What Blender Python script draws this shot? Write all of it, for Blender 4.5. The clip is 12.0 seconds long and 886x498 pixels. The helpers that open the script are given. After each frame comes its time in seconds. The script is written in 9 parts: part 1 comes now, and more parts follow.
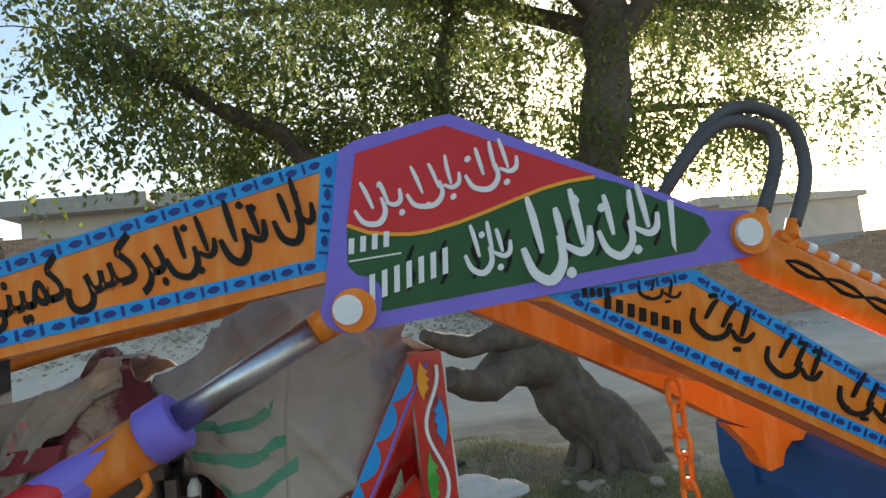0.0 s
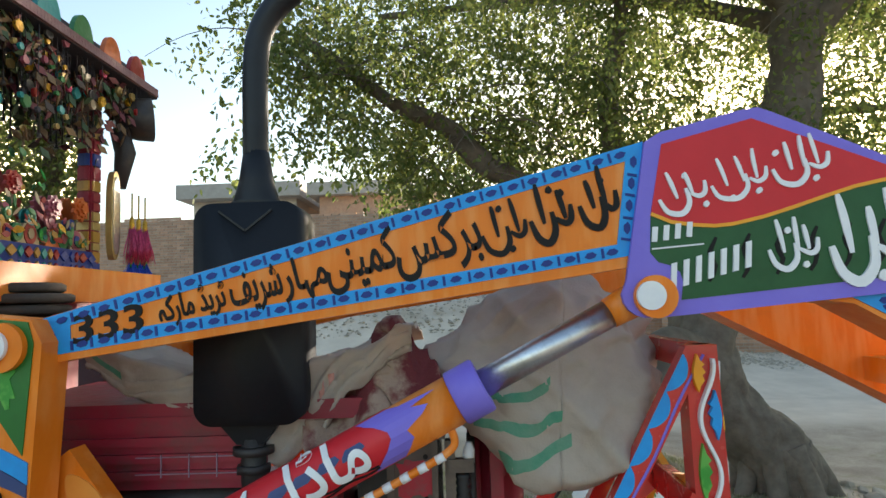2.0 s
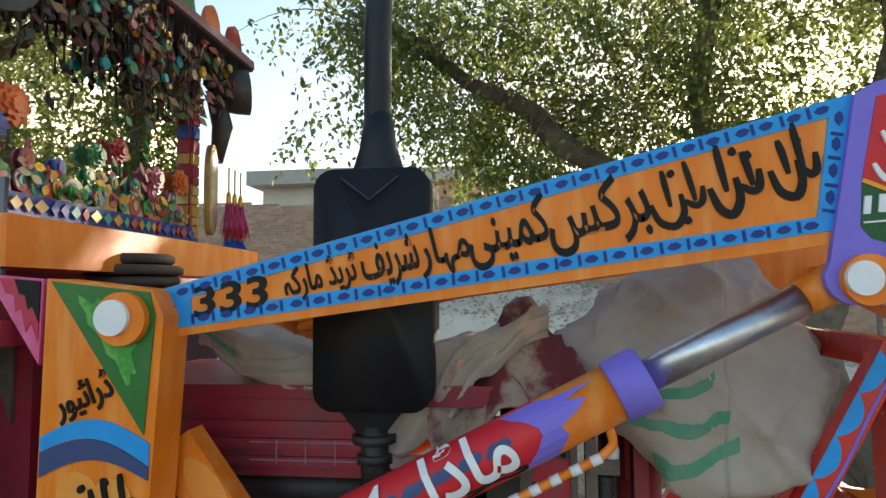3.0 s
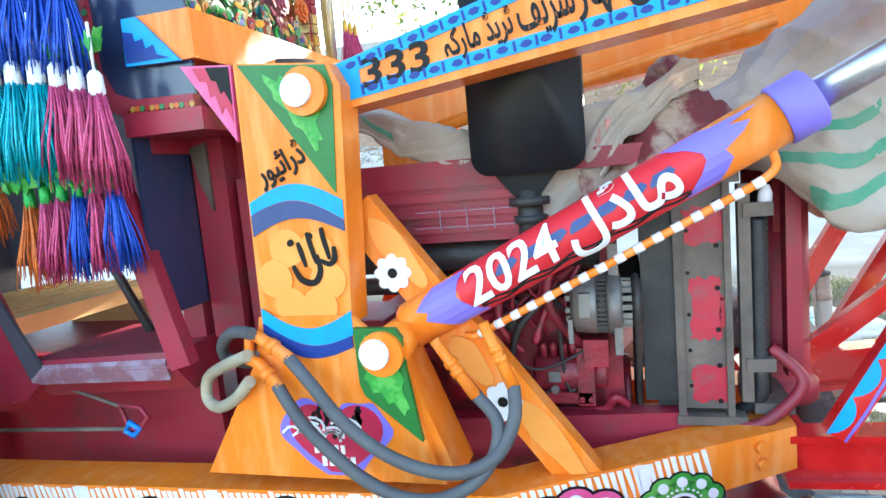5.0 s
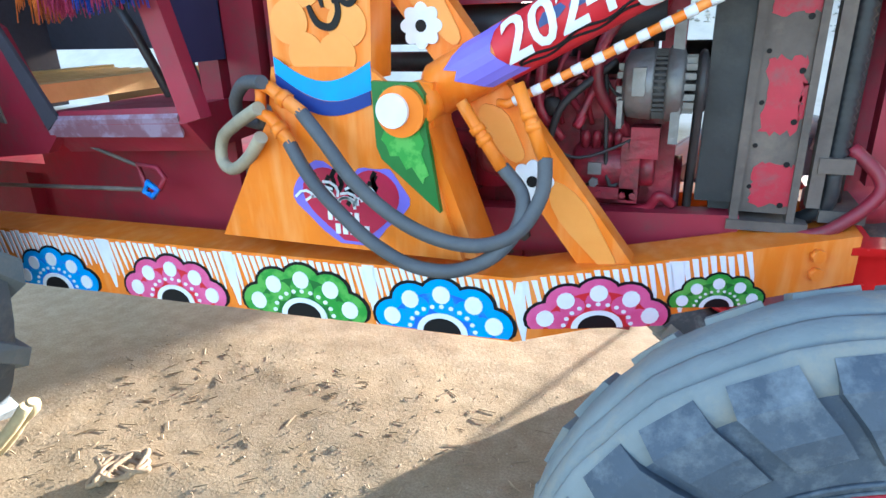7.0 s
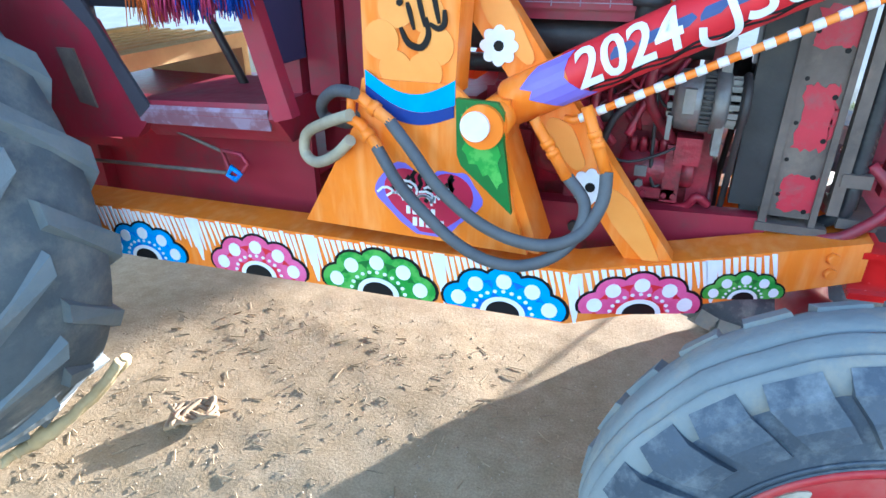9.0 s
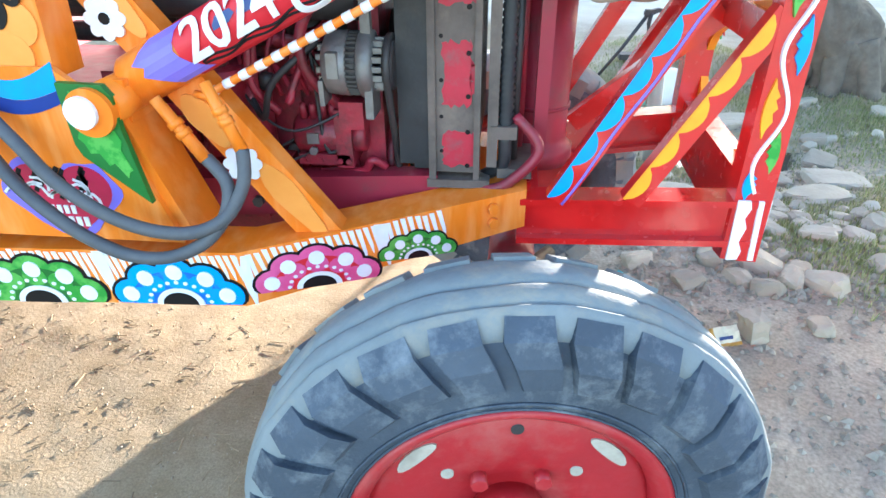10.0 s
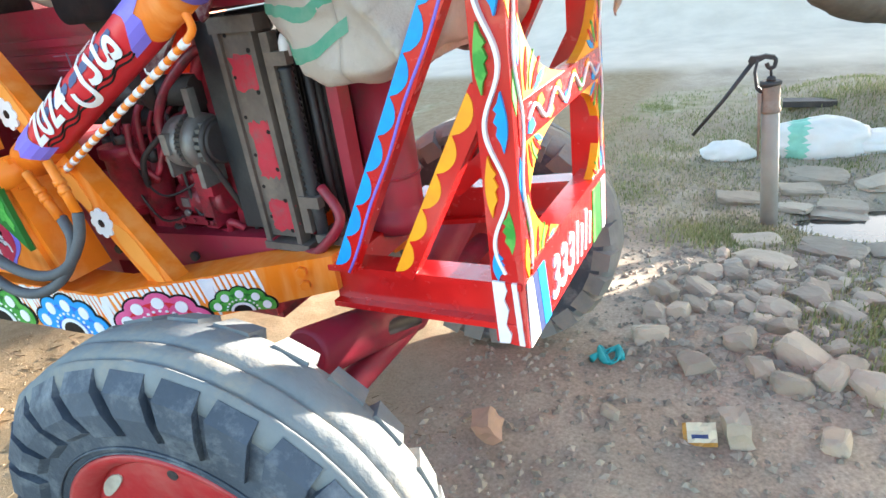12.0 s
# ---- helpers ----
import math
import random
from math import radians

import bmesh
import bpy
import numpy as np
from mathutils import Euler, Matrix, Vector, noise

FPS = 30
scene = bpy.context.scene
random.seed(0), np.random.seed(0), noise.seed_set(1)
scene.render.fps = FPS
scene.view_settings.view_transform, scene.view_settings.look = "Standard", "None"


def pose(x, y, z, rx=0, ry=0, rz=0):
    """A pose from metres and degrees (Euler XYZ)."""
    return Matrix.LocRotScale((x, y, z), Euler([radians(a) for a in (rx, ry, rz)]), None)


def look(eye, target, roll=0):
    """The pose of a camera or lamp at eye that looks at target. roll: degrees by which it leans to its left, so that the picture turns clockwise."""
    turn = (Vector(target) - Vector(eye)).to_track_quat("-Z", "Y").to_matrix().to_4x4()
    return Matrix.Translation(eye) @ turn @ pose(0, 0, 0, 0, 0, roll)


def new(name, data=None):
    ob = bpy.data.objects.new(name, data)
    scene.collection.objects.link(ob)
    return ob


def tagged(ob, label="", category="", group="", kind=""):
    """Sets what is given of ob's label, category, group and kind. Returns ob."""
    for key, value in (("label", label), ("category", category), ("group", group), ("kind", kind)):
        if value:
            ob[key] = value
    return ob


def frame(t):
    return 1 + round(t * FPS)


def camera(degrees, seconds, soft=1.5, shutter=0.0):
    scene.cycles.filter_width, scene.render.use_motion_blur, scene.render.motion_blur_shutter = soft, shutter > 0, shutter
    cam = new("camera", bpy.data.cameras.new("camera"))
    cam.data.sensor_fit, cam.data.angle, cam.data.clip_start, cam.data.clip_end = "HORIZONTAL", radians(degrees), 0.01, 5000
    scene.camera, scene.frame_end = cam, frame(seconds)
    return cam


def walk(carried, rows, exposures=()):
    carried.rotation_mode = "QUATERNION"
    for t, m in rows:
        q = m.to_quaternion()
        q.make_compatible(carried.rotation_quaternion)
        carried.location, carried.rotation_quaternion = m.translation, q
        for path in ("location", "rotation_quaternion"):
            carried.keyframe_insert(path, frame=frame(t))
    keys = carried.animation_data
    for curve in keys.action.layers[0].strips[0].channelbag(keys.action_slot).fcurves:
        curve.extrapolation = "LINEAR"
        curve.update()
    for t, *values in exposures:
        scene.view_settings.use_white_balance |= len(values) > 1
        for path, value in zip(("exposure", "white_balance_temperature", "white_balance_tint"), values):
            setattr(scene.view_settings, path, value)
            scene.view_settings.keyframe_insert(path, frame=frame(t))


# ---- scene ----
cam = camera(71.6, 12.0)
PATH = [
    (0, (-0.012, -0.997, 1.484), (0.336, 0.966, 1.637), -6.4),
    (0.5, (-0.107, -1.043, 1.491), (0.165, 0.928, 1.694), -5.3),
    (1, (-0.184, -1.057, 1.49), (-0.032, 0.929, 1.679), -4.2),
    (1.5, (-0.243, -1.065, 1.485), (-0.227, 0.926, 1.67), -2.7),
    (2, (-0.307, -1.023, 1.478), (-0.362, 0.968, 1.656), -2.0),
    (2.5, (-0.379, -0.944, 1.487), (-0.522, 1.044, 1.643), -2.4),
    (3, (-0.459, -0.905, 1.465), (-0.706, 1.074, 1.61), -0.6),
    (3.2, (-0.499, -0.926, 1.464), (-0.796, 1.047, 1.601), -1.2),
    (4.8, (-0.591, -1.008, 1.327), (-1.162, 0.898, 1.128), -5.0),
    (5, (-0.571, -0.999, 1.281), (-1.107, 0.911, 1.028), -5.1),
    (5.5, (-0.48, -0.957, 1.212), (-0.913, 0.952, 0.8), -4.6),
    (6, (-0.435, -0.919, 1.167), (-0.87, 0.957, 0.627), -1.8),
    (6.5, (-0.48, -0.892, 1.125), (-1.019, 0.916, 0.459), -1.3),
    (7, (-0.562, -0.918, 1.117), (-1.242, 0.824, 0.407), -1.8),
    (7.2, (-0.599, -0.935, 1.119), (-1.346, 0.776, 0.402), -1.5),
    (8.8, (-0.723, -1.074, 1.249), (-1.424, 0.583, 0.377), -0.4),
    (9, (-0.65, -1.057, 1.267), (-1.29, 0.616, 0.376), -0.2),
    (9.5, (-0.412, -0.991, 1.301), (-0.883, 0.7, 0.342), 2.4),
    (10, (-0.313, -0.922, 1.291), (-0.503, 0.781, 0.259), -0.4),
    (10.5, (-0.214, -0.92, 1.27), (-0.276, 0.845, 0.332), -2.7),
    (11, (0.044, -0.945, 1.329), (-0.184, 0.779, 0.341), -0.6),
    (11.5, (0.278, -0.817, 1.289), (-0.283, 0.852, 0.339), -5.0),
    (12, (0.506, -0.709, 1.297), (-0.392, 0.86, 0.442), -7.7),
]
walk(cam, [(t, look(eye, target, roll)) for t, eye, target, roll in PATH], [(0.0, 1.22, 6550, 10), (1.0, 1.66, 6650, 10), (3.2, 1.62, 6700, 10), (4.8, 3.3, 5900, 10), (5.5, 3.18, 5950, 10), (7.0, 3.0, 5650, 10), (9.0, 3.07, 5300, 10), (10.0, 3.25, 5750, 10), (10.6, 3.36, 6000, 10), (11.5, 3.2, 6200, 10), (12.0, 2.95, 6300, 10)])

# ---- world, sun ----
SUN_DIR = Vector((0.485, 0.86, 0.165)).normalized()
world = bpy.data.worlds.new("world")
scene.world = world
world.use_nodes = True
wn = world.node_tree.nodes
sky = wn.new("ShaderNodeTexSky")
sky.sky_type = "NISHITA"
sky.sun_disc = False
sky.sun_elevation = math.asin(SUN_DIR.z)
sky.sun_rotation = math.atan2(SUN_DIR.x, SUN_DIR.y)
sky.air_density, sky.dust_density, sky.ozone_density = 1.0, 1.2, 1.0
wn["Background"].inputs[1].default_value = 0.15
world.node_tree.links.new(sky.outputs[0], wn["Background"].inputs[0])
sun = new("sun", bpy.data.lights.new("sun", "SUN"))
sun.data.energy, sun.data.angle, sun.data.color = 4.5, radians(0.8), (1.0, 0.89, 0.75)
sun.matrix_world = look(SUN_DIR * 50, (0, 0, 0))


# ---- materials ----
def mat(name, a, b=None, scale=8.0, rough=0.5, metal=0.0, bump=0.2, bscale=60.0, spec=0.5, dirt=None, dirt_amt=0.35, dirt_scale=3.0, coat=0.0, island=0.0, sharp=False):
    """A principled surface: two tones in large noise, optional dirt stains, fine bump and uneven gloss."""
    m = bpy.data.materials.new(name)
    m.use_nodes = True
    n, l = m.node_tree.nodes, m.node_tree.links
    p = n["Principled BSDF"]
    co = n.new("ShaderNodeTexCoord")
    big = n.new("ShaderNodeTexNoise")
    big.inputs["Scale"].default_value, big.inputs["Detail"].default_value, big.inputs["Roughness"].default_value = scale, 6.0, 0.6
    l.new(co.outputs["Object"], big.inputs["Vector"])
    ramp = n.new("ShaderNodeValToRGB")
    b = b or tuple(c * 0.8 for c in a)
    lo, hi = (0.45, 0.55) if sharp else (0.3, 0.7)
    ramp.color_ramp.elements[0].position, ramp.color_ramp.elements[1].position = lo, hi
    ramp.color_ramp.elements[0].color, ramp.color_ramp.elements[1].color = (*b, 1), (*a, 1)
    l.new(big.outputs["Fac"], ramp.inputs["Fac"])
    col = ramp.outputs["Color"]
    if dirt:
        dn = n.new("ShaderNodeTexNoise")
        dn.inputs["Scale"].default_value, dn.inputs["Detail"].default_value, dn.inputs["Roughness"].default_value = dirt_scale, 10.0, 0.7
        l.new(co.outputs["Object"], dn.inputs["Vector"])
        dr = n.new("ShaderNodeValToRGB")
        dr.color_ramp.elements[0].position, dr.color_ramp.elements[1].position = 0.5, 0.72
        dr.color_ramp.elements[1].color = (dirt_amt, dirt_amt, dirt_amt, 1)
        dr.color_ramp.elements[0].color = (0, 0, 0, 1)
        l.new(dn.outputs["Fac"], dr.inputs["Fac"])
        mx = n.new("ShaderNodeMixRGB")
        l.new(dr.outputs["Color"], mx.inputs["Fac"])
        l.new(col, mx.inputs[1])
        mx.inputs[2].default_value = (*dirt, 1)
        col = mx.outputs["Color"]
    if island:
        gi = n.new("ShaderNodeNewGeometry")
        oi = n.new("ShaderNodeObjectInfo")
        ad = n.new("ShaderNodeMath")
        ad.operation = "ADD"
        l.new(gi.outputs["Random Per Island"], ad.inputs[0])
        l.new(oi.outputs["Random"], ad.inputs[1])
        fr = n.new("ShaderNodeMath")
        fr.operation = "FRACT"
        l.new(ad.outputs[0], fr.inputs[0])
        mr = n.new("ShaderNodeMapRange")
        mr.inputs["To Min"].default_value, mr.inputs["To Max"].default_value = 1 - island, 1 + island
        l.new(fr.outputs[0], mr.inputs["Value"])
        hs = n.new("ShaderNodeHueSaturation")
        l.new(mr.outputs[0], hs.inputs["Value"])
        l.new(col, hs.inputs["Color"])
        col = hs.outputs["Color"]
    l.new(col, p.inputs["Base Color"])
    fine = n.new("ShaderNodeTexNoise")
    fine.inputs["Scale"].default_value, fine.inputs["Detail"].default_value = bscale, 4.0
    l.new(co.outputs["Object"], fine.inputs["Vector"])
    rr = n.new("ShaderNodeMapRange")
    rr.inputs["To Min"].default_value, rr.inputs["To Max"].default_value = max(rough - 0.12, 0.03), min(rough + 0.12, 1)
    l.new(fine.outputs["Fac"], rr.inputs["Value"])
    l.new(rr.outputs[0], p.inputs["Roughness"])
    p.inputs["Metallic"].default_value = metal
    p.inputs["Specular IOR Level"].default_value = spec
    p.inputs["Coat Weight"].default_value = coat
    p.inputs["Coat Roughness"].default_value = 0.15
    if bump:
        bp = n.new("ShaderNodeBump")
        bp.inputs["Strength"].default_value, bp.inputs["Distance"].default_value = bump, 0.004
        l.new(fine.outputs["Fac"], bp.inputs["Height"])
        l.new(bp.outputs["Normal"], p.inputs["Normal"])
    return m


DUST = (0.42, 0.33, 0.23)
ORANGE = mat("orange_enamel", (0.86, 0.22, 0.012), (0.78, 0.18, 0.01), 9, 0.36, bump=0.12, bscale=45, spec=0.3, dirt=(0.50, 0.15, 0.03), dirt_amt=0.45, dirt_scale=5)


def brushed(m, light, scale, share):
    """Uneven upright brush strokes of a lighter coat."""
    n, l = m.node_tree.nodes, m.node_tree.links
    p = n["Principled BSDF"]
    co = n.new("ShaderNodeTexCoord")
    mp = n.new("ShaderNodeMapping")
    mp.inputs["Scale"].default_value = scale
    mp.inputs["Rotation"].default_value = (0, radians(-9), 0)
    k = n.new("ShaderNodeTexNoise")
    k.inputs["Scale"].default_value, k.inputs["Detail"].default_value = 1.0, 5.0
    r = n.new("ShaderNodeValToRGB")
    r.color_ramp.elements[0].position, r.color_ramp.elements[1].position = 0.46, 0.68
    r.color_ramp.elements[0].color, r.color_ramp.elements[1].color = (0, 0, 0, 1), (share, share, share, 1)
    mix = n.new("ShaderNodeMixRGB")
    mix.inputs[2].default_value = (*light, 1)
    l.new(co.outputs["Object"], mp.inputs["Vector"])
    l.new(mp.outputs["Vector"], k.inputs["Vector"])
    l.new(k.outputs["Fac"], r.inputs["Fac"])
    l.new(r.outputs["Color"], mix.inputs[0])
    l.new(p.inputs["Base Color"].links[0].from_socket, mix.inputs[1])
    l.new(mix.outputs[0], p.inputs["Base Color"])


brushed(ORANGE, (0.90, 0.36, 0.10), (38, 20, 6), 0.55)
ORANGE_LIGHT = mat("light_orange_paint", (0.85, 0.33, 0.06), (0.80, 0.28, 0.04), 12, 0.42, bump=0.1)
BLUE = mat("sky_blue_paint", (0.01, 0.33, 0.78), (0.02, 0.26, 0.66), 30, 0.42, bump=0.15, spec=0.3)
NAVY = mat("deep_blue_paint", (0.012, 0.04, 0.24), None, 20, 0.45, bump=0.1, spec=0.3)
SLATE = mat("slate_blue_paint", (0.05, 0.075, 0.20), None, 20, 0.45, bump=0.1, spec=0.3)
LAVENDER = mat("lavender_paint", (0.19, 0.14, 0.62), (0.22, 0.17, 0.66), 14, 0.45, bump=0.12, spec=0.3)
FIELD_RED = mat("signal_red_paint", (0.64, 0.026, 0.036), (0.56, 0.02, 0.03), 10, 0.42, bump=0.2, bscale=30, spec=0.3)
FIELD_GREEN = mat("bottle_green_paint", (0.012, 0.075, 0.025), (0.02, 0.10, 0.035), 14, 0.4, bump=0.25, bscale=30, spec=0.3)
WHITE = mat("white_paint", (0.80, 0.80, 0.82), (0.72, 0.72, 0.76), 30, 0.45, bump=0.15)
BLACK_PAINT = mat("black_paint", (0.010, 0.009, 0.010), None, 20, 0.5, bump=0.1, spec=0.2)
LEAF_GREEN = mat("leaf_green_paint", (0.03, 0.27, 0.03), (0.10, 0.38, 0.06), 30, 0.45, bump=0.1, sharp=True)
DARK_GREEN = mat("dark_green_paint", (0.01, 0.15, 0.02), None, 25, 0.45, bump=0.1)
PINK = mat("pink_paint", (0.60, 0.05, 0.18), (0.72, 0.13, 0.32), 20, 0.45, bump=0.1)
CRIMSON = mat("crimson_paint", (0.52, 0.01, 0.06), None, 20, 0.45, bump=0.1)
AZURE = mat("azure_paint", (0.01, 0.12, 0.60), (0.02, 0.25, 0.75), 25, 0.45, bump=0.1, sharp=True)
YELLOW = mat("amber_paint", (0.85, 0.38, 0.01), (0.80, 0.30, 0.01), 20, 0.42, bump=0.1)
GUARD_RED = mat("glossy_red_enamel", (0.60, 0.014, 0.012), (0.48, 0.01, 0.01), 8, 0.24, bump=0.25, bscale=34, coat=0.7)
TRACTOR_RED = mat("worn_tractor_red", (0.34, 0.016, 0.042), (0.22, 0.012, 0.027), 5, 0.5, bump=0.25, bscale=40, dirt=(0.09, 0.055, 0.05), dirt_amt=0.75, dirt_scale=7)
# dark tone and stains: oily dirt, deepened to paint in shadow among the parts
ENGINE_RED = mat("oily_shaded_engine_red", (0.42, 0.020, 0.045), (0.16, 0.012, 0.022), 14, 0.45, bump=0.6, bscale=70, dirt=(0.035, 0.030, 0.028), dirt_amt=0.9, dirt_scale=16)
IRON = mat("dusty_grey_steel", (0.150, 0.118, 0.100), (0.070, 0.056, 0.050), 11, 0.65, metal=0.1, bump=0.4, bscale=60, dirt=DUST, dirt_amt=0.25, dirt_scale=8)
RAD_RED = mat("flaking_red_paint", (0.46, 0.018, 0.045), (0.36, 0.016, 0.035), 14, 0.5, bump=0.25, bscale=50, dirt=(0.12, 0.10, 0.10), dirt_amt=0.7, dirt_scale=22)
DARK_IRON = mat("greasy_black_iron", (0.03, 0.028, 0.03), (0.05, 0.045, 0.045), 12, 0.55, metal=0.2, bump=0.4, dirt=(0.14, 0.11, 0.09), dirt_amt=0.4, dirt_scale=7)
SHROUD_BLACK = mat("sooty_black_sheet", (0.022, 0.024, 0.030), (0.012, 0.013, 0.016), 7, 0.5, bump=0.4, bscale=30, dirt=(0.10, 0.09, 0.08), dirt_amt=0.3, dirt_scale=9)
ALU = mat("dull_cast_aluminium", (0.27, 0.26, 0.26), (0.14, 0.135, 0.13), 14, 0.5, metal=0.6, bump=0.4, bscale=80)
MUFFLER_BLACK = mat("heat_black_muffler_paint", (0.008, 0.0095, 0.013), (0.013, 0.015, 0.02), 6, 0.45, bump=0.25, bscale=35, spec=0.3, dirt=(0.05, 0.05, 0.055), dirt_amt=0.15, dirt_scale=5)
CHROME = mat("dull_chrome_rod", (0.60, 0.61, 0.64), (0.50, 0.51, 0.54), 26, 0.36, metal=1.0, bump=0.05, dirt=(0.20, 0.19, 0.19), dirt_amt=0.4, dirt_scale=60)
RUBBER_HOSE = mat("dusty_black_hose", (0.06, 0.062, 0.07), (0.10, 0.10, 0.105), 12, 0.65, bump=0.25, bscale=150)
TYRE = mat("dusty_tyre_rubber", (0.066, 0.083, 0.112), (0.032, 0.042, 0.058), 5, 0.70, bump=0.5, bscale=90, dirt=(0.25, 0.27, 0.29), dirt_amt=0.7, dirt_scale=11)
TREAD = mat("dust_caked_tread", (0.25, 0.265, 0.262), (0.165, 0.18, 0.185), 6, 0.95, bump=0.7, bscale=60, spec=0.1, dirt=(0.32, 0.275, 0.21), dirt_amt=0.8, dirt_scale=9)
# rear rubber: dusty, and a lit copy of TYRE, lightened for missing light
REAR_TYRE = mat("dusty_lightened_rear_rubber", (0.13, 0.15, 0.165), (0.075, 0.09, 0.105), 5, 0.85, bump=0.5, bscale=70, spec=0.2, dirt=(0.26, 0.25, 0.22), dirt_amt=0.7, dirt_scale=7)
REAR_LUG = mat("dusty_lightened_rear_lug", (0.19, 0.215, 0.23), (0.11, 0.13, 0.145), 4, 0.85, bump=0.7, bscale=50, spec=0.2, dirt=(0.24, 0.23, 0.20), dirt_amt=0.7, dirt_scale=6)
RIM_RED = mat("red_wheel_paint", (0.40, 0.012, 0.018), (0.33, 0.012, 0.018), 6, 0.45, bump=0.2, dirt=(0.35, 0.22, 0.18), dirt_amt=0.35, dirt_scale=6)
SACK = mat("woven_plastic_sack", (0.68, 0.60, 0.53), (0.58, 0.49, 0.42), 4, 0.75, bump=0.5, bscale=220, dirt=(0.30, 0.21, 0.15), dirt_amt=0.4, dirt_scale=3)
SACK_PRINT = mat("faded_red_sack_print", (0.50, 0.20, 0.17), (0.58, 0.36, 0.30), 40, 0.75, bump=0.4, bscale=220)
SACK_GREEN = mat("green_sack_print", (0.10, 0.40, 0.26), (0.24, 0.46, 0.34), 24, 0.75, bump=0.4, bscale=220)
SACK_RED = mat("maroon_patterned_cloth", (0.14, 0.02, 0.025), (0.36, 0.26, 0.20), 9, 0.8, bump=0.5, bscale=180, sharp=True)
SACK_WHITE = mat("white_poly_sack", (0.72, 0.72, 0.70), (0.62, 0.62, 0.60), 6, 0.6, bump=0.5, bscale=150)
BARK = mat("furrowed_bark", (0.165, 0.135, 0.105), (0.085, 0.066, 0.05), 9, 0.9, bump=1.0, bscale=30)
BRICK = mat("weathered_clay_brick", (0.42, 0.25, 0.17), (0.34, 0.21, 0.15), 12, 0.9, bump=0.6, bscale=60, dirt=DUST, dirt_amt=0.6, dirt_scale=6, island=0.2)
STONE = mat("dusty_grey_rubble", (0.44, 0.385, 0.31), (0.33, 0.285, 0.225), 9, 0.9, bump=0.8, bscale=40, island=0.24, dirt=(0.36, 0.28, 0.20), dirt_amt=0.6, dirt_scale=8)
CONCRETE = mat("weathered_concrete", (0.38, 0.36, 0.33), (0.30, 0.28, 0.26), 5, 0.9, bump=0.6, bscale=50)
PLASTER = mat("pale_plaster", (0.50, 0.46, 0.41), (0.42, 0.38, 0.34), 1.5, 0.9, bump=0.4, bscale=20)
WOOD = mat("sunlit_yellow_wood", (0.55, 0.36, 0.14), (0.45, 0.28, 0.10), 10, 0.7, bump=0.4, bscale=50)
BUCKET_BLUE = mat("loader_blue_enamel", (0.008, 0.10, 0.36), (0.01, 0.08, 0.28), 6, 0.45, bump=0.15)
TEAL_CLOTH = mat("teal_rag", (0.02, 0.35, 0.38), None, 20, 0.7, bump=0.4)
ROPE = mat("tan_rope", (0.34, 0.245, 0.15), (0.22, 0.15, 0.09), 30, 0.85, bump=0.5)
CLAY = mat("dried_cream_clay", (0.50, 0.39, 0.22), (0.38, 0.29, 0.155), 14, 0.95, bump=0.6)
# colour of sunlit ground, painted into the wheel disc's openings
SLOT_LIT_GROUND = mat("slot_lit_ground", (0.46, 0.42, 0.35), (0.30, 0.27, 0.22), 30, 0.9, bump=0.3)
CREAM = mat("cream_paper", (0.70, 0.66, 0.50), None, 20, 0.7)
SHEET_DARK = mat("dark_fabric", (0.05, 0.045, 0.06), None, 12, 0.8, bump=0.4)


def mirror_mat(name, col, rough):
    m = bpy.data.materials.new(name)
    m.use_nodes = True
    p = m.node_tree.nodes["Principled BSDF"]
    p.inputs["Base Color"].default_value = (*col, 1)
    p.inputs["Metallic"].default_value, p.inputs["Roughness"].default_value = 1.0, rough
    return m


MIRROR_FILM = mirror_mat("silvered_windscreen_film", (0.84, 0.85, 0.87), 0.012)
DARK_FRINGE = mat("faded_rose_fringe", (0.22, 0.10, 0.11), (0.30, 0.18, 0.17), 30, 0.7)
BLUE_GLASS = mat("dark_blue_tinted_pane", (0.02, 0.03, 0.075), (0.03, 0.04, 0.10), 3, 0.18, bump=0.02)


def foil(name, col):
    m = mat(name, col, tuple(c * 0.6 for c in col), 60, 0.3, metal=0.35, bump=0.5, bscale=200)
    return m


FOILS = [foil("tinsel_" + n, c) for n, c in (("royal_blue", (0.02, 0.09, 0.62)), ("turquoise", (0.01, 0.45, 0.56)), ("rose", (0.66, 0.07, 0.20)),
                                            ("gold", (0.7, 0.38, 0.03)), ("green", (0.02, 0.35, 0.06)), ("orange", (0.75, 0.16, 0.02)))]


def leaf_mat(name, a, b):
    m = bpy.data.materials.new(name)
    m.use_nodes = True
    n, l = m.node_tree.nodes, m.node_tree.links
    p = n["Principled BSDF"]
    g = n.new("ShaderNodeNewGeometry")
    r = n.new("ShaderNodeValToRGB")
    r.color_ramp.elements[0].color, r.color_ramp.elements[1].color = (*a, 1), (*b, 1)
    l.new(g.outputs["Random Per Island"], r.inputs["Fac"])
    l.new(r.outputs["Color"], p.inputs["Base Color"])
    p.inputs["Roughness"].default_value = 0.55
    t = n.new("ShaderNodeBsdfTranslucent")
    br = n.new("ShaderNodeHueSaturation")
    br.inputs["Value"].default_value = 2.1
    l.new(r.outputs["Color"], br.inputs["Color"])
    l.new(br.outputs["Color"], t.inputs["Color"])
    mix = n.new("ShaderNodeMixShader")
    mix.inputs[0].default_value = 0.45
    l.new(p.outputs[0], mix.inputs[1])
    l.new(t.outputs[0], mix.inputs[2])
    l.new(mix.outputs[0], n["Material Output"].inputs["Surface"])
    return m


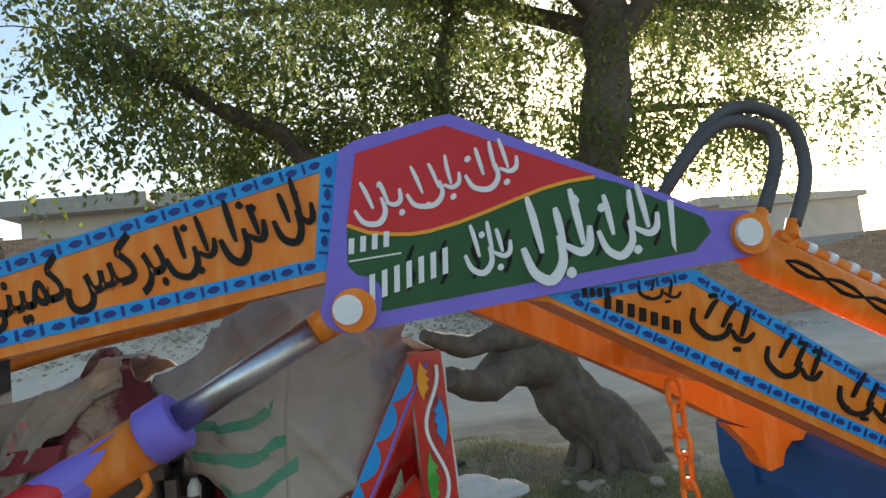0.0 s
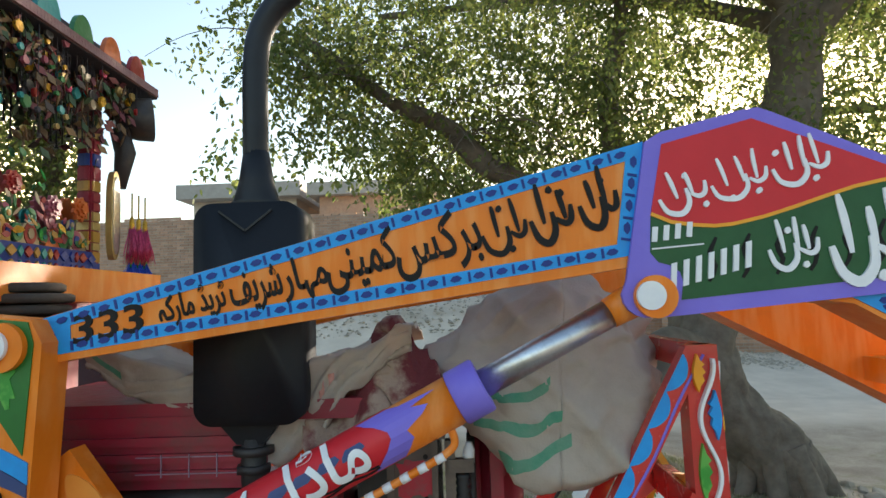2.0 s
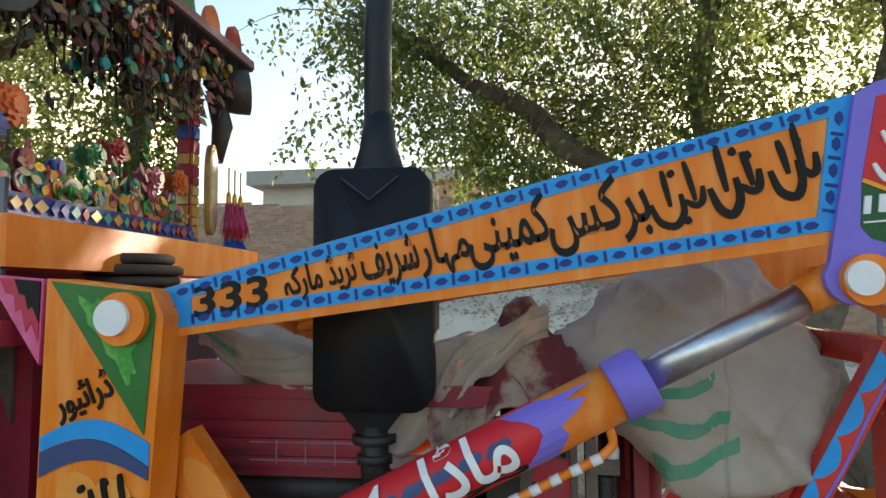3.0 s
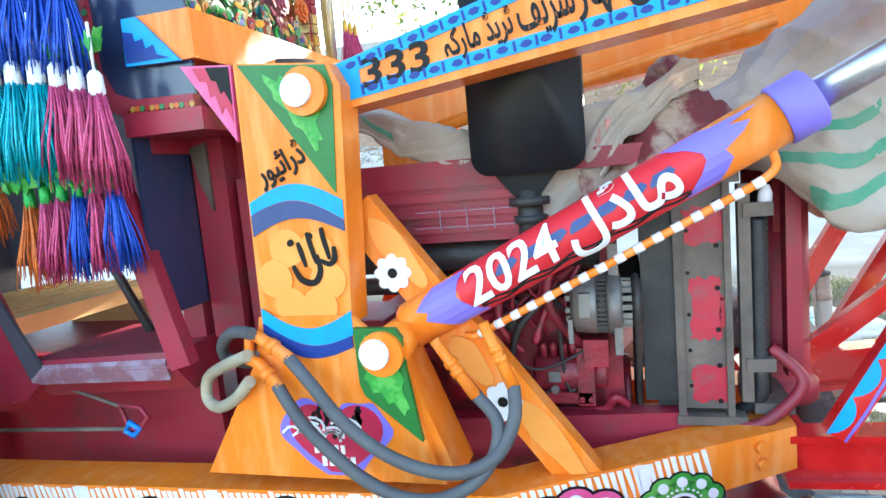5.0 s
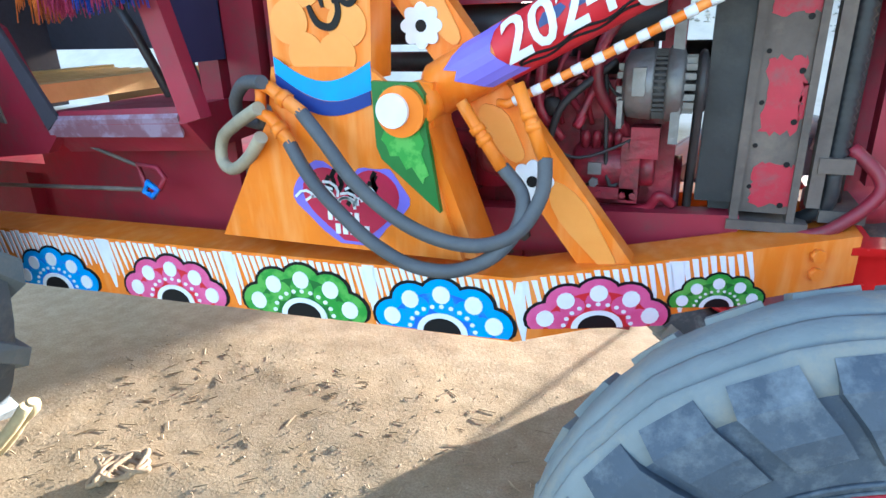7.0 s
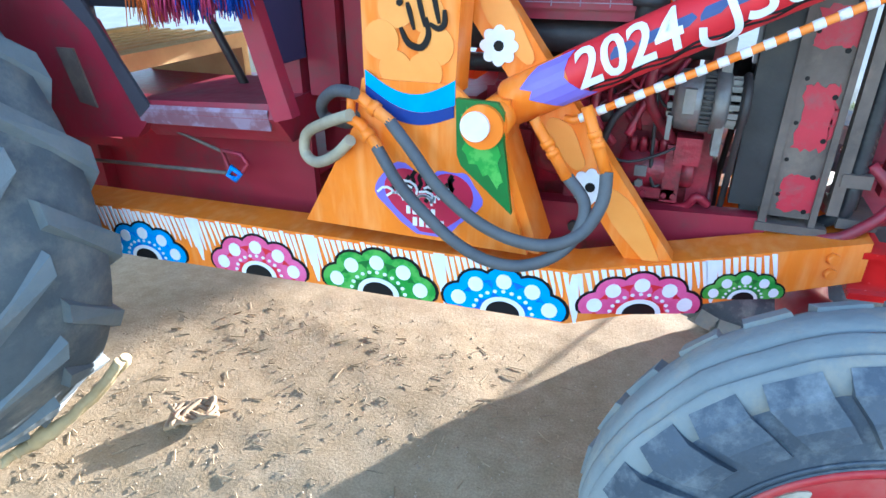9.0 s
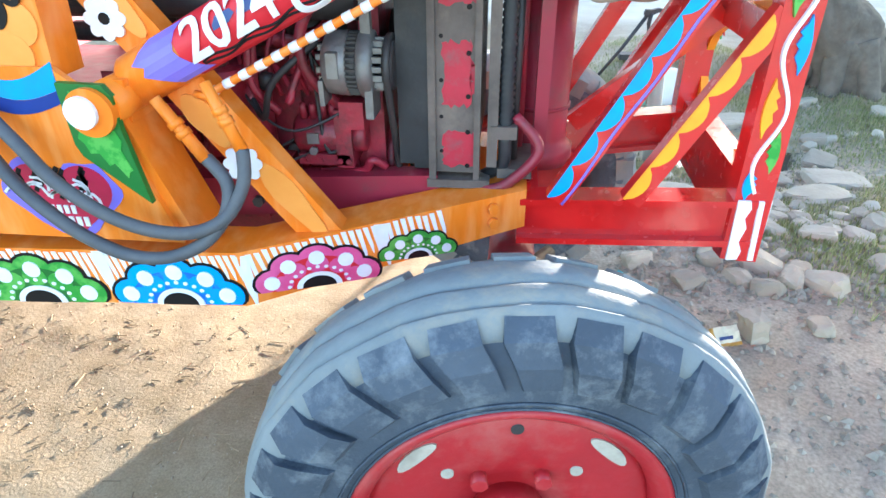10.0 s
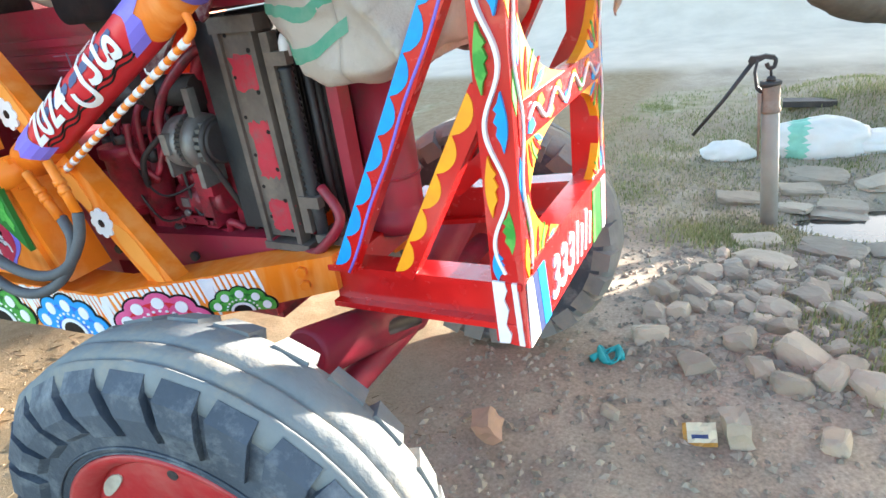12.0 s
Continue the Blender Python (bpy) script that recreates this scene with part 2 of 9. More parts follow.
LEAF = leaf_mat("tree_leaf", (0.055, 0.085, 0.02), (0.15, 0.165, 0.045))
WEED = leaf_mat("low_weed", (0.12, 0.145, 0.055), (0.27, 0.265, 0.14))
GRAVEL = mat("earth_gravel", (0.34, 0.30, 0.24), (0.26, 0.23, 0.185), 20, 0.95, bump=0.4, island=0.3)
GRASS = leaf_mat("dry_grass", (0.11, 0.115, 0.055), (0.30, 0.26, 0.17))


def ground_mat():
    m = bpy.data.materials.new("dusty_earth")
    m.use_nodes = True
    n, l = m.node_tree.nodes, m.node_tree.links
    p = n["Principled BSDF"]
    g = n.new("ShaderNodeNewGeometry")

    def noise_node(scale, detail=8.0, rough=0.6):
        k = n.new("ShaderNodeTexNoise")
        k.inputs["Scale"].default_value, k.inputs["Detail"].default_value, k.inputs["Roughness"].default_value = scale, detail, rough
        l.new(g.outputs["Position"], k.inputs["Vector"])
        return k.outputs["Fac"]

    def ramp(src, a, b, lo=0.35, hi=0.65):
        r = n.new("ShaderNodeValToRGB")
        r.color_ramp.elements[0].position, r.color_ramp.elements[1].position = lo, hi
        r.color_ramp.elements[0].color, r.color_ramp.elements[1].color = (*a, 1), (*b, 1)
        l.new(src, r.inputs["Fac"])
        return r.outputs["Color"]

    def mix(f, a, b, mode="MIX"):
        k = n.new("ShaderNodeMixRGB")
        k.blend_type = mode
        if isinstance(f, float):
            k.inputs["Fac"].default_value = f
        else:
            l.new(f, k.inputs["Fac"])
        l.new(a, k.inputs[1])
        l.new(b, k.inputs[2])
        return k.outputs["Color"]

    earth = ramp(noise_node(2.4), (0.335, 0.272, 0.210), (0.49, 0.412, 0.322))
    grain = ramp(noise_node(90, 6), (0.62, 0.62, 0.62), (1.25, 1.25, 1.25), 0.25, 0.75)
    earth = mix(1.0, earth, grain, "MULTIPLY")
    sand = ramp(noise_node(14), (0.262, 0.192, 0.112), (0.330, 0.252, 0.160))
    sand = mix(1.0, sand, ramp(noise_node(160, 5), (0.75, 0.75, 0.75), (1.2, 1.2, 1.2), 0.25, 0.75), "MULTIPLY")
    green = ramp(noise_node(9), (0.20, 0.185, 0.085), (0.42, 0.37, 0.27))
    xyz = n.new("ShaderNodeSeparateXYZ")
    l.new(g.outputs["Position"], xyz.inputs[0])

    def band(src, lo, hi):
        k = n.new("ShaderNodeMapRange")
        k.interpolation_type = "SMOOTHSTEP"
        k.inputs["From Min"].default_value, k.inputs["From Max"].default_value = lo, hi
        l.new(src, k.inputs["Value"])
        return k.outputs[0]

    def mul(a, b):
        k = n.new("ShaderNodeMath")
        k.operation = "MULTIPLY"
        l.new(a, k.inputs[0])
        l.new(b, k.inputs[1])
        return k.outputs[0]

    sandy = band(xyz.outputs["X"], -0.15, -0.75)
    col = mix(sandy, earth, sand)
    grassy = mul(mul(band(xyz.outputs["Y"], 2.2, 3.2), band(xyz.outputs["Y"], 6.6, 5.4)), band(noise_node(1.3, 6), 0.48, 0.64))
    col = mix(grassy, col, green)
    # far ground: dust colour paled to stand for sunlight the walls cut off
    road = band(xyz.outputs["Y"], 6.6, 7.4)
    pale = ramp(noise_node(2.0), (0.56, 0.475, 0.38), (0.66, 0.565, 0.455))
    col = mix(road, col, pale)
    l.new(col, p.inputs["Base Color"])
    p.inputs["Roughness"].default_value = 0.95
    p.inputs["Specular IOR Level"].default_value = 0.2
    add = n.new("ShaderNodeMath")
    add.operation = "ADD"
    l.new(noise_node(12, 8, 0.65), add.inputs[0])
    l.new(noise_node(120, 6, 0.65), add.inputs[1])
    bp = n.new("ShaderNodeBump")
    bp.inputs["Strength"].default_value, bp.inputs["Distance"].default_value = 0.6, 0.0045
    l.new(add.outputs[0], bp.inputs["Height"])
    l.new(bp.outputs["Normal"], p.inputs["Normal"])
    return m


EARTH = ground_mat()
def thin_cloth(m, share):
    """Lets some light through a woven sheet."""
    n, l = m.node_tree.nodes, m.node_tree.links
    p = n["Principled BSDF"]
    t = n.new("ShaderNodeBsdfTranslucent")
    src = p.inputs["Base Color"].links[0].from_socket
    l.new(src, t.inputs["Color"])
    mix = n.new("ShaderNodeMixShader")
    mix.inputs[0].default_value = share
    l.new(p.outputs[0], mix.inputs[1])
    l.new(t.outputs[0], mix.inputs[2])
    l.new(mix.outputs[0], n["Material Output"].inputs["Surface"])


thin_cloth(SACK, 0.42)
thin_cloth(SACK_GREEN, 0.42)
LILAC = mat("scuffed_lilac_primer", (0.30, 0.21, 0.28), (0.22, 0.10, 0.13), 18, 0.55, bump=0.3, sharp=True)
GOLD_FRAME = mat("gilded_frame", (0.55, 0.40, 0.16), (0.42, 0.30, 0.12), 30, 0.35, metal=0.5, bump=0.4)
WATER = mat("still_muddy_water", (0.06, 0.055, 0.045), None, 3, 0.04, bump=0.02, bscale=20)


# ---- shape helpers ----
class Shape:
    """A bmesh with several material slots."""

    def __init__(self):
        self.bm, self.mats, self.slot = bmesh.new(), [], 0

    def use(self, m):
        if m not in self.mats:
            self.mats.append(m)
        self.slot = self.mats.index(m)
        return self

    def face(self, vs):
        try:
            f = self.bm.faces.new(vs)
            f.material_index = self.slot
            return f
        except ValueError:
            return None

    def prism(self, loop_a, loop_b):
        """A solid between two loops of equal length."""
        a = [self.bm.verts.new(v) for v in loop_a]
        b = [self.bm.verts.new(v) for v in loop_b]
        self.face(a)
        self.face(b[::-1])
        for i in range(len(a)):
            j = (i + 1) % len(a)
            self.face((a[j], a[i], b[i], b[j]))
        return self

    def plate(self, pts, y0, y1):
        """An upright plate: outline in x and z, from y0 (towards the walker) to y1."""
        return self.prism([(x, y0, z) for x, z in pts], [(x, y1, z) for x, z in pts])

    def box(self, lo, hi, m=None):
        (x0, y0, z0), (x1, y1, z1) = lo, hi
        a = [Vector(v) for v in ((x0, y0, z0), (x1, y0, z0), (x1, y0, z1), (x0, y0, z1))]
        b = [v + Vector((0, y1 - y0, 0)) for v in a]
        if m:
            a, b = [m @ v for v in a], [m @ v for v in b]
        return self.prism(a, b)

    def bar(self, p0, p1, w, h, up=(0, 0, 1), skew=0.0):
        """A straight bar of width w (across) and height h (along up)."""
        p0, p1 = Vector(p0), Vector(p1)
        d = (p1 - p0).normalized()
        s = d.cross(Vector(up)).normalized()
        u = s.cross(d)
        q = [(-w / 2, -h / 2), (w / 2, -h / 2), (w / 2, h / 2), (-w / 2, h / 2)]
        return self.prism([p0 + s * a + u * b for a, b in q], [p1 + s * a + u * b for a, b in q])

    def tube(self, pts, r, seg=10, caps=True, closed=False):
        """A round tube along points; r is one radius or one for each point."""
        pts = [Vector(p) for p in pts]
        rs = list(r) if isinstance(r, (list, tuple)) else [r] * len(pts)
        rings, side = [], None
        for i, p in enumerate(pts):
            a, b = pts[max(i - 1, 0)], pts[min(i + 1, len(pts) - 1)]
            if closed:
                a, b = pts[i - 1], pts[(i + 1) % len(pts)]
            d = (b - a).normalized()
            if side is None:
                side = d.orthogonal().normalized()
            side = (side - d * side.dot(d)).normalized()
            other = d.cross(side)
            rings.append([self.bm.verts.new(p + (side * math.cos(k * math.tau / seg) + other * math.sin(k * math.tau / seg)) * rs[i]) for k in range(seg)])
        n = len(rings)
        for i in range(n if closed else n - 1):
            r0, r1 = rings[i], rings[(i + 1) % n]
            for k in range(seg):
                f = self.face((r0[k], r0[(k + 1) % seg], r1[(k + 1) % seg], r1[k]))
                if f:
                    f.smooth = True
        if caps and not closed:
            self.face(rings[0][::-1])
            self.face(rings[-1])
        return self

    def disc(self, c, r, y0, y1, seg=24):
        return self.plate([(c[0] + r * math.cos(k * math.tau / seg), c[1] + r * math.sin(k * math.tau / seg)) for k in range(seg)], y0, y1)

    def lathe(self, profile, seg=40, m=None):
        """A closed ring profile of (radius, y) turned about the y axis."""
        rings = []
        for k in range(seg):
            c, s = math.cos(k * math.tau / seg), math.sin(k * math.tau / seg)
            ring = [Vector((r * c, y, r * s)) for r, y in profile]
            rings.append([self.bm.verts.new(m @ v if m else v) for v in ring])
        n = len(profile)
        for k in range(seg):
            a, b = rings[k], rings[(k + 1) % seg]
            for i in range(n):
                f = self.face((a[i], a[(i + 1) % n], b[(i + 1) % n], b[i]))
                if f:
                    f.smooth = True
        return self

    def bevel(self, w=0.003, seg=2, angle=30):
        es = [e for e in self.bm.edges if len(e.link_faces) == 2 and e.calc_face_angle(0) > radians(angle)]
        bmesh.ops.bevel(self.bm, geom=es, offset=w, segments=seg, affect="EDGES", profile=0.6)
        return self

    def make(self, name, parent=None, label="", m=None):
        if not self.mats:
            self.mats.append(m)
        bmesh.ops.recalc_face_normals(self.bm, faces=self.bm.faces[:])
        me = bpy.data.meshes.new(name)
        self.bm.to_mesh(me)
        self.bm.free()
        for k in self.mats:
            me.materials.append(k)
        ob = new(name, me)
        ob.parent = parent
        return tagged(ob, label)


    def pieces(self, name, parent=None, label=""):
        """Makes each loose piece an object of its own."""
        bm = self.bm
        bmesh.ops.recalc_face_normals(bm, faces=bm.faces[:])
        bm.verts.index_update()
        seen, out = set(), []
        for v0 in bm.verts:
            if v0 in seen:
                continue
            seen.add(v0)
            stack, group = [v0], []
            while stack:
                v = stack.pop()
                group.append(v)
                for e in v.link_edges:
                    w = e.other_vert(v)
                    if w not in seen:
                        seen.add(w)
                        stack.append(w)
            ids = {v: i for i, v in enumerate(group)}
            fs = []
            for v in group:
                for f in v.link_faces:
                    if f not in fs and f.verts[0] == v:
                        fs.append(f)
            me = bpy.data.meshes.new(name)
            me.from_pydata([tuple(v.co) for v in group], [], [[ids[v] for v in f.verts] for f in fs])
            used = sorted({f.material_index for f in fs})
            for k in used:
                me.materials.append(self.mats[k])
            for p, f in zip(me.polygons, fs):
                p.material_index, p.use_smooth = used.index(f.material_index), f.smooth
            ob = new(name, me)
            ob.parent = parent
            out.append(tagged(ob, label))
        bm.free()
        return out


def shape(m=None):
    s = Shape()
    return s.use(m) if m else s


def thing(name, label, category, at=(0, 0, 0), group="", kind=""):
    ob = new(name)
    ob.empty_display_size = 0.1
    ob.location = at
    return tagged(ob, label, category, group, kind)


def under(parent, ob):
    """Hangs a mesh built in world places under a thing that does not stand at the origin."""
    ob.parent = parent
    ob.matrix_parent_inverse = Matrix.Translation(-Vector(parent.location))
    return ob


def spline(pts, n=8):
    """Points on a smooth curve through the given ones."""
    pts = [Vector(p) for p in pts]
    out = []
    for i in range(len(pts) - 1):
        p0, p1, p2, p3 = pts[max(i - 1, 0)], pts[i], pts[i + 1], pts[min(i + 2, len(pts) - 1)]
        for k in range(n):
            t = k / n
            out.append(0.5 * ((2 * p1) + (p2 - p0) * t + (2 * p0 - 5 * p1 + 4 * p2 - p3) * t * t + (3 * p1 - p0 - 3 * p2 + p3) * t ** 3))
    return out + [pts[-1]]


def ribbon2(pts, w):
    """The outline of a brush stroke along points in a plane; w is its widest breadth, tapering at the ends."""
    pts = [Vector((*p, 0)) for p in pts]
    left, right = [], []
    n = len(pts) - 1
    for i, p in enumerate(pts):
        d = (pts[min(i + 1, n)] - pts[max(i - 1, 0)]).normalized()
        k = w / 2 * (0.35 + 0.65 * math.sin(math.pi * (0.12 + 0.76 * i / n)))
        left.append((p.x - d.y * k, p.y + d.x * k))
        right.append((p.x + d.y * k, p.y - d.x * k))
    return left + right[::-1]


def flat_strip(s, pts, w, y0, y1):
    """A painted line of even width along points in x and z, laid as short quads."""
    for a, b in zip(pts, pts[1:]):
        d = (Vector(b) - Vector(a))
        if d.length < 1e-6:
            continue
        e = d.normalized() * w * 0.12
        nrm = Vector((-d.y, d.x)).normalized() * w / 2
        A, B = Vector(a) - e, Vector(b) + e
        s.plate([tuple(A + nrm), tuple(A - nrm), tuple(B - nrm), tuple(B + nrm)], y0, y1)
    return s


def even_strip(s, pts, w, y0, y1):
    """A painted line of even width along points in x and z, as one joined plate."""
    pts = [Vector(p) for p in pts]
    n, left, right = len(pts) - 1, [], []
    for i, p in enumerate(pts):
        d = (pts[min(i + 1, n)] - pts[max(i - 1, 0)]).normalized()
        left.append((p.x - d.y * w / 2, p.y + d.x * w / 2))
        right.append((p.x + d.y * w / 2, p.y - d.x * w / 2))
    rows = [[s.bm.verts.new((a[0], y, a[1])) for a in side] for side, y in ((left, y0), (right, y0), (right, y1), (left, y1))]
    for i in range(n):
        for k in range(4):
            s.face((rows[k][i], rows[(k + 1) % 4][i], rows[(k + 1) % 4][i + 1], rows[k][i + 1]))
    s.face([r[0] for r in rows])
    s.face([r[n] for r in rows][::-1])
    return s


def lettering(body, size, m, name, parent, label, place, bend=None, thick=0.0015, shear=0.0, fill=None):
    """Words in Blender's own font as a thin painted mesh. place: the matrix from the text's plane to the world; fill: breadth and height to fill."""
    cu = bpy.data.curves.new(name, "FONT")
    cu.body, cu.size, cu.extrude, cu.align_x, cu.align_y, cu.shear = body, size, thick, "CENTER", "CENTER", shear
    cu.offset = size * 0.018
    cu.resolution_u = 3
    tmp = new(name + "_curve", cu)
    me = bpy.data.meshes.new_from_object(tmp.evaluated_get(bpy.context.evaluated_depsgraph_get()))
    bpy.data.objects.remove(tmp)
    bpy.data.curves.remove(cu)
    if fill:
        xs2, ys2 = [v.co.x for v in me.vertices], [v.co.y for v in me.vertices]
        me.transform(Matrix.Diagonal((fill[0] / (max(xs2) - min(xs2)), fill[1] / (max(ys2) - min(ys2)), 1, 1)) @ Matrix.Translation((-(max(xs2) + min(xs2)) / 2, -(max(ys2) + min(ys2)) / 2, 0)))
    if bend:
        bm = bmesh.new()
        bm.from_mesh(me)
        bmesh.ops.triangulate(bm, faces=bm.faces[:])
        bmesh.ops.subdivide_edges(bm, edges=bm.edges[:], cuts=1)
        for v in bm.verts:
            v.co = bend(v.co)
        bm.to_mesh(me)
        bm.free()
    me.transform(place)
    me.materials.clear()
    me.materials.append(m)
    me.name = name
    ob = new(name, me)
    ob.parent = parent
    return tagged(ob, label)


UPRIGHT = pose(0, 0, 0, 90, 0, 0)


# ---- front loader ----
YC = 0.42


def inset(pts, ws):
    """A convex outline moved inwards, edge by edge."""
    n, lines, out = len(pts), [], []
    cx, cz = sum(p[0] for p in pts) / n, sum(p[1] for p in pts) / n
    for i in range(n):
        a, b = Vector(pts[i]), Vector(pts[(i + 1) % n])
        d = (b - a).normalized()
        nr = Vector((-d.y, d.x))
        if nr.dot(Vector((cx, cz)) - a) < 0:
            nr = -nr
        lines.append((a + nr * ws[i], d))
    for i in range(n):
        (p, d), (q, e) = lines[i - 1], lines[i]
        den = d.x * e.y - d.y * e.x
        t = ((q.x - p.x) * e.y - (q.y - p.y) * e.x) / den
        out.append(tuple(p + d * t))
    return out


def ring(s, outer, inner, y0, y1):
    n = len(outer)
    for i in range(n):
        j = (i + 1) % n
        s.plate([outer[i], outer[j], inner[j], inner[i]], y0, y1)
    return s


def border_ticks(s, outer, inner, y0, y1, step=0.03, rng=None):
    """Small dark bars and seed shapes along a painted border."""
    n, rng = len(outer), rng or random.Random(4)
    for i in range(n):
        j = (i + 1) % n
        a, b = (Vector(outer[i]) + Vector(inner[i])) / 2, (Vector(outer[j]) + Vector(inner[j])) / 2
        w = (Vector(outer[i]) - Vector(inner[i])).length * 0.55
        L = (b - a).length
        d = (b - a).normalized()
        nr = Vector((-d.y, d.x))
        w = min(w, 0.016)
        k, t = 0, step * 0.5
        while t < L - step * 0.3:
            c = a + d * (t + rng.uniform(-0.003, 0.003))
            if k % 2:
                q = [c - d * 0.0022 - nr * w * 0.5, c + d * 0.0022 - nr * w * 0.5, c + d * 0.0028 + nr * w * 0.5, c - d * 0.0018 + nr * w * 0.5]
            else:
                q = [c - d * 0.010, c - d * 0.004 - nr * w * 0.34, c + d * 0.005 - nr * w * 0.3, c + d * 0.011 + nr * w * 0.1, c + d * 0.004 + nr * w * 0.36, c - d * 0.005 + nr * w * 0.3]
            s.plate([tuple(v) for v in q], y0, y1)
            k += 1
            t += step * 0.5
    return s


def paint_bar(parent, m, pts, y0, y1, label=""):
    """One flat painted bar as a part of its own."""
    paint_bar.layer = (paint_bar.layer + 1) % 12
    return shape(m).plate([tuple(p) for p in pts], y0 - 0.0002 * paint_bar.layer, y1).make("painted_bar", parent, label)


paint_bar.layer = 0


def word_bars(parent, m, cx, cz, w, h, slope, y0, y1, rng, n=3):
    """A word of writing as plain brush bars: one bowed base bar, a short bent one, n upright bars and a few dabs."""
    d = Vector((math.cos(slope), math.sin(slope)))
    u = Vector((-d.y, d.x))
    c = Vector((cx, cz))

    def stroke(pts, t):
        pts = [c + d * (w * a) + u * (h * b) for a, b in pts]
        pts = [tuple(p)[:2] for p in spline([(p.x, p.y, 0) for p in pts], 4)]
        left, right = [], []
        k = len(pts) - 1
        for i, p in enumerate(pts):
            q = (Vector(pts[min(i + 1, k)]) - Vector(pts[max(i - 1, 0)])).normalized()
            half = t / 2 * (0.30 + 0.70 * math.sin(math.pi * (0.10 + 0.80 * i / k)))
            left.append((p[0] - q.y * half, p[1] + q.x * half))
            right.append((p[0] + q.y * half, p[1] - q.x * half))
        paint_bar.layer = (paint_bar.layer + 1) % 12
        s = shape(m)
        for i in range(k):
            s.plate([left[i], right[i], right[i + 1], left[i + 1]], y0 - 0.0002 * paint_bar.layer, y1)
        bmesh.ops.remove_doubles(s.bm, verts=s.bm.verts[:], dist=0.00001)
        s.make("painted_bar", parent)

    t = h * 0.105
    cut = rng.uniform(0.02, 0.14)
    stroke([(cut, 0.02), (cut - 0.02, -0.28), (cut - 0.22, -0.46), (-0.40, -0.34), (-0.48, -0.04)], t * 1.15)
    stroke([(0.48, 0.06), (0.42, -0.16), (0.28, -0.22), (cut + 0.05, -0.10)], t)
    for i in range(n):
        x = -0.36 + 0.80 * (i + rng.uniform(0.3, 0.7)) / n
        top = rng.choice((0.52, 0.46, 0.34))
        lean = rng.uniform(-0.05, 0.07)
        stroke([(x + lean, top), (x + lean * 0.4, top * 0.5), (x, -0.14)], t * 0.85)
    for i in range(1 + n // 2):
        x, y = rng.uniform(-0.36, 0.36), rng.choice((-0.44, 0.26, 0.36))
        stroke([(x - 0.05, y - 0.03), (x, y + 0.02), (x + 0.05, y + 0.04)], t * 1.1)


def petal_flower(s, c, r, y0, y1, n=8):
    """A white painted flower with a black middle."""
    s.use(WHITE)
    pts = []
    for k in range(n * 8):
        a = k * math.tau / (n * 8)
        rr = r * (0.80 + 0.2 * abs(math.cos(a * n / 2)))
        pts.append((c[0] + rr * math.cos(a), c[1] + rr * math.sin(a)))
    s.plate(pts, y0, y1)
    s.use(BLACK_PAINT)
    s.disc(c, r * 0.27, y0 - 0.001, y1, 10)
    return s


def pin(parent, x, z, y, name="pivot_pin", r=0.0235):
    s = shape(ORANGE)
    s.disc((x + 0.010, z - 0.002), r * 1.5, y - 0.012, y + 0.005, 28)
    s.bevel(0.003, 2)
    s.make(name + "_collar", parent)
    s = shape(WHITE)
    s.disc((x, z), r, y - 0.020, y - 0.006, 28)
    s.bevel(0.003, 2)
    s.make(name, parent, "white painted pin head")


SETBACK = Matrix.Translation((-0.009, 0.018, -0.003))
loader = thing("front_loader", "orange hand-painted front loader frame with blue borders bolted to the tractor", "loader")

# near boom
BOOM = [(-1.036, 1.473), (0.010, 1.741), (-0.020, 1.548), (-1.032, 1.410)]
s = shape(ORANGE)
s.plate([(-1.06, 1.470), (-1.036, 1.474), (0.010, 1.741), (0.05, 1.70), (-0.010, 1.530), (-1.03, 1.398), (-1.06, 1.40)], 0.012, 0.10)
s.bevel(0.004, 2)
boom = s.make("boom", loader, "orange box-section boom arm with a blue painted border")
BIN = inset(BOOM, [0.024, 0.026, 0.022, 0.060])
s = shape(BLUE)
ring(s, BOOM, BIN, 0.0095, 0.013)
s.make("painted_border", boom, "sky blue painted border")
s = shape(NAVY)
border_ticks(s, BOOM, BIN, 0.008, 0.0100, 0.038)
s.make("border_pattern", boom, "dark blue seed pattern")["kind"] = "stuff"
rng = random.Random(11)
word_bars(boom, BLACK_PAINT, -0.232, 1.602, 0.080, 0.090, 0.23, 0.0088, 0.0125, rng, 2)
word_bars(boom, BLACK_PAINT, -0.152, 1.624, 0.075, 0.105, 0.23, 0.0088, 0.0125, rng, 2)
word_bars(boom, BLACK_PAINT, -0.072, 1.646, 0.068, 0.105, 0.23, 0.0088, 0.0125, rng, 2)
for body, cx, cz, w, h, lab in (("\uFEB2\uFB90\uFEAE\uFE91", -0.345, 1.580, 0.150, 0.105, "bricks"), ("\uFBFD\uFEE8\uFB59\uFEE4\uFB90", -0.475, 1.553, 0.125, 0.105, "company"), ("\uFEAD\uFE8E\uFBA9\uFEE3", -0.572, 1.530, 0.078, 0.078, "a town"),
                              ("\uFED2\uFBFE\uFEAE\uFEB7", -0.655, 1.513, 0.090, 0.075, "noble"), ("\uFBA7\uFB90\uFEAD\uFE8E\uFEE3 \uFB89\uFBFE\uFEAE\uFB68", -0.765, 1.493, 0.118, 0.062, "trade mark")):
    lettering(body, 0.06, BLACK_PAINT, "painted_word", boom, "black painted Urdu word for " + lab, pose(cx, 0.0105, cz, 90, 0, 0) @ pose(0, 0, 0, 0, 0, 12.5), fill=(w, h))
